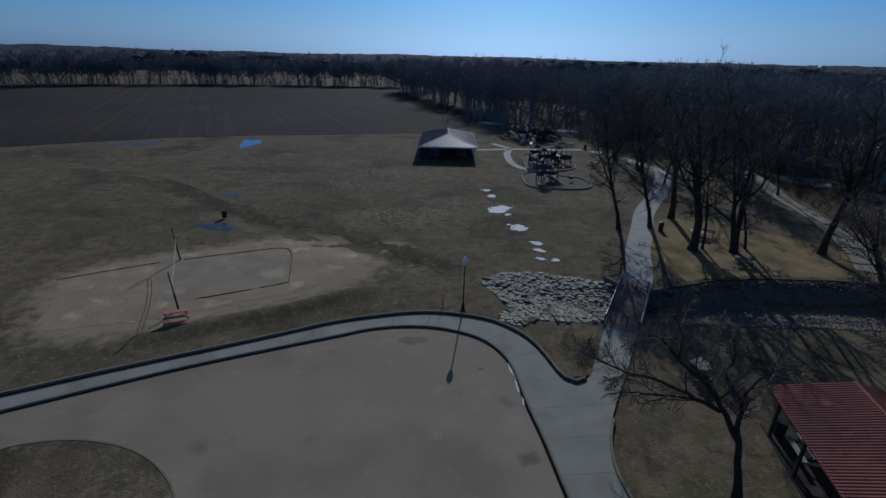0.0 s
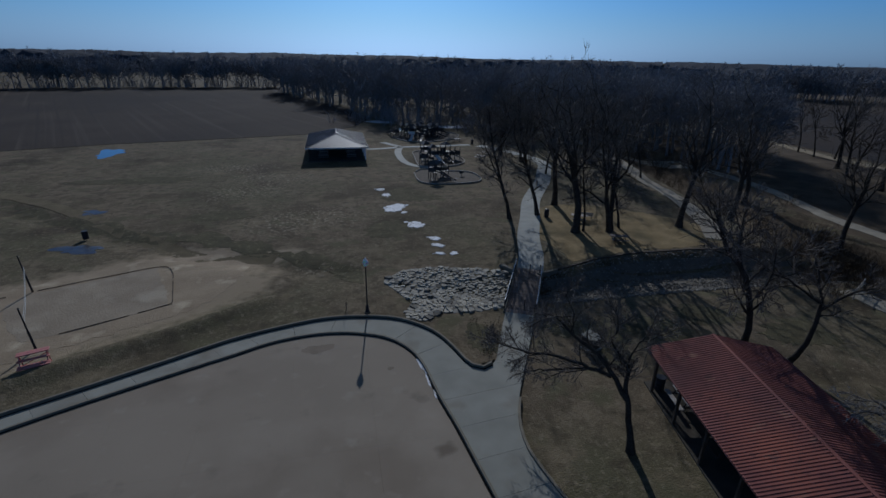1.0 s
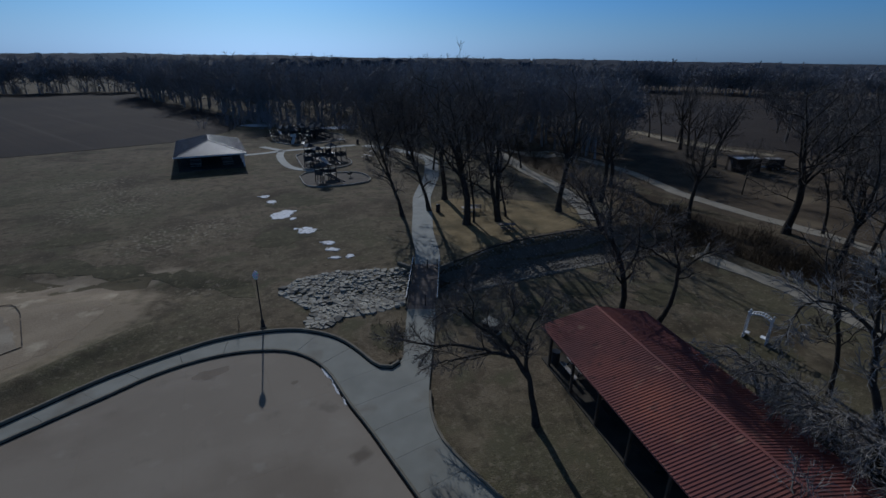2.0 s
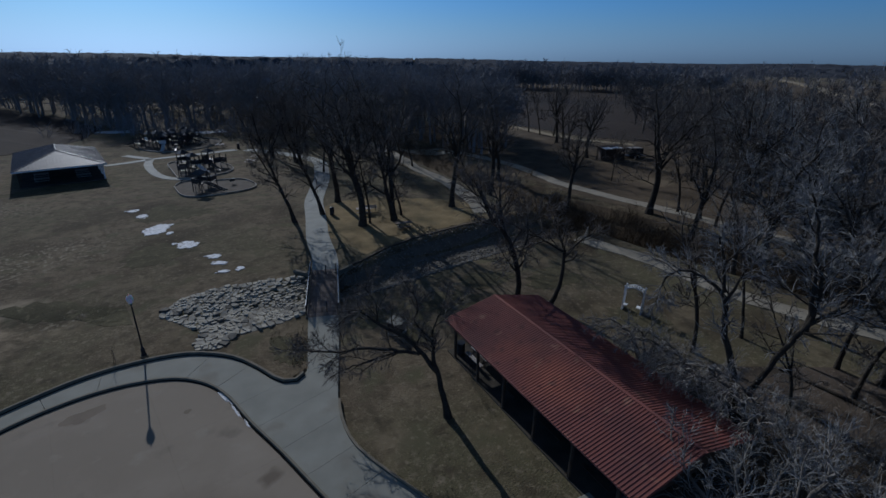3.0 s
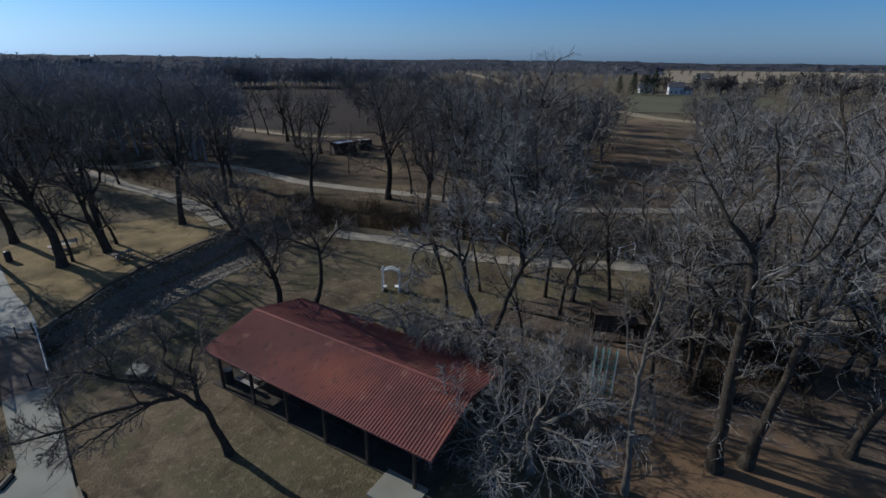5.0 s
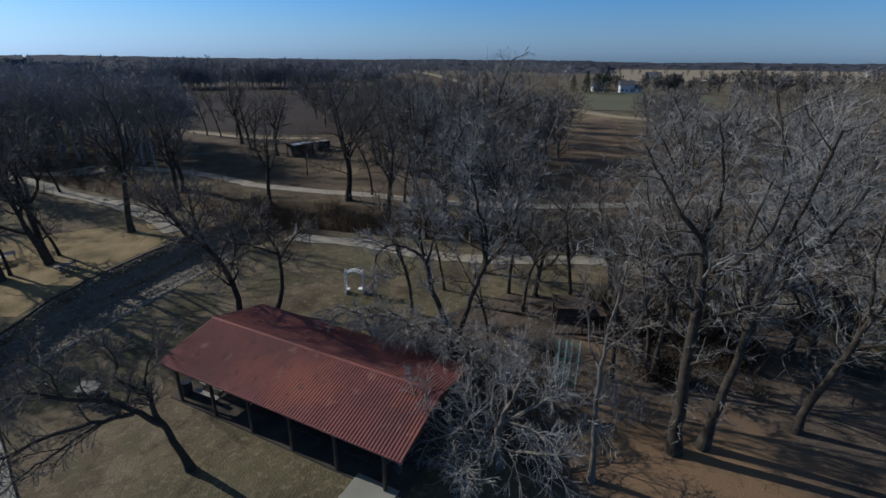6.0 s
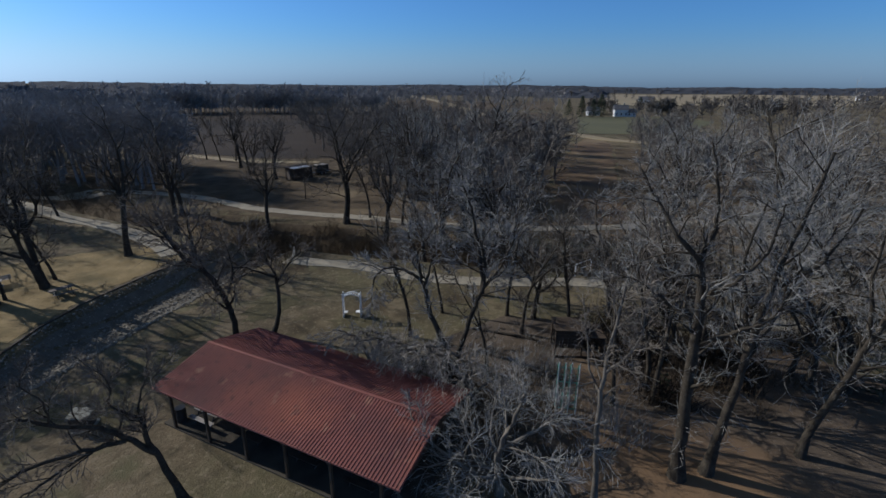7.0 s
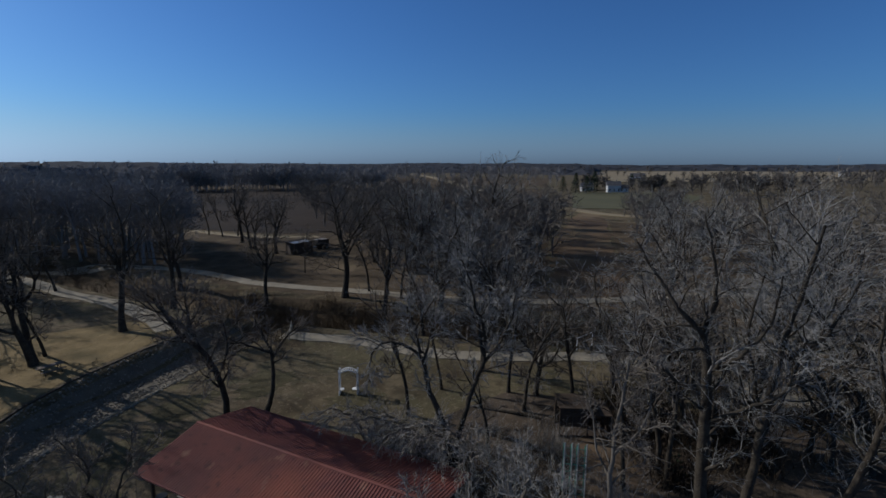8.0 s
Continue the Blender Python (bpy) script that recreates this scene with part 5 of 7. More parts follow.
# low brushy trees that hang over the back of the shelter roof
OVER = trained(58, [([(0, 0, 0), (-0.2, 0.3, 1.6), (-0.6, 0.7, 3.2), (-1.3, 1.2, 4.1), (-2.4, 1.8, 4.3), (-3.2, 2.3, 3.8)], 0.12, 0.03), ([(0, 0, 0.2), (-0.3, -0.3, 1.8), (-0.9, -0.8, 3.6), (-1.9, -1.2, 4.2), (-2.9, -1.4, 3.9)], 0.11, 0.03),
                    ([(0, 0, 0.2), (0.1, 0.1, 2.0), (-0.5, 0.2, 3.8), (-1.5, 0.3, 4.6), (-2.6, 0.3, 4.5)], 0.11, 0.03), ([(0, 0, 0.2), (0.3, 0.9, 1.8), (0.1, 1.9, 3.2), (-0.7, 2.8, 3.9), (-1.5, 3.4, 3.7)], 0.10, 0.03),
                    ([(0, 0, 0.2), (0.4, -0.8, 1.8), (0.2, -1.8, 3.0), (-0.6, -2.6, 3.7), (-1.3, -3.1, 3.5)], 0.10, 0.03)],
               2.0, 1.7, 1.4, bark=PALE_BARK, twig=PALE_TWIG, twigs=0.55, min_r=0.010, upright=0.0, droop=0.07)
for x, y, turn, size in ((25.6, 11.3, 0, 0.85), (24.9, 8.7, -20, 0.9), (24.3, 6.6, -6, 0.95), (23.7, 4.5, -24, 0.95)):
    plant(OVER, x, y, "low brushy tree with pale twigs hanging over the shelter roof", turn, size)


# ---- far woods: one mass of many small bare trees ----
def woods(name, label, spots, seed, low=11, high=19, rich=2, mat=WOODS, fat=0.055, bare=0.22):
    """Many small bare trees with soft, dense crowns, the trunk bare up to a share of the height."""
    rng = np.random.default_rng(seed)
    w = Wood()
    kinds = []
    for k in range(7):
        v = Wood()
        h = rng.uniform(0.9, 1.0)
        trunk = limb_line((0, 0, 0), (rng.normal(0, 0.06), rng.normal(0, 0.06), 1), h * 0.9, 4, 0.06, 0.02, rng)
        v.tube(trunk, np.array([0.02, 0.016, 0.012, 0.008, 0.004]), 4)
        thick = fat / 15
        lim, ln, r = sprout(trunk[None], np.array([h]), np.array([0.012]), 6 + 3 * rich, bare, 1.0, (25, 68), (0.34, 0.56), 3, 0.14, 0.05, rng, 0.6, thick * 1.3)
        v.many(lim, taper(r, 4, thick + 0 * r), 3 if rich > 1 else 2)
        br, bl, br_r = sprout(lim, ln, r, 3 + rich, 0.15, 1.0, (28, 70), (0.38, 0.66), 1, 0.14, 0.03, rng, 0.6, thick)
        v.many(br, taper(np.minimum(br_r, thick * 1.2), 2, thick * 0.6 + 0 * br_r), 2)
        tw, tl, tr = sprout(br, bl, br_r, 2 + rich, 0.1, 1.0, (28, 70), (0.45, 0.85), 1, 0.1, 0.02, rng, 0.6, thick * 0.7)
        v.many(tw, taper(np.minimum(tr, thick * 0.9), 2, thick * 0.3 + 0 * tr), 2)
        kinds.append((np.concatenate(v.v), np.concatenate(v.f)))
    for x, y in spots:
        vv, ff = kinds[rng.integers(len(kinds))]
        a, s = rng.uniform(0, 6.28), rng.uniform(low, high)
        c, si = math.cos(a), math.sin(a)
        p = np.stack([vv[:, 0] * c - vv[:, 1] * si, vv[:, 0] * si + vv[:, 1] * c, vv[:, 2]], 1) * s
        w.v.append(p + np.array([x, y, float(land(x, y)) - 0.2]))
        w.f.append(ff + w.n)
        w.n += len(vv)
    ob = new(name, w.mesh(name, mat))
    return tagged(ob, label, "woodland", kind="stuff")


def scatter(n, outline, seed, keep=None):
    rng = random.Random(seed)
    xs, ys = [p[0] for p in outline], [p[1] for p in outline]
    out = []
    while len(out) < n:
        x, y = rng.uniform(min(xs), max(xs)), rng.uniform(min(ys), max(ys))
        if inside(x, y, outline) and (keep is None or rng.random() < keep(x, y)):
            out.append((x, y))
    return out


def line_of(n, pts, width, seed):
    rng = random.Random(seed)
    dense = smooth_line(pts, 2.0)
    return [(x + rng.gauss(0, width), y + rng.gauss(0, width)) for x, y in (dense[int(rng.random() * len(dense))] for _ in range(n))]


near_first = lambda x, y: min(1.0, (130 / math.hypot(x, y)) ** 2.2)
woods("woodland", "dense dark bare woodland beyond the park",
      scatter(380, [(15.5, 157), (25.7, 141.3), (40, 124), (62, 112), (84, 118), (100, 140), (118, 168), (200, 290), (60, 420), (-24, 330), (-21, 262), (-8, 228), (6, 196)], 3, near_first) +
      line_of(85, [(-22, 285), (-19, 262), (-7, 229), (8, 194), (17, 160), (28, 142)], 3.0, 33), 5, 12, 17, 2, fat=0.085)
woods("woodland_bank", "bare woods on the far bank of the creek", scatter(85, [(70, 66), (80, 74), (92, 92), (98, 128), (80, 116), (64, 108)], 4), 65, 12, 16.5, 3, fat=0.055, bare=0.42)
woods("woodland_hedge", "row of bare trees along the far side of the field",
      line_of(210, [(-300, 190), (-215, 246), (-190, 270), (-128, 300), (-60, 318), (-22, 322)], 5, 6) + line_of(90, [(-560, 100), (-420, 300), (-260, 420), (-60, 520)], 30, 7), 8, 11, 16.5, 2, fat=0.14, bare=0.3)
woods("woodland_far", "far bare woods reaching to the horizon",
      scatter(240, [(260, 180), (520, 130), (900, 300), (900, 900), (200, 1100), (-500, 1100), (-900, 600), (-600, 300), (-30, 420), (120, 420)], 9, lambda x, y: min(1, (300 / math.hypot(x, y)) ** 1.2)), 10, 12, 19, 1, fat=0.26)
woods("woodland_west", "grey bare woods beyond the creek",
      scatter(190, [(84, 10), (112, 4), (172, 6), (260, 60), (268, 170), (120, 64), (104, 52), (100, 44), (88, 34)], 12, lambda x, y: min(1, (90 / math.hypot(x, y)) ** 1.0)) + line_of(46, [(70, 7.5), (90, 6.5), (120, 5.5), (165, 5)], 2.2, 71) + line_of(30, [(72, 16), (84, 24), (100, 30)], 5.0, 72) +
      scatter(160, [(76, -14), (118, -16), (200, -20), (230, -110), (160, -190), (90, -150), (70, -70)], 13, lambda x, y: min(1, (90 / math.hypot(x, y)) ** 1.0)), 14, 8, 12.5, 2, mat=GREY_WOODS, fat=0.08)
woods("woodland_plain", "scattered bare groves on the far plain",
      scatter(200, [(300, 60), (560, 120), (1300, 300), (2000, 0), (1800, -1100), (900, -900), (400, -300), (300, -130), (540, -110), (540, 20)], 15, lambda x, y: min(1, (400 / math.hypot(x, y)) ** 1.0)) + line_of(70, [(300, -70), (330, -110), (420, -190), (520, -300)], 12, 17) + line_of(60, [(480, -110), (620, -240), (760, -420)], 8, 18), 16, 8, 13, 1, mat=GREY_WOODS, fat=0.26)


# ---- far canopy: the tops of continuous woods, seen edge-on from the air ----
def canopy(name, label, az0, az1, near, far, seed, top=10.0, rough=4.0, keep=None):
    rs = [near]
    while rs[-1] < far:
        rs.append(rs[-1] * 1.018)
    az = np.radians(np.arange(az0, az1 + 0.01, 0.6))
    r, a = np.meshgrid(np.array(rs), az, indexing="ij")
    x, y = r * np.sin(a), r * np.cos(a)
    z = np.zeros_like(x)
    for i in range(x.shape[0]):
        for j in range(x.shape[1]):
            v = Vector((x[i, j], y[i, j], seed * 50.0))
            z[i, j] = noise.noise(v * 0.11) * rough + noise.noise(v * 0.03) * rough * 0.6 + noise.noise(v * 0.006) * 9.0
    z += np.random.default_rng(seed).uniform(-rough, rough, x.shape)
    z = land(x, y) + np.clip(top + z, 1.5, 18)
    z[0, :] = land(x[0], y[0]) - 0.5
    ids = np.arange(x.size).reshape(x.shape)
    me = mesh_from(name, np.stack([x, y, z], -1).reshape(-1, 3), np.stack([ids[:-1, :-1], ids[:-1, 1:], ids[1:, 1:], ids[1:, :-1]], -1).reshape(-1, 4), CANOPY)
    return tagged(new(name, me), label, "woodland", kind="stuff")


rng = random.Random(63)
canopy("canopy_south", "dark bare woods stretching to the southern horizon", -62, 36, 560, 3600, 1, 9.0, 2.5)
canopy("canopy_wood", "dark bare woods behind the park", 8, 34, 260, 560, 2, 12.0, 2.5)
canopy("canopy_west", "dark bare woods stretching to the western horizon", 36, 88, 900, 3600, 3, 5.0, 2.0)
canopy("canopy_creek", "dark bare woods behind the brown field", 33, 66, 420, 900, 5, 5.0, 1.5)
woods("woodland_creek", "dense bare woods behind the brown field", [(r * math.sin(a), r * math.cos(a)) for r, a in ((338 + 40 * rng.random() ** 1.5, radians(rng.uniform(33, 69))) for _ in range(260))] +
      [(r * math.sin(a), r * math.cos(a)) for r, a in ((rng.uniform(400, 950), radians(rng.uniform(64, 89))) for _ in range(150))], 64, 10, 15, 1, fat=0.22)
canopy("canopy_corner", "dark far woods beside the stubble fields", 87, 94, 820, 3600, 6, 3.0, 3.0)
canopy("canopy_north", "dark far woods behind the stubble fields", 88, 150, 1350, 3600, 4, 4.0, 3.0)


# ---- bridge and ditch ----
BR_A, BR_B = Vector((13.3, 30.5)), Vector((17.1, 38.0))        # deck ends, middle line
BR_DIR = (BR_B - BR_A).normalized()
BR_LEN = (BR_B - BR_A).length
BR_TURN = math.degrees(math.atan2(-BR_DIR.x, BR_DIR.y))
bridge = thing("footbridge", "footbridge with weathered brown deck boards and dark steel railings", "bridge", pose(BR_A.x, BR_A.y, 0.03, 0, 0, BR_TURN))
part("deck", box(bmesh.new(), (0, BR_LEN / 2, -0.06), (2.3, BR_LEN + 0.5, 0.26), bevel=0.02), KERB, bridge)
n_board = 46
pitch = (BR_LEN + 0.4) / n_board
board = mesh_from("deck_board", [(x, y, z) for z in (0, 0.05) for x, y in ((-1.15, 0.006), (1.15, 0.006), (1.15, pitch - 0.006), (-1.15, pitch - 0.006))],
                  [(0, 1, 5, 4), (1, 2, 6, 5), (2, 3, 7, 6), (3, 0, 4, 7), (4, 5, 6, 7)], DECK_WOOD)
for k in range(n_board):
    piece("deck_board", board, bridge, pose(0, -0.2 + k * pitch, 0.074))
for sx in (-1, 1):
    part("edge_beam", box(bmesh.new(), (sx * 1.22, BR_LEN / 2, -0.05), (0.14, BR_LEN + 0.3, 0.46), bevel=0.015), KERB, bridge)
for sx in (-1, 1):
    part("top_rail", box(bmesh.new(), (sx * 1.22, BR_LEN / 2, 1.08), (0.07, BR_LEN + 0.2, 0.05), bevel=0.01), STEEL, bridge, "pale worn top rail")
    part("bottom_rail", box(bmesh.new(), (sx * 1.22, BR_LEN / 2, 0.28), (0.04, BR_LEN + 0.2, 0.04)), BLACK_STEEL, bridge)
    for k in range(5):
        y = k * BR_LEN / 4
        part("post", box(bmesh.new(), (sx * 1.22, y, 0.62), (0.07, 0.07, 0.95), bevel=0.008), BLACK_STEEL, bridge)
bal = mesh_from("baluster", [(x, y, z) for z in (0, 0.8) for x, y in ((-.012, -.012), (.012, -.012), (.012, .012), (-.012, .012))],
                [(0, 1, 5, 4), (1, 2, 6, 5), (2, 3, 7, 6), (3, 0, 4, 7)], BLACK_STEEL)
for sx in (-1, 1):
    for k in range(1, 56):
        piece("baluster", bal, bridge, pose(sx * 1.22, k * BR_LEN / 56, 0.28))

for x, y in ((16.85, 37.2), (17.7, 36.9), (14.3, 30.0), (13.75, 30.75)):
    t = thing("bollard", "thin black steel post at the end of the footbridge", "post", pose(x, y, 0.1, 0, 0, BR_TURN), "footbridge end posts")
    part("shaft", rod(bmesh.new(), (0, 0, -0.2), (0, 0, 0.92), 0.045, 0.04), BLACK_STEEL, t)
    part("cap", lathe(bmesh.new(), [(0.055, 0.9), (0.055, 0.94), (0.02, 0.97)], 10), BLACK_STEEL, t)
# wing walls of the bridge
for name, pts in (("wing_wall", [(14.7, 39.5), (15.6, 37.75), (15.9, 37.9), (15.0, 39.65)]), ("wing_wall", [(17.6, 36.7), (19.7, 37.35), (19.6, 37.65), (17.5, 37.0)])):
    bm = prism(bmesh.new(), pts, -1.7, 0.28)
    bmesh.ops.bevel(bm, geom=[e for e in bm.edges if abs(e.verts[0].co.z - 0.28) < 0.01 and abs(e.verts[1].co.z - 0.28) < 0.01], offset=0.03, segments=1, affect="EDGES")
    solid(name, bm, KERB, "grey concrete wing wall at the footbridge", "wall", kind="structure")
# abutments under the deck
for k, y in enumerate((0.1, BR_LEN - 0.1)):
    m = pose(BR_A.x, BR_A.y, 0, 0, 0, BR_TURN)
    solid("abutment", box(bmesh.new(), (0, y, -0.95), (2.7, 0.4, 1.6), bevel=0.02), KERB, "concrete abutment under the footbridge", "wall", m, kind="structure")

# low dark edging along the far side of the ditch
edge = [(x, float(ditch_edges(x)[1]) + 0.15) for x in np.arange(19.7, 41.5, 0.8)]
kerb("ditch_edging", edge, 0.22, 0.10, "dark low edging along the top of the ditch bank", low=-0.7, mat=DARK_WOOD)


def stone_data(rng, s, flat=0.35):
    """A broken flat stone of size s: eight uneven corners and a crown."""
    pts = []
    n = 6
    spoke = [rng.uniform(0.36, 0.62) for _ in range(n)]
    for z, k in ((-0.5, 0.9), (0.38, 1.0), (0.5, 0.92)):
        for i in range(n):
            a = i * math.tau / n
            r = k * (spoke[i] if z < 0.4 else spoke[i] * 0.93)
            pts.append((s * r * math.cos(a), s * r * math.sin(a) * 0.85, s * flat * (z + rng.uniform(-0.08, 0.08))))
    quads = []
    for lv in (0, n):
        for i in range(n):
            j = (i + 1) % n
            quads.append((lv + i, lv + j, lv + j + n, lv + i + n))
    t = 2 * n
    quads += [(t, t + 1, t + 2, t + 3), (t, t + 3, t + 4, t + 5)]
    return np.array(pts), np.array(quads)


# pale flat stones at the head of the ditch: broken slabs fitted together, one object each
rng = random.Random(77)
HEAD = [(3.6, 38.2), (5.6, 40.0), (8.8, 40.2), (11.7, 39.4), (14.9, 38.4), (15.0, 36.6), (13.4, 33.0), (12.2, 31.9), (9.9, 31.8), (7.3, 31.9), (5.8, 30.9), (4.7, 31.6), (5.5, 34.0), (4.6, 36.2)]
sheet("apron_bed", HEAD, DAMP_SHADE, "dark wet soil under the broken slabs", "ground", 0.026, 0.8)
riprap = thing("stone_apron", "pale broken limestone slabs lining the head of the ditch", "rocks", pose(0, 0, 0), kind="structure")
sites = []
tries = 0
while len(sites) < 820 and tries < 24000:
    tries += 1
    x, y = rng.uniform(3.0, 15.4), rng.uniform(30.4, 40.6)
    gap = 0.17 + 0.95 * rng.random() ** 3.4 + 0.10 * math.sin(x * 1.9 + 1.0) * math.cos(y * 1.6)
    if inside(x, y, HEAD) and all((x - a) ** 2 + (y - b) ** 2 > (0.5 * (gap + c)) ** 2 for a, b, c in sites):
        sites.append((x, y, gap))
laid, rubble = 0, bmesh.new()
sites.sort(key=lambda q: -q[2])
for x, y, gap in sites:
    reach = min(0.8, 0.34 + 0.6 * gap)
    poly = [(x + reach * rng.uniform(0.75, 1.1) * math.cos(k * 0.785 + gap * 9), y + reach * rng.uniform(0.7, 0.95) * math.sin(k * 0.785 + gap * 9)) for k in range(8)]
    for a, b, c in sites:
        d2 = (a - x) ** 2 + (b - y) ** 2
        if 0 < d2 < 4:
            mx, my, nx, ny = (x + a) / 2, (y + b) / 2, a - x, b - y
            out = []
            for p, q in zip(poly, poly[1:] + poly[:1]):
                sp, sq = (p[0] - mx) * nx + (p[1] - my) * ny, (q[0] - mx) * nx + (q[1] - my) * ny
                if sp <= 0:
                    out.append(p)
                if (sp <= 0) != (sq <= 0):
                    t = sp / (sp - sq)
                    out.append((p[0] + (q[0] - p[0]) * t, p[1] + (q[1] - p[1]) * t))
            poly = out
    if len(poly) < 3:
        continue
    laid += 1
    z0, tx, ty, h = float(land(x, y)), rng.gauss(0, 0.10), rng.gauss(0, 0.10), rng.choice((rng.uniform(0.03, 0.08), rng.uniform(0.06, 0.19)))
    bm = bmesh.new() if laid <= 300 else rubble
    fit = rng.uniform(0.86, 0.97)
    grow_in = [(x + (p[0] - x) * fit, y + (p[1] - y) * fit) for p in poly]
    rim = [(x + (p[0] - x) * (fit - 0.06), y + (p[1] - y) * (fit - 0.06)) for p in poly]
    rows = [[bm.verts.new((px, py, zz + (px - x) * tx + (py - y) * ty)) for px, py in ring] for ring, zz in ((grow_in, z0 - 0.2), (grow_in, z0 + h - 0.03), (rim, z0 + h))]
    for r, q in zip(rows, rows[1:]):
        for k in range(len(poly)):
            j = (k + 1) % len(poly)
            bm.faces.new((r[k], r[j], q[j], q[k]))
    bm.faces.new(rows[2])
    if laid <= 300:
        part("stone", bm, STONE, riprap)
tagged(part("stone_rubble", rubble, STONE, riprap), kind="stuff")

rng = random.Random(78)
shapes = []
for k in range(24):
    v, q = stone_data(rng, 1.0, rng.uniform(0.2, 0.34))
    shapes.append((v, q))
# darker broken stone along the banks of the ditch
rest_v, rest_f, rest_n = [], [], 0
for k in range(5200):
    x = rng.uniform(16.5, 46)
    n0, f0 = ditch_edges(x)
    y = rng.uniform(float(n0) + 0.4, float(f0) - 0.1)
    if rng.random() > smoothstep(float(n0), float(n0) + 1.6, y) * (1.0 - 0.35 * smoothstep(float(n0) + 4.0, float(n0) + 6.0, y)):
        continue
    s = rng.uniform(0.10, 0.24)
    v, q = shapes[rng.randrange(24)]
    m = pose(x, y, float(land(x, y)) + 0.05, rng.uniform(-30, 30), rng.uniform(-30, 30), rng.uniform(0, 360)) @ Matrix.Diagonal((s, s, s * 1.8, 1))
    rest_v.append(np.array([m @ Vector(p) for p in v]))
    rest_f.append(q + rest_n)
    rest_n += len(v)
tagged(new("ditch_stones", mesh_from("ditch_stones", np.concatenate(rest_v), np.concatenate(rest_f), STONE_DARK)), "grey broken stones lining the ditch banks", "rocks", kind="stuff")


# ---- brush: thickets of thin stems ----
def thicket(name, label, spots, seed, low=1.0, high=2.6, stems=26, mat=BRUSH, thick=1.0):
    rng = np.random.default_rng(seed)
    w = Wood()
    n = len(spots) * stems
    xy = np.repeat(np.array(spots, float), stems, axis=0) + rng.normal(0, 0.35, (n, 2))
    foot = np.concatenate([xy, np.repeat(land(*np.array(spots, float).T), stems)[:, None] - 0.1], 1)
    a, lean, h = rng.uniform(0, 6.28, n), rng.uniform(0.05, 0.7, n), rng.uniform(low, high, n)
    d = np.stack([np.cos(a) * lean, np.sin(a) * lean, np.ones(n)], 1)
    pts = [foot]
    for _ in range(3):
        d = d + rng.normal(0, 0.2, d.shape) + np.array([0, 0, -0.04])
        d /= np.linalg.norm(d, axis=1, keepdims=True)
        pts.append(pts[-1] + d * (h / 3)[:, None])
    lines = np.stack(pts, 1)
    r = np.full(n, 0.017 * thick)
    w.many(lines, taper(r, 4, r * 0.35), 2)
    tw, ln, tr = sprout(lines, h, r, 4, 0.25, 1.0, (25, 65), (0.2, 0.42), 1, 0.15, 0.0, rng, 0.7, 0.008 * thick)
    w.many(tw, taper(tr, 2, tr * 0.4), 2)
    return tagged(new(name, w.mesh(name, mat)), label, "shrubs", kind="stuff")


def creek_x(y):
    return float(np.interp(y, [-90, -45, -20, 0, 20, 40, 60, 90, 140], [38, 46, 52, 53.5, 52.5, 53, 56.5, 63, 70]))


rng = random.Random(5)
spots = [(creek_x(y) + rng.gauss(0, 2.9), y) for y in (rng.uniform(-60, 100) for _ in range(150))] + [(creek_x(y) + rng.gauss(0, 2.2), y) for y in (rng.uniform(2, 44) for _ in range(150))]
thicket("creek_thicket", "dark tangled brush along the creek banks", spots, 6, 1.2, 3.0)
thicket("bank_thicket", "dry brush clumps by the ditch mouth", [(rng.uniform(38, 49), rng.uniform(28.5, 41)) for _ in range(34)], 7, 0.6, 1.8)
edge_line = smooth_line([(10, 146), (22, 134), (40, 124), (62, 114), (82, 118)], 1.0)
thicket("woods_edge_brush", "dark undergrowth along the edge of the woods", [(x + rng.gauss(0, 4), y + abs(rng.gauss(0, 14))) for x, y in (edge_line[rng.randrange(len(edge_line))] for _ in range(200))], 21, 2.0, 6.0, 8, WOODS, 3.0)
thicket("dry_tufts", "bleached dry grass tufts on the lawn", [(rng.gauss(-9.5, 3.2), rng.gauss(79, 2.6)) for _ in range(30)] + [(rng.gauss(-12.6, 2.6), rng.gauss(71, 2.0)) for _ in range(24)] + [(rng.gauss(-1.2, 1.2), rng.gauss(42.1, 0.6)) for _ in range(16)], 22, 0.06, 0.18, 8, DRY_TUFT, 1.2)
thicket("walk_bush", "bare twiggy shrubs beside the walk", [(rng.gauss(10.4, 0.7), rng.gauss(27.7, 0.9)) for _ in range(14)] + [(rng.gauss(9.6, 0.3), rng.gauss(25.9, 0.3)) for _ in range(3)], 8, 0.25, 0.7, 10)
thicket("shelter_brush", "heap of bare brush behind the shelter", [(rng.gauss(25.3, 0.6), rng.gauss(11.0, 2.8)) for _ in range(44)], 9, 0.7, 2.2, 18, BRUSH, 1.0)
thicket("fork_brush", "pale bare undergrowth round the forked tree", [(rng.gauss(26.2, 1.3), rng.gauss(7.2, 2.2)) for _ in range(26)] + [(rng.gauss(29.0, 2.6), rng.gauss(1.5, 2.4)) for _ in range(20)] + [(rng.gauss(23.6, 1.2), rng.gauss(-4.2, 1.0)) for _ in range(12)], 31, 0.9, 2.6, 16, TWIG, 0.8)
hedge_line = smooth_line([(-300, 190), (-215, 246), (-190, 270), (-128, 300), (-60, 318), (-22, 322)], 1.0)
thicket("hedge_brush", "dark undergrowth below the far row of trees", [(x + rng.gauss(0, 4), y + rng.gauss(0, 4)) for x, y in (hedge_line[rng.randrange(len(hedge_line))] for _ in range(230))], 32, 2.5, 6.5, 7, WOODS, 5.0)
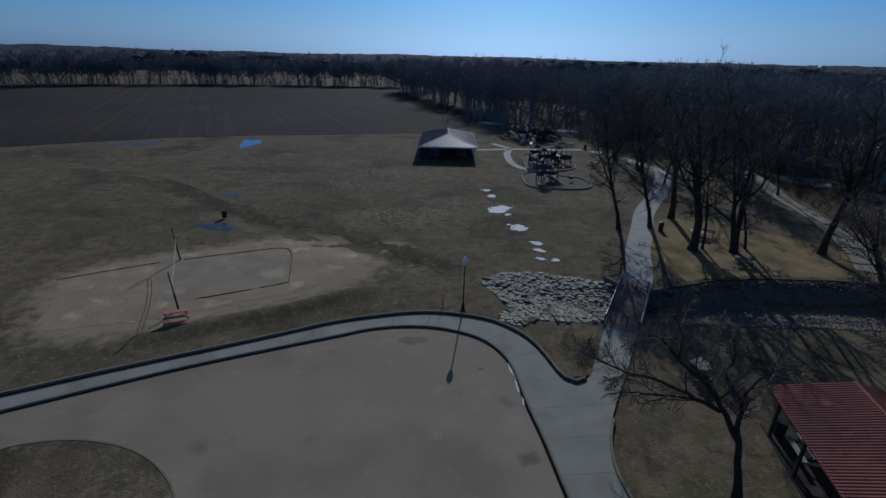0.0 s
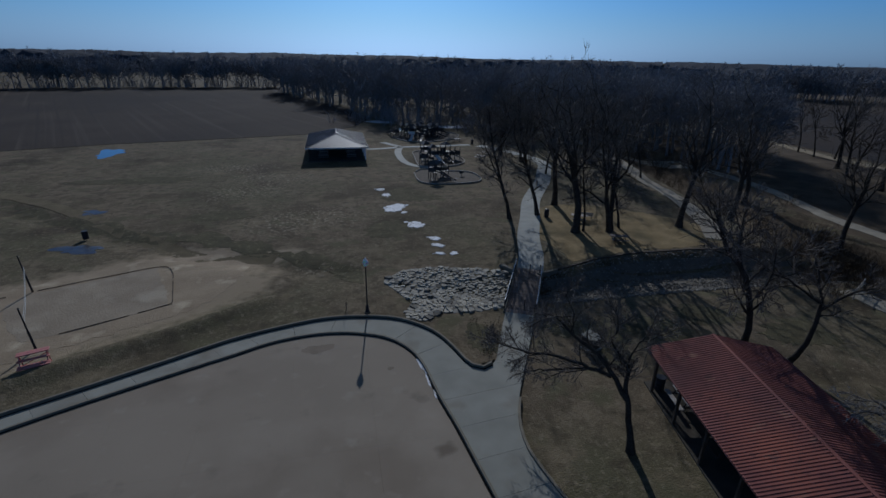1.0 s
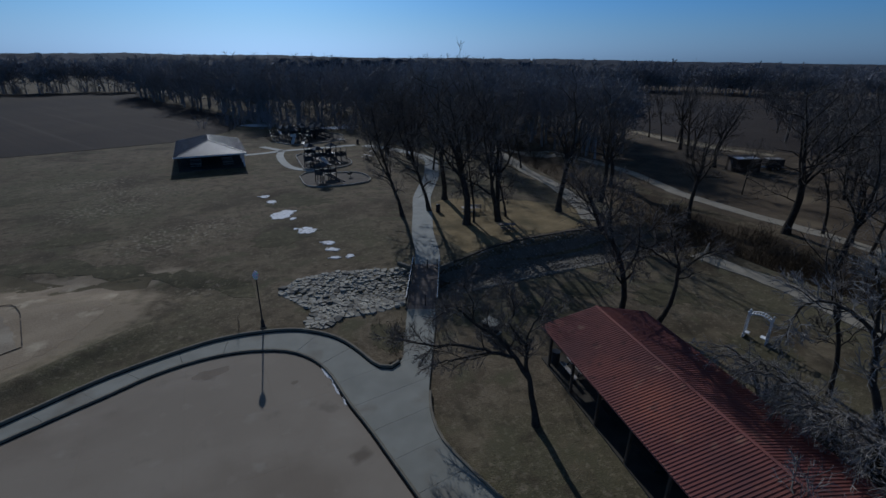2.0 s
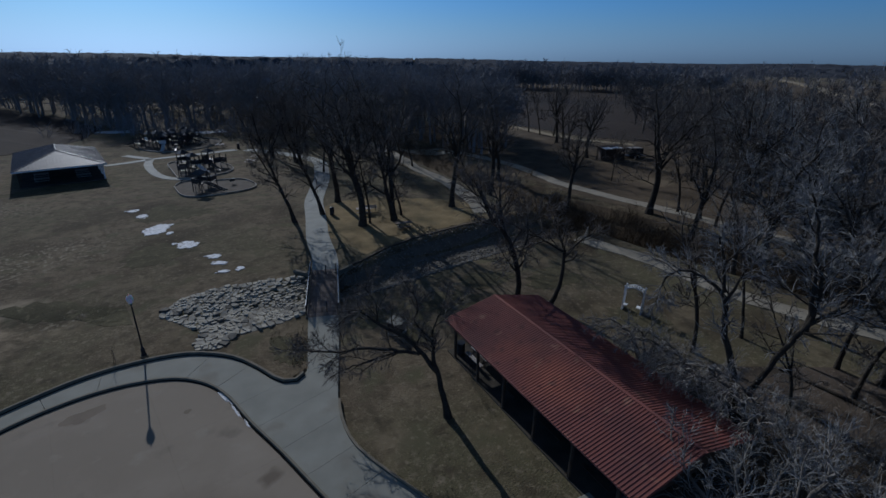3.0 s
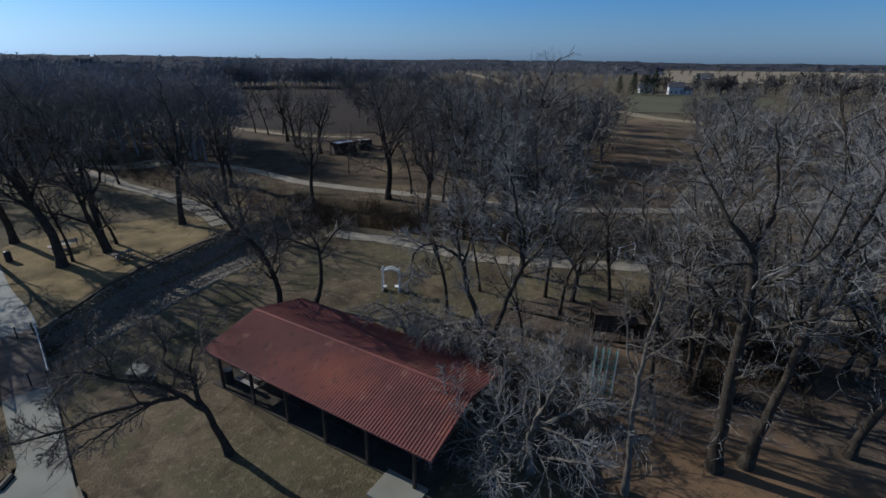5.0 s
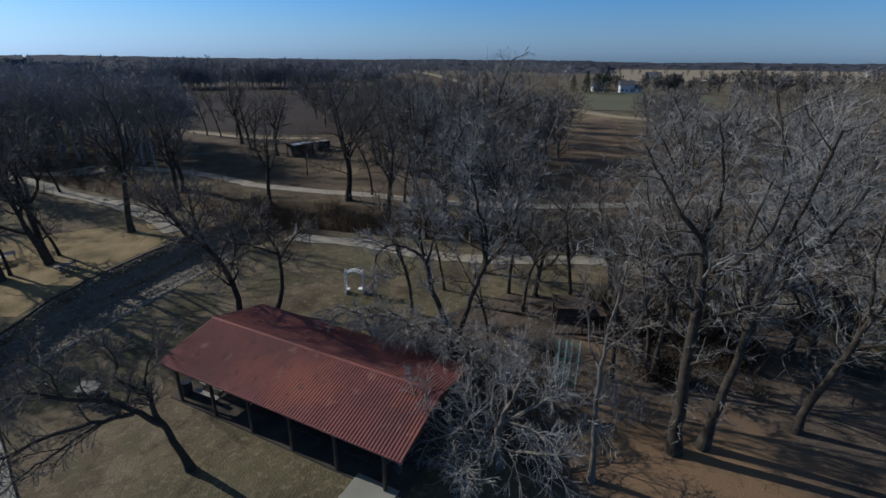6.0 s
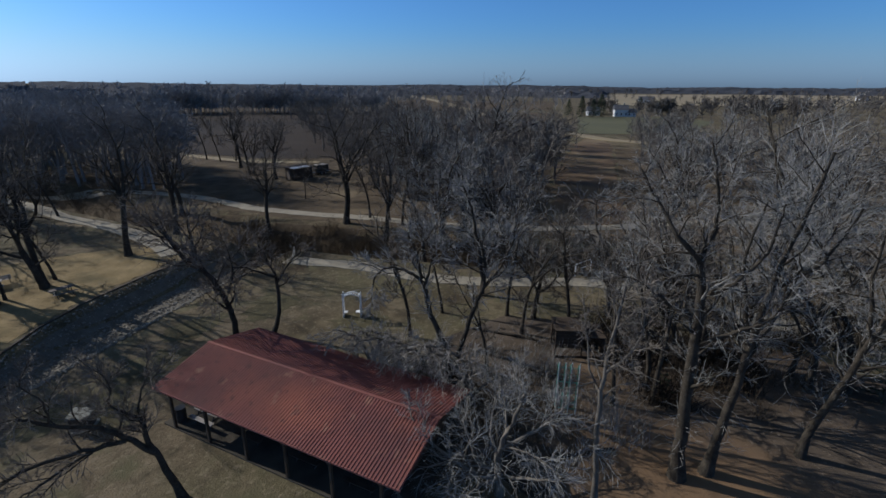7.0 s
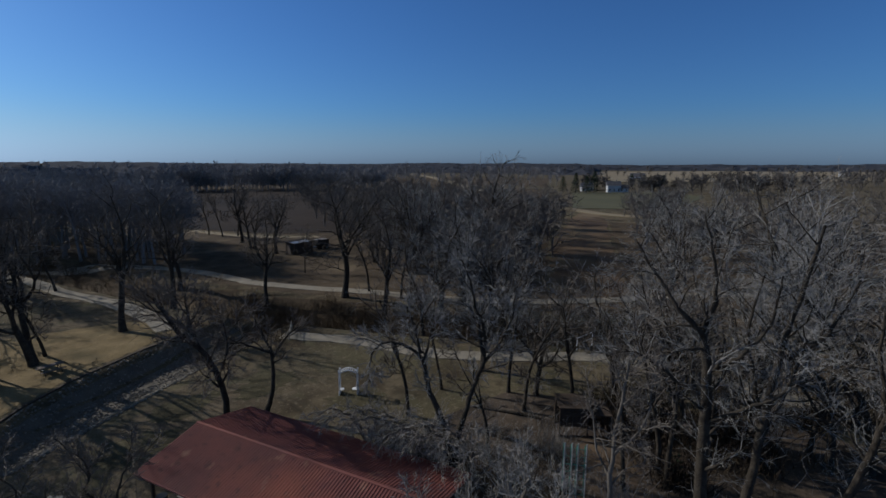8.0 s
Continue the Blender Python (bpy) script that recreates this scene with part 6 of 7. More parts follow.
thicket("grove_brush", "bare undergrowth in the grove", [(rng.gauss(24.0, 2.2), rng.gauss(3.2, 2.0)) for _ in range(22)] + [(rng.uniform(28, 52), rng.uniform(-32, -12)) for _ in range(46)] + [(rng.uniform(26.5, 37), rng.uniform(-13, -3)) for _ in range(46)], 10, 0.6, 1.9, 20)
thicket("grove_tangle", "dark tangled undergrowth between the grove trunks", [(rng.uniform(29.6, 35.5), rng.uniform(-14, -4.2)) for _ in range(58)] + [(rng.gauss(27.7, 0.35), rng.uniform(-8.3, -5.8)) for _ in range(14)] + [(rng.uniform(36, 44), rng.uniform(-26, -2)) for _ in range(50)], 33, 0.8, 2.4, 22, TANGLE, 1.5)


# ---- red shelter ----
SH_L, SH_W, EAVE, RIDGE = 16.0, 7.75, 2.5, 3.4
shelter = thing("picnic_shelter", "open picnic shelter with a red ribbed steel roof", "shelter", pose(19.9, 12.6, 0.0, 0, 0, -11.4))
# the slab's dark colour paints in the shade below the roof
part("floor_slab", box(bmesh.new(), (0, 0, 0.0), (SH_W - 0.35, SH_L - 0.3, 0.2), bevel=0.02), SHADED_FLOOR, shelter)
slope = math.atan2(RIDGE - EAVE, SH_W / 2)
run = math.hypot(RIDGE - EAVE, SH_W / 2) + 0.02
n_sheet, sheet_w = 18, SH_L / 18
prof = []
for r in range(5):
    o = r * sheet_w / 5
    prof += [(o, 0), (o + 0.085, 0), (o + 0.098, 0.028), (o + 0.122, 0.028), (o + 0.135, 0)]
prof.append((sheet_w - 0.004, 0))
v, f = [], []
for s, x in enumerate((0, run)):
    v += [(x, y, z + 0.012) for y, z in prof] + [(x, y, z) for y, z in prof]
n = len(prof)
for i in range(n - 1):
    f += [(i, i + 1, 2 * n + i + 1, 2 * n + i), (n + i + 1, n + i, 3 * n + i, 3 * n + i + 1), (i, n + i, n + i + 1, i + 1), (2 * n + i + 1, 3 * n + i + 1, 3 * n + i, 2 * n + i)]
roof_sheet = mesh_from("roof_sheet", v, f, RED_ROOF)
for side in (1, -1):
    for k in range(n_sheet):
        y = -SH_L / 2 + k * sheet_w if side == 1 else -SH_L / 2 + (k + 1) * sheet_w
        turn = 0 if side == 1 else 180
        piece("roof_sheet", roof_sheet, shelter, pose(0, y, RIDGE, 0, 0, turn) @ Matrix.Rotation(slope, 4, "Y"))
cap = bmesh.new()
for side in (1, -1):
    box(cap, (side * 0.045, 0, RIDGE + 0.03), (0.1, SH_L + 0.04, 0.016), (0, math.degrees(slope) * side, 0))
part("ridge_cap", cap, RED_ROOF, shelter)
part("back_wall", box(bmesh.new(), (3.48, 0, 1.2), (0.06, SH_L - 1.2, 2.2)), DARK_WOOD, shelter, "dark board wall along the back")
for sx in (-1, 1):
    part("eave_beam", box(bmesh.new(), (sx * 3.62, 0, EAVE - 0.12), (0.14, SH_L - 0.3, 0.24), bevel=0.01), DARK_WOOD, shelter)
    part("eave_trim", box(bmesh.new(), (sx * (SH_W / 2 - 0.02), 0, EAVE - 0.03), (0.03, SH_L, 0.12)), RED_PAINT, shelter)
    for k in range(6):
        part("post", box(bmesh.new(), (sx * 3.62, -6.9 + k * 2.76, 1.27), (0.15, 0.15, 2.3), bevel=0.015), DARK_WOOD, shelter)
for k in range(6):
    bm = bmesh.new()
    y = -6.9 + k * 2.76
    for sx in (-1, 1):
        box(bm, (sx * SH_W / 4, y, (EAVE + RIDGE) / 2 - 0.16), (run - 0.1, 0.07, 0.2), (0, math.degrees(slope) * sx, 0))
    box(bm, (0, y, EAVE - 0.05), (SH_W - 0.6, 0.07, 0.18))
    part("truss", bm, DARK_WOOD, shelter)
for y in (-SH_L / 2 + 0.05, SH_L / 2 - 0.05):
    bm = bmesh.new()
    vs = [bm.verts.new(q) for q in ((-SH_W / 2 + 0.3, y, EAVE + 0.03), (SH_W / 2 - 0.3, y, EAVE + 0.03), (0, y, RIDGE - 0.05))]
    fc = bm.faces.new(vs)
    ex = bmesh.ops.extrude_face_region(bm, geom=[fc])["geom"]
    bmesh.ops.translate(bm, verts=[e for e in ex if isinstance(e, bmesh.types.BMVert)], vec=(0, -0.04 if y > 0 else 0.04, 0))
    part("gable_panel", bm, DARK_WOOD, shelter)
solid("entry_pad", box(bmesh.new(), (0, 0, 0.03), (1.7, 2.3, 0.2), bevel=0.02), CONCRETE, "pale concrete pad at the edge of the shelter", "pavement", pose(14.55, 7.2, 0, 0, 0, -11.4), kind="structure")


def picnic_table(m, top_mat, label, group="", frame_mat=BLACK_STEEL):
    t = thing("picnic_table", label, "table", m, group)
    for k in range(3):
        part("top_board", box(bmesh.new(), (-0.25 + k * 0.25, 0, 0.74), (0.235, 1.83, 0.04), bevel=0.006), top_mat, t)
    for sx in (-1, 1):
        part("seat", box(bmesh.new(), (sx * 0.66, 0, 0.45), (0.27, 1.83, 0.04), bevel=0.006), top_mat, t)
    for sy in (-1, 1):
        bm = bmesh.new()
        for sx in (-1, 1):
            rod(bm, (sx * 0.22, sy * 0.6, 0.72), (sx * 0.62, sy * 0.6, 0.0), 0.03)
        rod(bm, (-0.68, sy * 0.6, 0.41), (0.68, sy * 0.6, 0.41), 0.025)
        part("leg_frame", bm, frame_mat, t)
    return t


SHM = shelter.matrix_world
# first three tables coloured pale for sun at the open end, others dark for shade
for k, (x, y) in enumerate([(-2.3, 5.6), (-0.4, 5.5), (1.7, 5.6), (-2.1, 2.2), (1.2, 2.0), (-2.0, -1.6), (1.3, -1.8), (-2.1, -5.0), (1.4, -5.2)]):
    picnic_table(SHM @ pose(x, y, 0.1), DARK_WOOD if k > 2 else BENCH_WOOD, "weathered picnic table on the shelter floor, sun and shade in its colour", "tables under the shelter")

# barrel bin by the shelter post, in blue-grey
def drum(m, mat, label, lid=False, name="trash_barrel"):
    t = thing(name, label, "bin", m)
    part("barrel", lathe(bmesh.new(), [(0.27, 0), (0.285, 0.02), (0.285, 0.28), (0.30, 0.30), (0.285, 0.32), (0.285, 0.56), (0.30, 0.58), (0.285, 0.6), (0.285, 0.86), (0.295, 0.88), (0.25, 0.885)]), mat, t)
    if lid:
        part("lid", lathe(bmesh.new(), [(0.30, 0.885), (0.30, 0.93), (0.22, 1.04), (0.06, 1.10)]), mat, t)
    return t


drum(SHM @ pose(-3.1, 7.1, 0.1), PLAY_DARK, "dark trash barrel on the shelter floor")

# box-shaped bin housing on the lawn
bin_box = thing("bin_housing", "dark square bin housing with a pale slanted lid on the lawn", "bin", pose(16.45, 25.2, 0, 0, 0, 24))
part("body", box(bmesh.new(), (0, 0, 0.42), (0.92, 0.92, 0.84), bevel=0.03), DARK_WOOD, bin_box)
part("lid", box(bmesh.new(), (0, 0, 0.93), (1.06, 1.06, 0.07), (7, 0, 0), bevel=0.012), CONCRETE, bin_box, "pale grey slanted lid")
for sx in (-0.3, 0.3):
    part("hinge", box(bmesh.new(), (sx, 0.5, 0.94), (0.12, 0.05, 0.05)), BLACK_STEEL, bin_box)
part("base", box(bmesh.new(), (0, 0, 0.03), (1.2, 1.2, 0.08), bevel=0.01), CONCRETE, bin_box)

# ---- street lamp by the kerb ----
lamp = thing("street_lamp", "black steel park lamp with a frosted lantern", "lamp", pose(1.68, 32.85, 0))
part("footing", lathe(bmesh.new(), [(0.24, 0), (0.24, 0.12), (0.2, 0.14)]), KERB, lamp)
part("base", lathe(bmesh.new(), [(0.17, 0.12), (0.17, 0.2), (0.13, 0.3), (0.12, 0.62), (0.08, 0.7), (0.06, 0.8)]), BLACK_STEEL, lamp)
part("post", lathe(bmesh.new(), [(0.055, 0.78), (0.05, 2.2), (0.042, 3.86), (0.08, 3.9), (0.05, 3.96)]), BLACK_STEEL, lamp)
part("lantern", lathe(bmesh.new(), [(0.09, 3.96), (0.13, 4.0), (0.2, 4.22), (0.21, 4.34), (0.16, 4.42)], 12), GLASS_LAMP, lamp)
part("cap", lathe(bmesh.new(), [(0.17, 4.41), (0.17, 4.44), (0.09, 4.52), (0.03, 4.57), (0.02, 4.66)], 12), GLASS_LAMP, lamp, "pale lantern cap")

# thin stake with a sapling by the kerb
stake = thing("sapling", "thin bare sapling tied to a stake in the grass", "tree", pose(0.0, 33.2, 0))
w = Wood()
r2 = np.random.default_rng(3)
st = limb_line((0, 0, -0.1), (0, 0, 1), 1.5, 5, 0.06, 0.02, r2)
w.tube(st, np.linspace(0.02, 0.008, 6), 5)
for k in range(9):
    p, d = at(st, 0.35 + k * 0.07)
    w.tube(limb_line(p, turned(d, 0.9, k * 2.3, r2), 0.35, 2, 0.1, 0.1, r2), np.array([0.009, 0.007, 0.004]), 3)
piece("stem", w.mesh("stem", BARK), stake)
part("stake", box(bmesh.new(), (0.12, 0, 0.45), (0.04, 0.04, 1.0)), TIMBER, stake)

# ---- sand court ----
def net_pole(x, y, h, lean):
    t = thing("net_pole", "dark steel volleyball pole set in the sand", "pole", pose(x, y, 0.0), "volleyball poles")
    part("shaft", rod(bmesh.new(), (0, 0, -0.1), (lean[0], lean[1], h), 0.055, 0.045), BLACK_STEEL, t)
    part("sleeve", rod(bmesh.new(), (0, 0, 0), (lean[0] * 0.45, lean[1] * 0.45, h * 0.45), 0.075, 0.07), BLACK_STEEL, t)
    part("hook", box(bmesh.new(), (lean[0] + 0.05, lean[1], h - 0.1), (0.12, 0.04, 0.05)), STEEL, t)
    return t


net_pole(-20.2, 32.0, 3.1, (-0.25, 0.05))
net_pole(-24.9, 41.3, 3.2, (-0.3, 0.1))
net = thing("volleyball_net", "slack volleyball net rope hanging between two poles", "net", pose(0, 0, 0))
a, b = Vector((-20.35, 32.05, 2.1)), Vector((-25.0, 41.35, 2.2))
for name, za, zb in (("top_cord", 0.25, 0.0), ("bottom_cord", -0.05, -0.2)):
    pts = [a.lerp(b, k / 10) + Vector((0, 0, za + (zb - za) * k / 10 - 1.2 * (k / 10) * (1 - k / 10))) for k in range(11)]
    part(name, pipe(bmesh.new(), pts, 0.018, 5), NETTING, net)
for k, line in enumerate(([(-24.6, 41.4), (-20.4, 43.3), (-16.3, 44.9), (-15.0, 43.4), (-14.4, 41.4), (-13.3, 37.1)], [(-13.3, 37.1), (-16.4, 35.4), (-19.7, 33.7)], [(-33.0, 36.4), (-29.5, 38.7), (-26.0, 40.8)])):
    ln = smooth_line(line, 0.6)
    rr = random.Random(k)
    rope, k0 = thing("boundary_rope", "dark boundary line half buried in the sand", "rope", pose(0, 0, 0), "court boundary lines"), 0
    while k0 < len(ln) - 2:                             # the line shows in stretches between drifts of sand
        k1 = min(k0 + rr.randint(3, 9), len(ln) - 1)
        part("stretch", pipe(bmesh.new(), [(x, y, 0.03 + rr.uniform(0, 0.03)) for x, y in ln[k0:k1 + 1]], 0.028, 5), DARK_WOOD, rope)
        k0 = k1 + rr.randint(0, 2)
bl = thing("bleacher", "small faded red bench stand beside the sand court", "bench", pose(-19.0, 29.6, 0, 0, 0, 20))
for y, z in ((-0.46, 0.46), (-0.2, 0.46), (0.06, 0.72), (0.26, 1.02), (0.5, 1.02)):
    part("plank", box(bmesh.new(), (0, y, z), (1.62, 0.23, 0.06), bevel=0.008), BENCH_RED, bl)
part("footboard", box(bmesh.new(), (0, 0.02, 0.24), (1.62, 0.22, 0.04), bevel=0.006), BENCH_RED, bl)
for sx in (-0.68, 0.68):
    bm = bmesh.new()
    rod(bm, (sx, -0.55, 0), (sx, 0.3, 1.0), 0.035)
    rod(bm, (sx, 0.6, 0), (sx, 0.3, 1.0), 0.035)
    rod(bm, (sx, -0.5, 0.44), (sx, 0.1, 0.44), 0.03)
    rod(bm, (sx, 0.1, 0.99), (sx, 0.52, 0.99), 0.03)
    part("side_frame", bm, BENCH_RED, bl)
part("brace", rod(bmesh.new(), (-0.68, 0.55, 0.15), (0.68, 0.38, 0.8), 0.025), BENCH_RED, bl)
drum(pose(-26.2, 54.0, 0), BLACK_STEEL, "black trash barrel standing on the grass by a puddle")
drum(pose(25.6, 53.2, 0), BLACK_STEEL, "dark lidded trash barrel beside the path", True)
drum(pose(31.2, 107.6, 0), BLACK_STEEL, "dark lidded trash barrel beside the path", True)

# puddles
for k, (x, y, rx, ry) in enumerate([(-25.6, 50.9, 2.1, 1.3), (-29.4, 63.7, 1.1, 1.2), (-42.6, 104.5, 2.4, 4.0), (-65, 100, 5.0, 1.6)]):
    pts = blob(x, y, rx, ry, 40 + k, 0, 44, 0.42)
    sheet("puddle", pts, WATER if k == 2 else WET, "still puddle on the wet grass" if k == 2 else "shallow puddle soaking into the wet grass", "water", 0.012, 1.0)
# snow remnants
for k, (x, y, rx, ry, n) in enumerate([(6.3, 69.6, .8, .7, 2), (6.8, 66.5, .8, .9, 2), (7.2, 60.1, 1.6, 2.2, 4), (8.8, 52.9, 1.3, 1.3, 3), (10.1, 48.0, .8, .7, 2), (10.0, 46.0, .9, .5, 2), (9.8, 43.7, .6, .4, 2), (11.2, 43.5, .5, .5, 2),
                                      (14, 149, 5, 4, 5), (33, 136, 5, 3, 3)]):
    rr = random.Random(k)
    for j in range(1 + n // 2):
        a, s = rr.uniform(0, 6.28), rr.uniform(0.12, 0.24)
        ox, oy, s = (0, 0, 0.8) if j == 0 else (1.15 * rx * math.cos(a), 1.15 * ry * math.sin(a), s)
        sheet("snow_patch", blob(x + ox, y + oy, rx * s, ry * s, k * 10 + j, -25 if n > 1 else 0, 70, 0.17, 0.12), SNOW, "thin remnant of old snow on the grass", "snow", 0.05, 0.6 if rx < 3 else 2.0, kind="structure")

# thin dirty snow left along the kerb
for k, (x, y, ln, w0, tn) in enumerate([(4.30, 26.9, 0.42, 0.07, 16), (4.58, 25.3, 0.85, 0.10, 9), (4.72, 23.7, 0.6, 0.07, 6), (4.86, 22.4, 0.35, 0.06, 5)]):
    sheet("kerb_snow", blob(x, y, w0, ln, 300 + k, tn, 40, 0.4, 0.14), SNOW, "dirty strip of old snow along the kerb", "snow", 0.05, 0.6)

# ---- benches and tables on the lawn ----
def bench(m, label):
    t = thing("park_bench", label, "bench", m)
    for k in range(3):
        part("seat_slat", box(bmesh.new(), (0, -0.16 + k * 0.15, 0.44), (1.8, 0.13, 0.04), bevel=0.006), BENCH_WOOD, t)
    for k in range(3):
        part("back_slat", box(bmesh.new(), (0, 0.26 + k * 0.04, 0.58 + k * 0.15), (1.8, 0.035, 0.12), bevel=0.006), BENCH_WOOD, t)
    for sx in (-0.75, 0.75):
        bm = bmesh.new()
        box(bm, (sx, -0.2, 0.21), (0.06, 0.06, 0.42))
        box(bm, (sx, 0.24, 0.5), (0.06, 0.06, 1.0), (-12, 0, 0))
        box(bm, (sx, 0.02, 0.41), (0.06, 0.5, 0.05))
        part("leg_frame", bm, BLACK_STEEL, t)
    return t


bench(pose(30.2, 51.8, 0, 0, 0, 150), "pale slatted park bench under the trees")
picnic_table(pose(29.0, 51.2, 0, 0, 0, 62), BENCH_WOOD, "pale slatted picnic table under the trees")
picnic_table(pose(29.9, 43.6, 0, 0, 0, 70), TIMBER, "weathered picnic table in tree shade")
picnic_table(pose(28.4, 111, 0, 0, 0, 80), BENCH_WOOD, "pale picnic table near the playground", "playground tables")
picnic_table(pose(28.0, 90.2, 0, 0, 0, 30), BENCH_WOOD, "pale picnic table near the playground", "playground tables")
picnic_table(pose(30.6, 94.6, 0, 0, 0, 120), BENCH_WOOD, "pale picnic table near the playground", "playground tables")

# ---- white garden arbor ----
arbor = thing("garden_arbor", "white painted garden arbor with a small seat on the grass", "arbor", pose(33.1, 16.35, 0, 0, 0, -74))
for sx in (-0.72, 0.72):
    for sy in (-0.25, 0.25):
        part("post", box(bmesh.new(), (sx, sy, 1.0), (0.085, 0.085, 2.0), bevel=0.01), WHITE, arbor)
        part("finial", lathe(bmesh.new(), [(0.05, 2.0), (0.08, 2.03), (0.08, 2.08), (0.02, 2.14)], 8), WHITE, arbor).matrix_local = pose(sx, sy, 0)
    bm = bmesh.new()
    for k in range(5):
        box(bm, (sx, 0, 0.3 + k * 0.36), (0.03, 0.5, 0.04))
    part("side_lattice", bm, WHITE, arbor)
for sy in (-0.25, 0.25):
    pts = [(-0.72 + 1.44 * k / 8, sy, 1.85 + 0.26 * math.sin(math.pi * k / 8)) for k in range(9)]
    part("arch", pipe(bmesh.new(), pts, 0.05, 6), WHITE, arbor)
for k in range(1, 8):
    part("slat", box(bmesh.new(), (-0.72 + 1.44 * k / 8, 0, 1.88 + 0.26 * math.sin(math.pi * k / 8)), (0.05, 0.62, 0.03)), WHITE, arbor)
for sx in (-0.72, 0.72):
    part("foot_board", box(bmesh.new(), (sx, 0, 0.16), (0.1, 0.7, 0.3), bevel=0.02), WHITE, arbor)
part("side_shelf", box(bmesh.new(), (-0.55, 0, 0.4), (0.3, 0.4, 0.05), bevel=0.01), WHITE, arbor)
part("seat", box(bmesh.new(), (0.5, 0, 0.42), (0.42, 0.46, 0.05), bevel=0.01), WHITE, arbor)
part("seat_back", box(bmesh.new(), (0.66, 0, 0.68), (0.05, 0.46, 0.45), bevel=0.01), WHITE, arbor)

# ---- pipe barriers by the trail ----
def pipe_gate(name, label, pts, z, mat=BLOCK):
    t = thing(name, label, "barrier", pose(0, 0, 0))
    a, b = pts
    part("top_bar", rod(bmesh.new(), (*a, z), (*b, z), 0.04), mat, t)
    part("mid_bar", rod(bmesh.new(), (*a, z * 0.5), (*b, z * 0.5), 0.025), mat, t)
    for p in pts:
        part("post", rod(bmesh.new(), (*p, -0.2), (*p, z + 0.05), 0.05), mat, t)
    return t


pipe_gate("trail_barrier", "grey pipe barrier at the end of the trail", [(42.4, 27.6), (45.4, 29.2)], 0.95)
pipe_gate("trail_rail", "pale pipe rail beside the creek trail", [(47.4, -1.8), (49.6, -3.4)], 1.25, WHITE)

# ---- play area in the grove ----
cl = thing("climbing_frame", "pale green pipe climbing frame with tall uprights", "play equipment", pose(25.1, -1.2, 0, 0, 0, -86))
for x in (-0.62, -0.22, 0.1, 0.55):
    part("upright", rod(bmesh.new(), (x, -0.3, -0.1), (x, -0.3, 3.45), 0.036), MINT_PAINT, cl)
    part("upright", rod(bmesh.new(), (x, 0.3, -0.1), (x, 0.3, 3.0), 0.03), GREEN_PAINT, cl)
    for k in (2, 5, 8):
        part("cross_rung", rod(bmesh.new(), (x, -0.3, 0.3 + k * 0.33), (x, 0.3, 0.3 + k * 0.33), 0.016, sides=6), GREEN_PAINT, cl)
for k in range(6):
    part("rung", rod(bmesh.new(), (-0.62, 0.3, 0.35 + k * 0.48), (0.55, 0.3, 0.35 + k * 0.48), 0.016, sides=6), GREEN_PAINT, cl)
for k in (0, 3):
    part("rung", rod(bmesh.new(), (-0.62, -0.3, 0.35 + k * 0.6), (0.55, -0.3, 0.35 + k * 0.6), 0.016, sides=6), GREEN_PAINT, cl)
ph = thing("playhouse", "dark timber playhouse with stepped flat board roofs", "play equipment", pose(32.1, -1.9, 0, 0, 0, -78))
for x, top in ((-1.75, 2.25), (0.1, 2.25), (1.6, 1.75)):
    for y in (-0.8, 0.8):
        part("post", box(bmesh.new(), (x, y, top / 2 - 0.05), (0.12, 0.12, top)), DARK_WOOD, ph)
for k in range(6):
    part("roof_board", box(bmesh.new(), (-0.83, -0.9 + k * 0.36, 2.28), (2.1, 0.34, 0.06)), DARK_WOOD, ph)
    part("roof_board", box(bmesh.new(), (0.93, -0.9 + k * 0.36, 1.78), (1.5, 0.34, 0.06)), DARK_WOOD, ph)
for k in range(5):
    part("wall_board", box(bmesh.new(), (-0.83, -0.83, 0.95 + k * 0.27), (1.85, 0.04, 0.25)), DARK_WOOD, ph)
    part("side_board", box(bmesh.new(), (1.6, 0, 0.2 + k * 0.28), (0.04, 1.6, 0.25)), DARK_WOOD, ph)
    part("back_board", box(bmesh.new(), (0, 0.83, 0.2 + k * 0.28), (3.3, 0.04, 0.25)), DARK_WOOD, ph)
part("floor", box(bmesh.new(), (-0.08, 0, 0.12), (3.3, 1.6, 0.1)), DARK_WOOD, ph)

# fallen logs along the far trail edge and brown timbers of the play area
for k, (x, y, a, ln, r) in enumerate([(29.2, 1.6, 65, 4.2, 0.16), (33.4, 3.6, 80, 5.0, 0.14), (21.5, -2.2, -70, 3.6, 0.12), (47.3, -18, 85, 3.5, 0.16)]):
    w = Wood()
    r2 = np.random.default_rng(k)
    ln0 = limb_line((-ln / 2, 0, r), (1, 0, 0), ln, 5, 0.04, 0.0, r2)
    ln0[:, 2] = r * 0.9
    w.tube(ln0, np.linspace(r, r * 0.75, 6), 8)
    ob = new("log", w.mesh("log", BARK))
    ob.matrix_world = pose(x, y, 0, 0, 0, a)
    tagged(ob, "fallen grey log lying on leaf litter", "log", "fallen logs")


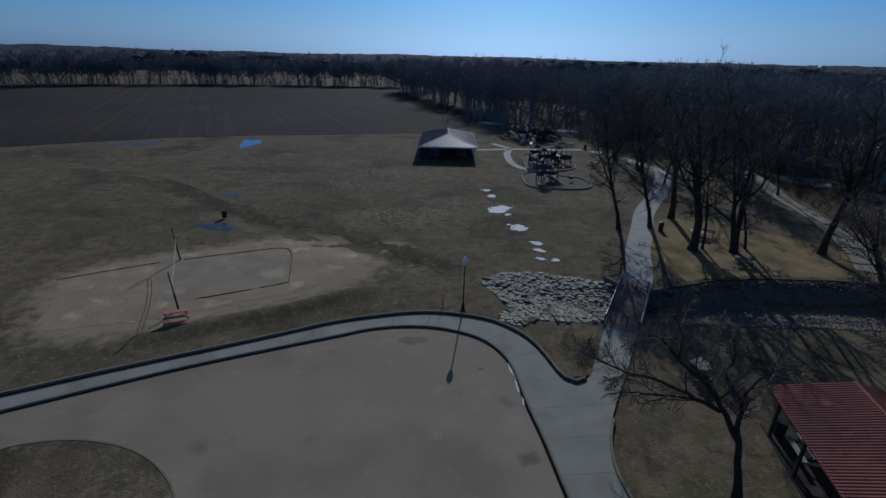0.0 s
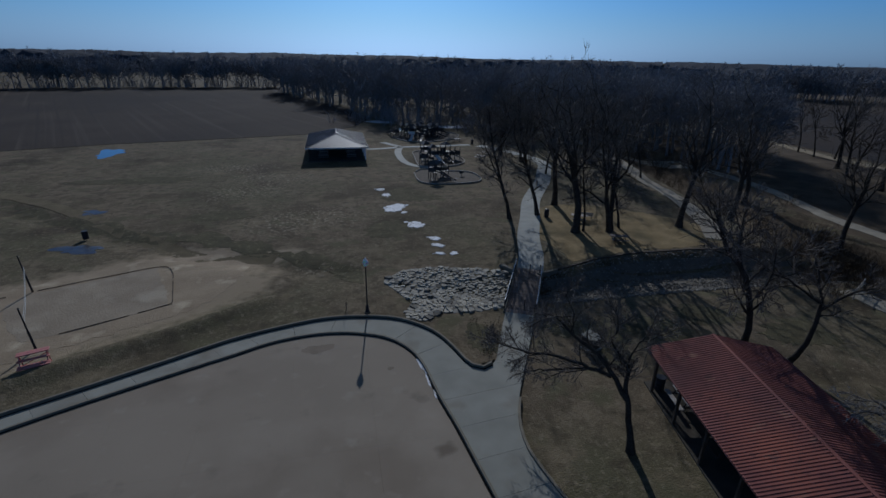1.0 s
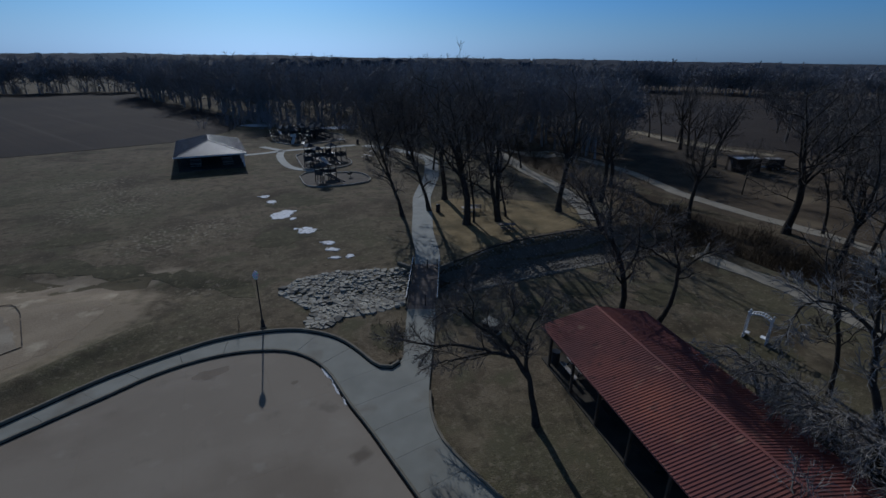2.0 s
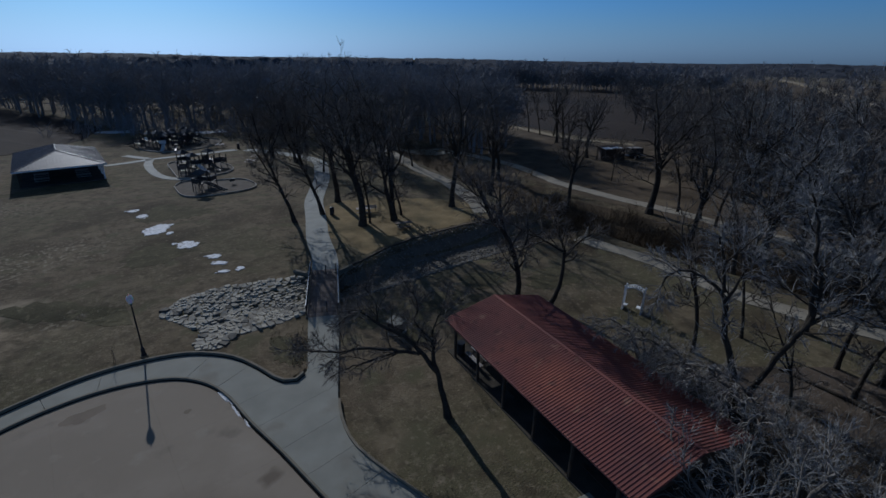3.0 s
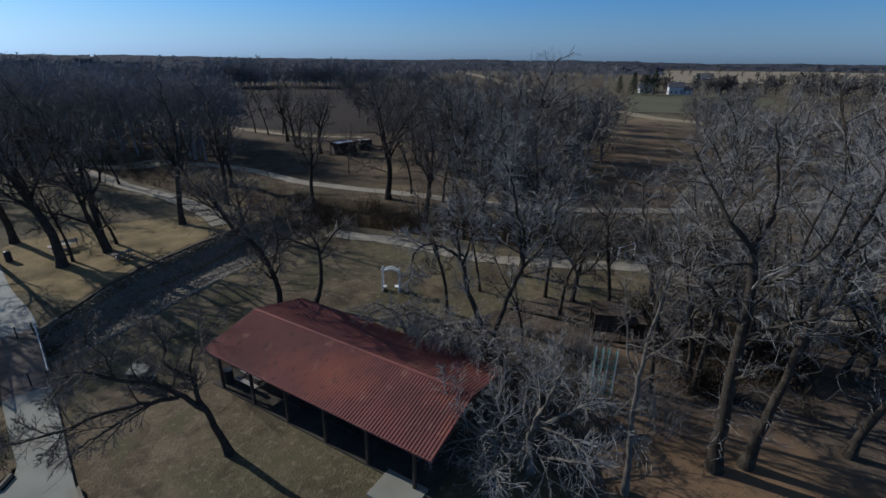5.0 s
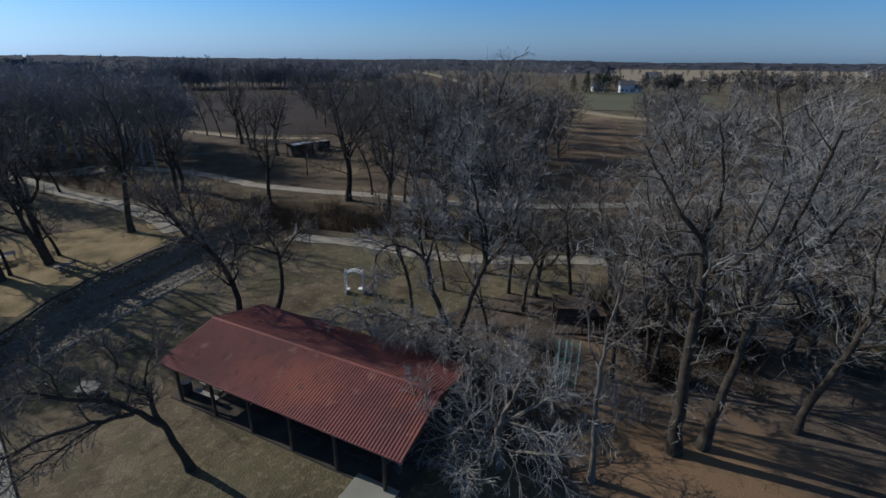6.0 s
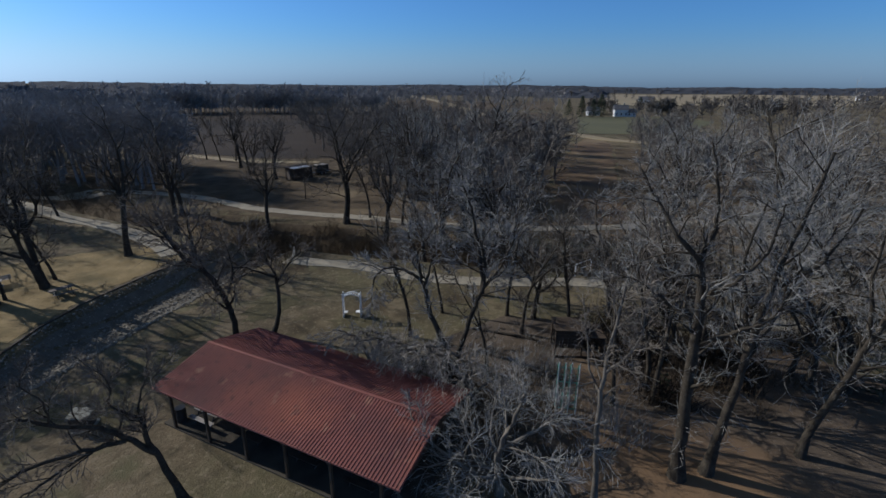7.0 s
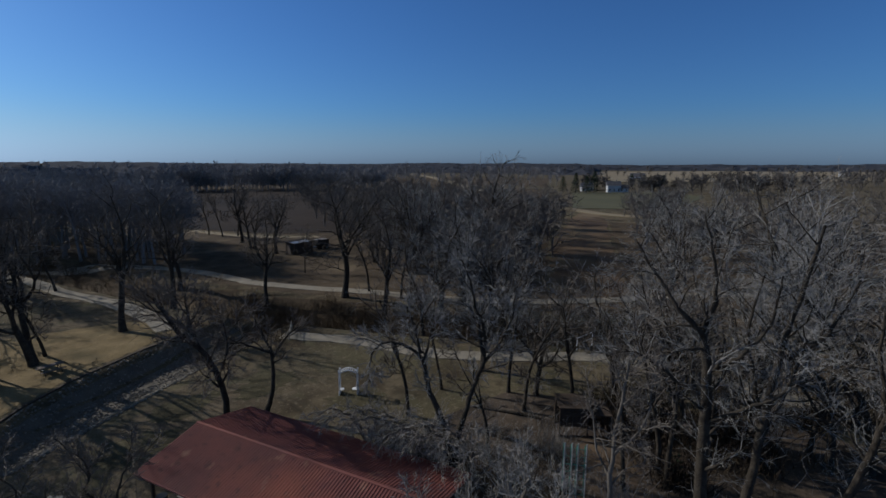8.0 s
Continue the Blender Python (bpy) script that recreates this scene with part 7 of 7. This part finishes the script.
# ---- grey-roofed pavilion on the southern lawn ----
PW, PY0, PY1, PE, PR = 5.75, 0.0, 18.0, 2.6, 4.4     # half width, front and back eaves, eave and ridge heights
pav = thing("pavilion", "open pavilion with a dark brown hipped steel roof and pale posts", "shelter", pose(0.45, 90.8, 0, 0, 0, 0))
# this slab too carries the roof's shade in its colour
part("floor_slab", box(bmesh.new(), (0, (PY0 + PY1) / 2, 0.03), (2 * PW - 0.8, PY1 - PY0 - 0.8, 0.2), bevel=0.02), SHADED_FLOOR, pav, "slab coloured dark for the shade under the roof")
ridge_a, ridge_b = Vector((0, PY0 + 5.6, PR)), Vector((0, PY1 - 5.6, PR))
cfr = [Vector((-PW, PY0, PE)), Vector((PW, PY0, PE)), Vector((PW, PY1, PE)), Vector((-PW, PY1, PE))]


def roof_face(name, pts, along, label=""):
    """One roof plane with standing ribs running down the slope."""
    bm = bmesh.new()
    vs = [bm.verts.new(p) for p in pts]
    top = bm.faces.new(vs)
    bmesh.ops.recalc_face_normals(bm, faces=bm.faces)
    if top.normal.z < 0:
        bmesh.ops.reverse_faces(bm, faces=[top])
    nrm = top.normal.copy()
    ex = bmesh.ops.extrude_face_region(bm, geom=[top])["geom"]
    bmesh.ops.translate(bm, verts=[e for e in ex if isinstance(e, bmesh.types.BMVert)], vec=nrm * 0.03)
    ribs = []
    a, b = pts[0], pts[1]
    u = (b - a).normalized()
    down = nrm.cross(u)
    n = int((b - a).length / 0.42)
    for k in range(1, n):
        p = a + u * ((b - a).length * k / n)
        best = None
        for q0, q1 in zip(pts[1:], pts[2:] + pts[:1]):
            e = q1 - q0
            m = Matrix(((down.x, -e.x), (down.y, -e.y)))
            if abs(m.determinant()) > 1e-6:
                s, t = m.inverted() @ Vector((q0.x - p.x, q0.y - p.y))
                if -1e-3 <= t <= 1.001 and abs(s) > 0.05 and (best is None or abs(s) < abs(best)):
                    best = s
        if best:
            c = p + down * best / 2 + nrm * 0.045
            q = Matrix((u, down, nrm)).transposed().to_4x4()
            ribs.append(Matrix.Translation(c) @ q @ Matrix.Diagonal((0.06, abs(best) - 0.02, 0.08, 1)))
    face = part(name, bm, GREY_ROOF, pav, label)
    for m in ribs:
        rb = bmesh.new()
        bmesh.ops.create_cube(rb, size=1.0, matrix=m)
        part("rib", rb, GREY_ROOF, face)
    return face


roof_face("roof_hip", [cfr[0], cfr[1], ridge_a], "x")
roof_face("roof_hip", [cfr[2], cfr[3], ridge_b], "x")
roof_face("roof_side", [cfr[1], cfr[2], ridge_b, ridge_a], "y")
roof_face("roof_side", [cfr[3], cfr[0], ridge_a, ridge_b], "y")
for a, b in ((ridge_a, ridge_b), (cfr[0], ridge_a), (cfr[1], ridge_a), (cfr[2], ridge_b), (cfr[3], ridge_b)):
    part("ridge_cap", rod(bmesh.new(), a + Vector((0, 0, 0.04)), b + Vector((0, 0, 0.04)), 0.06, sides=6), GREY_ROOF, pav)
for a, b in zip(cfr, cfr[1:] + cfr[:1]):
    c, d = (a + b) / 2, b - a
    part("fascia", box(bmesh.new(), (c.x, c.y, PE - 0.1), (abs(d.x) + 0.04 if abs(d.x) > 1 else 0.05, abs(d.y) if abs(d.y) > 1 else 0.05, 0.18)), WHITE, pav, "white fascia board")
for x in (-PW + 0.6, PW - 0.6):
    for k in range(5):
        part("post", box(bmesh.new(), (x, PY0 + 0.7 + k * (PY1 - 1.4) / 4, 1.3), (0.2, 0.2, 2.5), bevel=0.02), WHITE if x > 0 else DARK_WOOD, pav)
PM = pav.matrix_world
# front tables coloured pale as if daylit, those further back dark as if shaded
for k in range(10):
    picnic_table(PM @ pose(-2.6 + (k % 2) * 5.2, 2.6 + (k // 2) * 3.8, 0.13, 0, 0, 90), BENCH_WOOD if k < 4 else DARK_WOOD, "picnic table in the shade of the pavilion", "tables under the pavilion")


# ---- playground: bordered beds, paths and equipment ----
def border(name, pts, label):
    t = thing(name, label, "edging", pose(0, 0, 0), kind="structure")
    line = smooth_line(pts + [pts[0]], 1.1)
    for (x0, y0), (x1, y1) in zip(line, line[1:]):
        a = math.degrees(math.atan2(y1 - y0, x1 - x0))
        part("block", box(bmesh.new(), ((x0 + x1) / 2, (y0 + y1) / 2, 0.12), (math.hypot(x1 - x0, y1 - y0) - 0.03, 0.15, 0.22), (0, 0, a), 0.02), BLOCK, t)
    return line


BED_A = [(13.0, 79.6), (12.8, 74.0), (14.2, 71.8), (18.5, 71.2), (22.4, 72.2), (23.4, 75.5), (22.4, 79.2), (18.6, 80.4), (16.5, 82.0), (14.6, 82.2)]
BED_B = [(14.7, 85.0), (18.6, 83.6), (23.0, 85.6), (24.4, 90.0), (23.2, 96.5), (19.6, 99.6), (16.0, 98.6), (15.2, 92.2)]
BED_C = [(14.6, 116.0), (17.8, 111.2), (24.0, 111.6), (29.6, 116.0), (31.0, 123.0), (25.0, 130.5), (18.6, 129.4), (14.8, 122.8)]
for k, bed in enumerate((BED_A, BED_B, BED_C)):
    line = border("play_border", bed, "pale block edging round a play bed")
    sheet("play_bed", line, MULCH, "brown mulch bed of the playground", "ground", 0.04, 2.0)
for k, (line, w0) in enumerate((([(6.6, 103.0), (11.0, 103.8), (14.5, 105.0), (22, 105.4), (31.0, 106.4)], 1.6), ([(14.2, 105.2), (12.2, 109.0), (10.6, 112.0)], 1.5), ([(14.0, 104.6), (12.9, 100), (12.5, 94.5), (12.7, 89.5), (13.8, 86.0), (15.8, 84.2), (17.6, 83.6)], 1.4))):
    strip("play_path", smooth_line(line, 1.2), w0, PATH, "pale concrete path between play beds", joint=0.01, lift=0.055)


def play_tower(m, label, roofed=True, slides=1, panels=4, seed=0):
    rng = random.Random(seed)
    t = thing("play_structure", label, "play equipment", m @ Matrix.Diagonal((1.15, 1.15, 0.8, 1)), "playground structures")
    tops = []
    for k, (cx, cy, h) in enumerate([(0, 0, 1.5), (2.1, 0.2, 1.2), (-0.3, 2.1, 1.8)][:panels - 1]):
        part("deck", box(bmesh.new(), (cx, cy, h), (1.3, 1.3, 0.1), bevel=0.01), PLAY_DARK, t)
        for sx in (-0.62, 0.62):
            for sy in (-0.62, 0.62):
                part("post", rod(bmesh.new(), (cx + sx, cy + sy, -0.1), (cx + sx, cy + sy, h + 1.7), 0.06), PLAY_DARK, t)
        for side in range(4):
            if rng.random() < 0.75:
                a = side * 90
                px, py = cx + 0.64 * math.cos(radians(a)), cy + 0.64 * math.sin(radians(a))
                part("panel", box(bmesh.new(), (px, py, h + 0.5), (0.06, 1.2, 0.8), (0, 0, a), 0.02), PLAY_DARK if rng.random() < 0.9 else PLAY_LIGHT, t)
        if roofed and k != 1:
            bm = bmesh.new()
            lathe(bm, [(1.05, h + 1.75), (1.0, h + 1.82), (0.1, h + 2.5)], 4)
            bmesh.ops.rotate(bm, verts=bm.verts, cent=(0, 0, 0), matrix=Matrix.Rotation(radians(45), 3, "Z"))
            bmesh.ops.translate(bm, verts=bm.verts, vec=(cx, cy, 0))
            part("roof", bm, PLAY_DARK, t)
    for k in range(slides):
        bm = bmesh.new()
        y0 = -0.65
        pts = [(0.2 + 2.0 * k, y0 - 0.1, 1.5 - 0.25 * k), (0.2 + 2.0 * k, y0 - 0.5, 1.4 - 0.25 * k), (0.2 + 2.0 * k, y0 - 2.2, 0.45), (0.2 + 2.0 * k, y0 - 2.8, 0.32)]
        for a, b in zip(pts, pts[1:]):
            a, b = Vector(a), Vector(b)
            c, d = (a + b) / 2, b - a
            tilt = math.degrees(math.atan2(d.z, -d.y))
            box(bm, c, (0.5, d.length + 0.03, 0.04), (-tilt, 0, 0))
            for sx in (-0.26, 0.26):
                box(bm, c + Vector((sx, 0, 0.1)), (0.04, d.length + 0.03, 0.22), (-tilt, 0, 0))
        part("slide", bm, PLAY_LIGHT if k == 0 and seed % 4 == 1 else PLAY_DARK, t)
    bm = bmesh.new()
    for k in range(6):
        rod(bm, (-1.5, -0.4, 0.2 + k * 0.25), (-0.9, -0.4 + 0.05 * k, 0.2 + k * 0.25), 0.03, sides=6)
    rod(bm, (-1.5, -0.4, 0), (-1.4, -0.4, 1.9), 0.04, sides=6)
    rod(bm, (-0.9, -0.4, 0), (-0.8, -0.4, 1.9), 0.04, sides=6)
    part("ladder", bm, PLAY_DARK, t)
    return t


def swing_set(m, label, bays=2):
    t = thing("swing_set", label, "play equipment", m)
    w0 = bays * 2.2
    part("top_beam", rod(bmesh.new(), (0, 0, 2.5), (w0, 0, 2.5), 0.06), PLAY_DARK, t)
    for x in (0, w0):
        for sy in (-1, 1):
            part("leg", rod(bmesh.new(), (x, sy * 1.1, 0), (x, 0, 2.5), 0.05), PLAY_DARK, t)
    for k in range(bays * 2):
        x = 0.6 + k * (w0 - 1.2) / (bays * 2 - 1)
        s = part("swing_seat", box(bmesh.new(), (x, 0, 0.5), (0.45, 0.2, 0.04), bevel=0.01), BLACK_STEEL, t)
        for sx in (-0.2, 0.2):
            part("chain", rod(bmesh.new(), (x + sx, 0, 0.5), (x + sx, 0, 2.5), 0.012, sides=4), STEEL, s)
    return t


play_tower(pose(18.2, 89.6, 0, 0, 0, 15), "dark play tower with panels and pale slides", True, 2, 4, 1)
play_tower(pose(21.4, 92.4, 0, 0, 0, -60), "dark play tower with panels and a pale slide", True, 1, 3, 2)
play_tower(pose(16.0, 86.4, 0, 0, 0, 70), "low dark play platform beside the path", False, 1, 2, 3)
play_tower(pose(15.7, 75.2, 0, 0, 0, 40), "small dark play tower on the mulch bed", True, 1, 3, 4)
play_tower(pose(18.5, 115.5, 0, 0, 0, -20), "large dark play tower at the edge of the woods", True, 2, 4, 5)
play_tower(pose(22.5, 117.5, 0, 0, 0, 50), "large dark play tower at the edge of the woods", True, 2, 4, 6)
play_tower(pose(25.8, 120.5, 0, 0, 0, 120), "large dark play tower at the edge of the woods", True, 1, 4, 7)
play_tower(pose(17.0, 121.5, 0, 0, 0, 200), "large dark play tower at the edge of the woods", True, 2, 4, 8)
play_tower(pose(22.0, 124.0, 0, 0, 0, 260), "large dark play tower at the edge of the woods", True, 1, 4, 9)
swing_set(pose(26.5, 124, 0, 0, 0, 50), "dark steel swing set on the mulch", 2)
for k, (x, y) in enumerate([(20.6, 76.6), (17.4, 76.4)]):
    t = thing("spring_rider", "small spring rider on the mulch bed", "play equipment", pose(x, y, 0.04, 0, 0, k * 70 + 20), "spring riders")
    bm = bmesh.new()
    pts = [(0.1 * math.cos(a * 1.2), 0.1 * math.sin(a * 1.2), 0.02 * a) for a in range(22)]
    part("spring", pipe(bm, pts, 0.018, 5), BLACK_STEEL, t)
    part("body", box(bmesh.new(), (0, 0, 0.6), (0.9, 0.22, 0.4), bevel=0.08), PLAY_LIGHT if k else PLAY_DARK, t)
    part("handle", rod(bmesh.new(), (0.25, -0.2, 0.9), (0.25, 0.2, 0.9), 0.02), STEEL, t)

# ---- shed and parked trailer on the far bank ----
shed = thing("shed", "small dark shed with white sheets on its flat roof", "shed", pose(87.2, 53.2, 0, 0, 0, -20))
for k, (c, s) in enumerate((((0, -1.4, 1.15), (4.6, 0.1, 2.3)), ((0, 1.4, 1.15), (4.6, 0.1, 2.3)), ((-2.3, 0, 1.15), (0.1, 2.8, 2.3)), ((2.3, 0, 1.15), (0.1, 2.8, 2.3)))):
    part("wall", box(bmesh.new(), c, s), DARK_WOOD, shed)
part("roof", box(bmesh.new(), (0, 0, 2.42), (5.2, 3.4, 0.12), (4, 0, 0), 0.02), DARK_WOOD, shed)
for x in (-1.5, 0.9):
    part("roof_sheet", box(bmesh.new(), (x, -0.7, 2.47), (1.9, 1.5, 0.03), (4, 0, 0), 0.01), WHITE, shed, "white sheet on the roof")
d = part("door", box(bmesh.new(), (-2.37, 0.3, 1.0), (0.05, 0.9, 1.95), bevel=0.01), TIMBER, shed)
part("handle", box(bmesh.new(), (-2.41, 0.0, 1.0), (0.05, 0.04, 0.14)), STEEL, d)
trailer = thing("trailer", "small dark utility trailer parked beside the shed", "trailer", pose(93.4, 51.6, 0, 0, 0, -25))
part("box_body", box(bmesh.new(), (0, 0, 1.35), (3.0, 1.8, 1.3), bevel=0.08), PLAY_DARK, trailer)
part("roof_panel", box(bmesh.new(), (0, 0, 2.02), (2.6, 1.6, 0.06), bevel=0.02), BENCH_WOOD, trailer, "pale top panel")
part("chassis", box(bmesh.new(), (0, 0, 0.42), (4.4, 1.7, 0.14)), BLACK_STEEL, trailer)
for x in (-0.5, 0.5):
    for y in (-0.9, 0.9):
        wh = part("wheel", rod(bmesh.new(), (x, y - 0.09, 0.32), (x, y + 0.09, 0.32), 0.32, sides=16), BLACK_STEEL, trailer)
        part("rim", rod(bmesh.new(), (x, y - 0.1, 0.32), (x, y + 0.1, 0.32), 0.17, sides=12), STEEL, wh)
part("drawbar", box(bmesh.new(), (-2.8, 0, 0.4), (1.4, 0.1, 0.1)), BLACK_STEEL, trailer)


# ---- farmhouses on the plain ----
def house(m, w, d, h, label, wall=HOUSE_WALL, wing=True):
    t = thing("house", label, "house", m, "farm buildings")
    blocks = [(0, 0, w, d, h)] + ([(w * 0.75, -d * 0.1, w * 0.7, d * 0.8, h * 0.62)] if wing else [])
    for cx, cy, bw, bd, bh in blocks:
        wl = part("wall", box(bmesh.new(), (cx, cy, bh / 2), (bw, bd, bh)), wall, t)
        bm = bmesh.new()
        r = bh + bd * 0.42
        pts = [(-bw / 2 - 0.4, -bd / 2 - 0.4, bh - 0.1), (bw / 2 + 0.4, -bd / 2 - 0.4, bh - 0.1), (bw / 2 + 0.4, 0, r), (-bw / 2 - 0.4, 0, r), (-bw / 2 - 0.4, bd / 2 + 0.4, bh - 0.1), (bw / 2 + 0.4, bd / 2 + 0.4, bh - 0.1)]
        vs = [bm.verts.new((x + cx, y + cy, z)) for x, y, z in pts]
        for f in ((0, 1, 2, 3), (3, 2, 5, 4), (0, 3, 4), (1, 5, 2), (0, 4, 5, 1)):
            bm.faces.new([vs[i] for i in f])
        bmesh.ops.recalc_face_normals(bm, faces=bm.faces)
        part("roof", bm, HOUSE_ROOF, t)
        rows = 2 if bh > 4.5 else 1
        n = max(2, int(bw / 2.6))
        for r0 in range(rows):
            for k in range(n):
                x = cx - bw / 2 + bw * (k + 0.5) / n
                win = part("window", box(bmesh.new(), (x, cy - bd / 2 - 0.02, 1.6 + r0 * 2.8), (1.0, 0.06, 1.5)), WHITE, t)
                part("pane", box(bmesh.new(), (x, cy - bd / 2 - 0.05, 1.6 + r0 * 2.8), (0.8, 0.04, 1.3)), DARK_GLASS, win)
        for r0 in range(rows):
            for k in range(2):
                y = cy - bd / 4 + k * bd / 2
                win = part("window", box(bmesh.new(), (cx - bw / 2 - 0.02, y, 1.6 + r0 * 2.8), (0.06, 1.0, 1.5)), WHITE, t)
                part("pane", box(bmesh.new(), (cx - bw / 2 - 0.05, y, 1.6 + r0 * 2.8), (0.04, 0.8, 1.3)), DARK_GLASS, win)
    part("chimney", box(bmesh.new(), (w * 0.2, 0, h + d * 0.45), (0.8, 0.8, 1.6)), STONE, t)
    return t


def lift(x, y):
    return float(land(x, y))


house(pose(343, -31, lift(343, -31), 0, 0, -85), 8.4, 7, 4.5, "white two-storey farmhouse among trees")
house(pose(352, -14, lift(352, -14), 0, 0, -80), 8, 7, 2.8, "low white outbuilding beside the farmhouse", wing=False)
house(pose(600, -80, lift(600, -80), 0, 0, -95), 16, 9, 3.4, "long pale farm building on the plain", wing=False)
house(pose(820, -390, lift(820, -390), 0, 0, -70), 12, 9, 5.0, "white farmhouse far away on the plain", wing=False)
house(pose(1000, 120, lift(1000, 120), 0, 0, -95), 26, 12, 4.5, "pale long barn in the far distance", wing=False)
house(pose(520, 420, lift(520, 420), 0, 0, -140), 14, 9, 5.5, "pale house showing among far woods", wing=False)


# bare trees standing round the farmhouse
rng = random.Random(61)
woods("farmyard_trees", "bare garden trees round the farmhouse", [(rng.gauss(352, 6), rng.uniform(-64, -44)) for _ in range(16)] + [(rng.gauss(368, 6), rng.uniform(-30, 6)) for _ in range(10)] + [(rng.uniform(300, 420), rng.uniform(-130, -66)) for _ in range(24)], 62, 7, 12, 2, GREY_WOODS, 0.28)


# evergreens: real needles on whorls of branches
def conifer(seed, h, r):
    rng = np.random.default_rng(seed)
    w, tr = Wood(), Wood()
    tr.tube(np.array([[0, 0, -0.2], [0, 0, h * 0.5], [0, 0, h * 0.97]]), np.array([0.02, 0.013, 0.002]) * h, 6)
    for k in range(int(h * 9)):
        t = 0.06 + 0.92 * (k / (h * 9))
        z, ln = h * t, r * (1.02 - t) ** 0.8 * rng.uniform(0.65, 1.1)
        a = k * 2.4 + rng.uniform(-0.3, 0.3)
        d = np.array([math.cos(a), math.sin(a), rng.uniform(-0.15, 0.25)])
        base = np.array([0, 0, z])
        for q in range(9):
            p = base + d * ln * (0.25 + 0.75 * q / 9)
            e = d * 0.5 + rng.normal(0, 0.55, 3)
            e /= np.linalg.norm(e)
            w.tube(np.array([p, p + e * 0.17 * r * 0.5 + d * 0.05]), np.array([0.05, 0.012]) * r * 0.5, 3)
        tr.tube(np.array([base, base + d * ln]), np.array([0.012, 0.004]) * h * 0.3, 3)
    return tr.mesh("trunk", BARK), w.mesh("crown", EVERGREEN)


PINE, SHRUB = conifer(1, 12, 4.6), conifer(2, 2.6, 1.5)
for x, y, s in ((322, -6, 1.1), (326, -13, 0.95), (331, -18, 1.2), (334, 2, 0.9), (372, -46, 1.0), (366, -58, 0.85), (388, -70, 0.9)):
    plant(PINE, x, y, "dark green conifer beside the farmhouse", x * 7, s, "conifer", "conifers by the farmhouse")
plant(SHRUB, 31.0, -20.2, "green evergreen shrub in the grove", 0, 1.0, "evergreen_shrub", "evergreen shrubs")
plant(SHRUB, 27.8, -7.0, "dark evergreen shrub among tree trunks", 90, 0.75, "evergreen_shrub", "evergreen shrubs")
plant(SHRUB, 33.6, -21.6, "green evergreen shrub in the grove", 30, 0.8, "evergreen_shrub", "evergreen shrubs")

# far mast on the skyline
mast = thing("radio_mast", "thin steel mast on the far skyline", "mast", pose(1480, 260, lift(1480, 260)))
part("shaft", rod(bmesh.new(), (0, 0, -1), (0, 0, 52), 0.9, 0.4, 6), STEEL, mast)
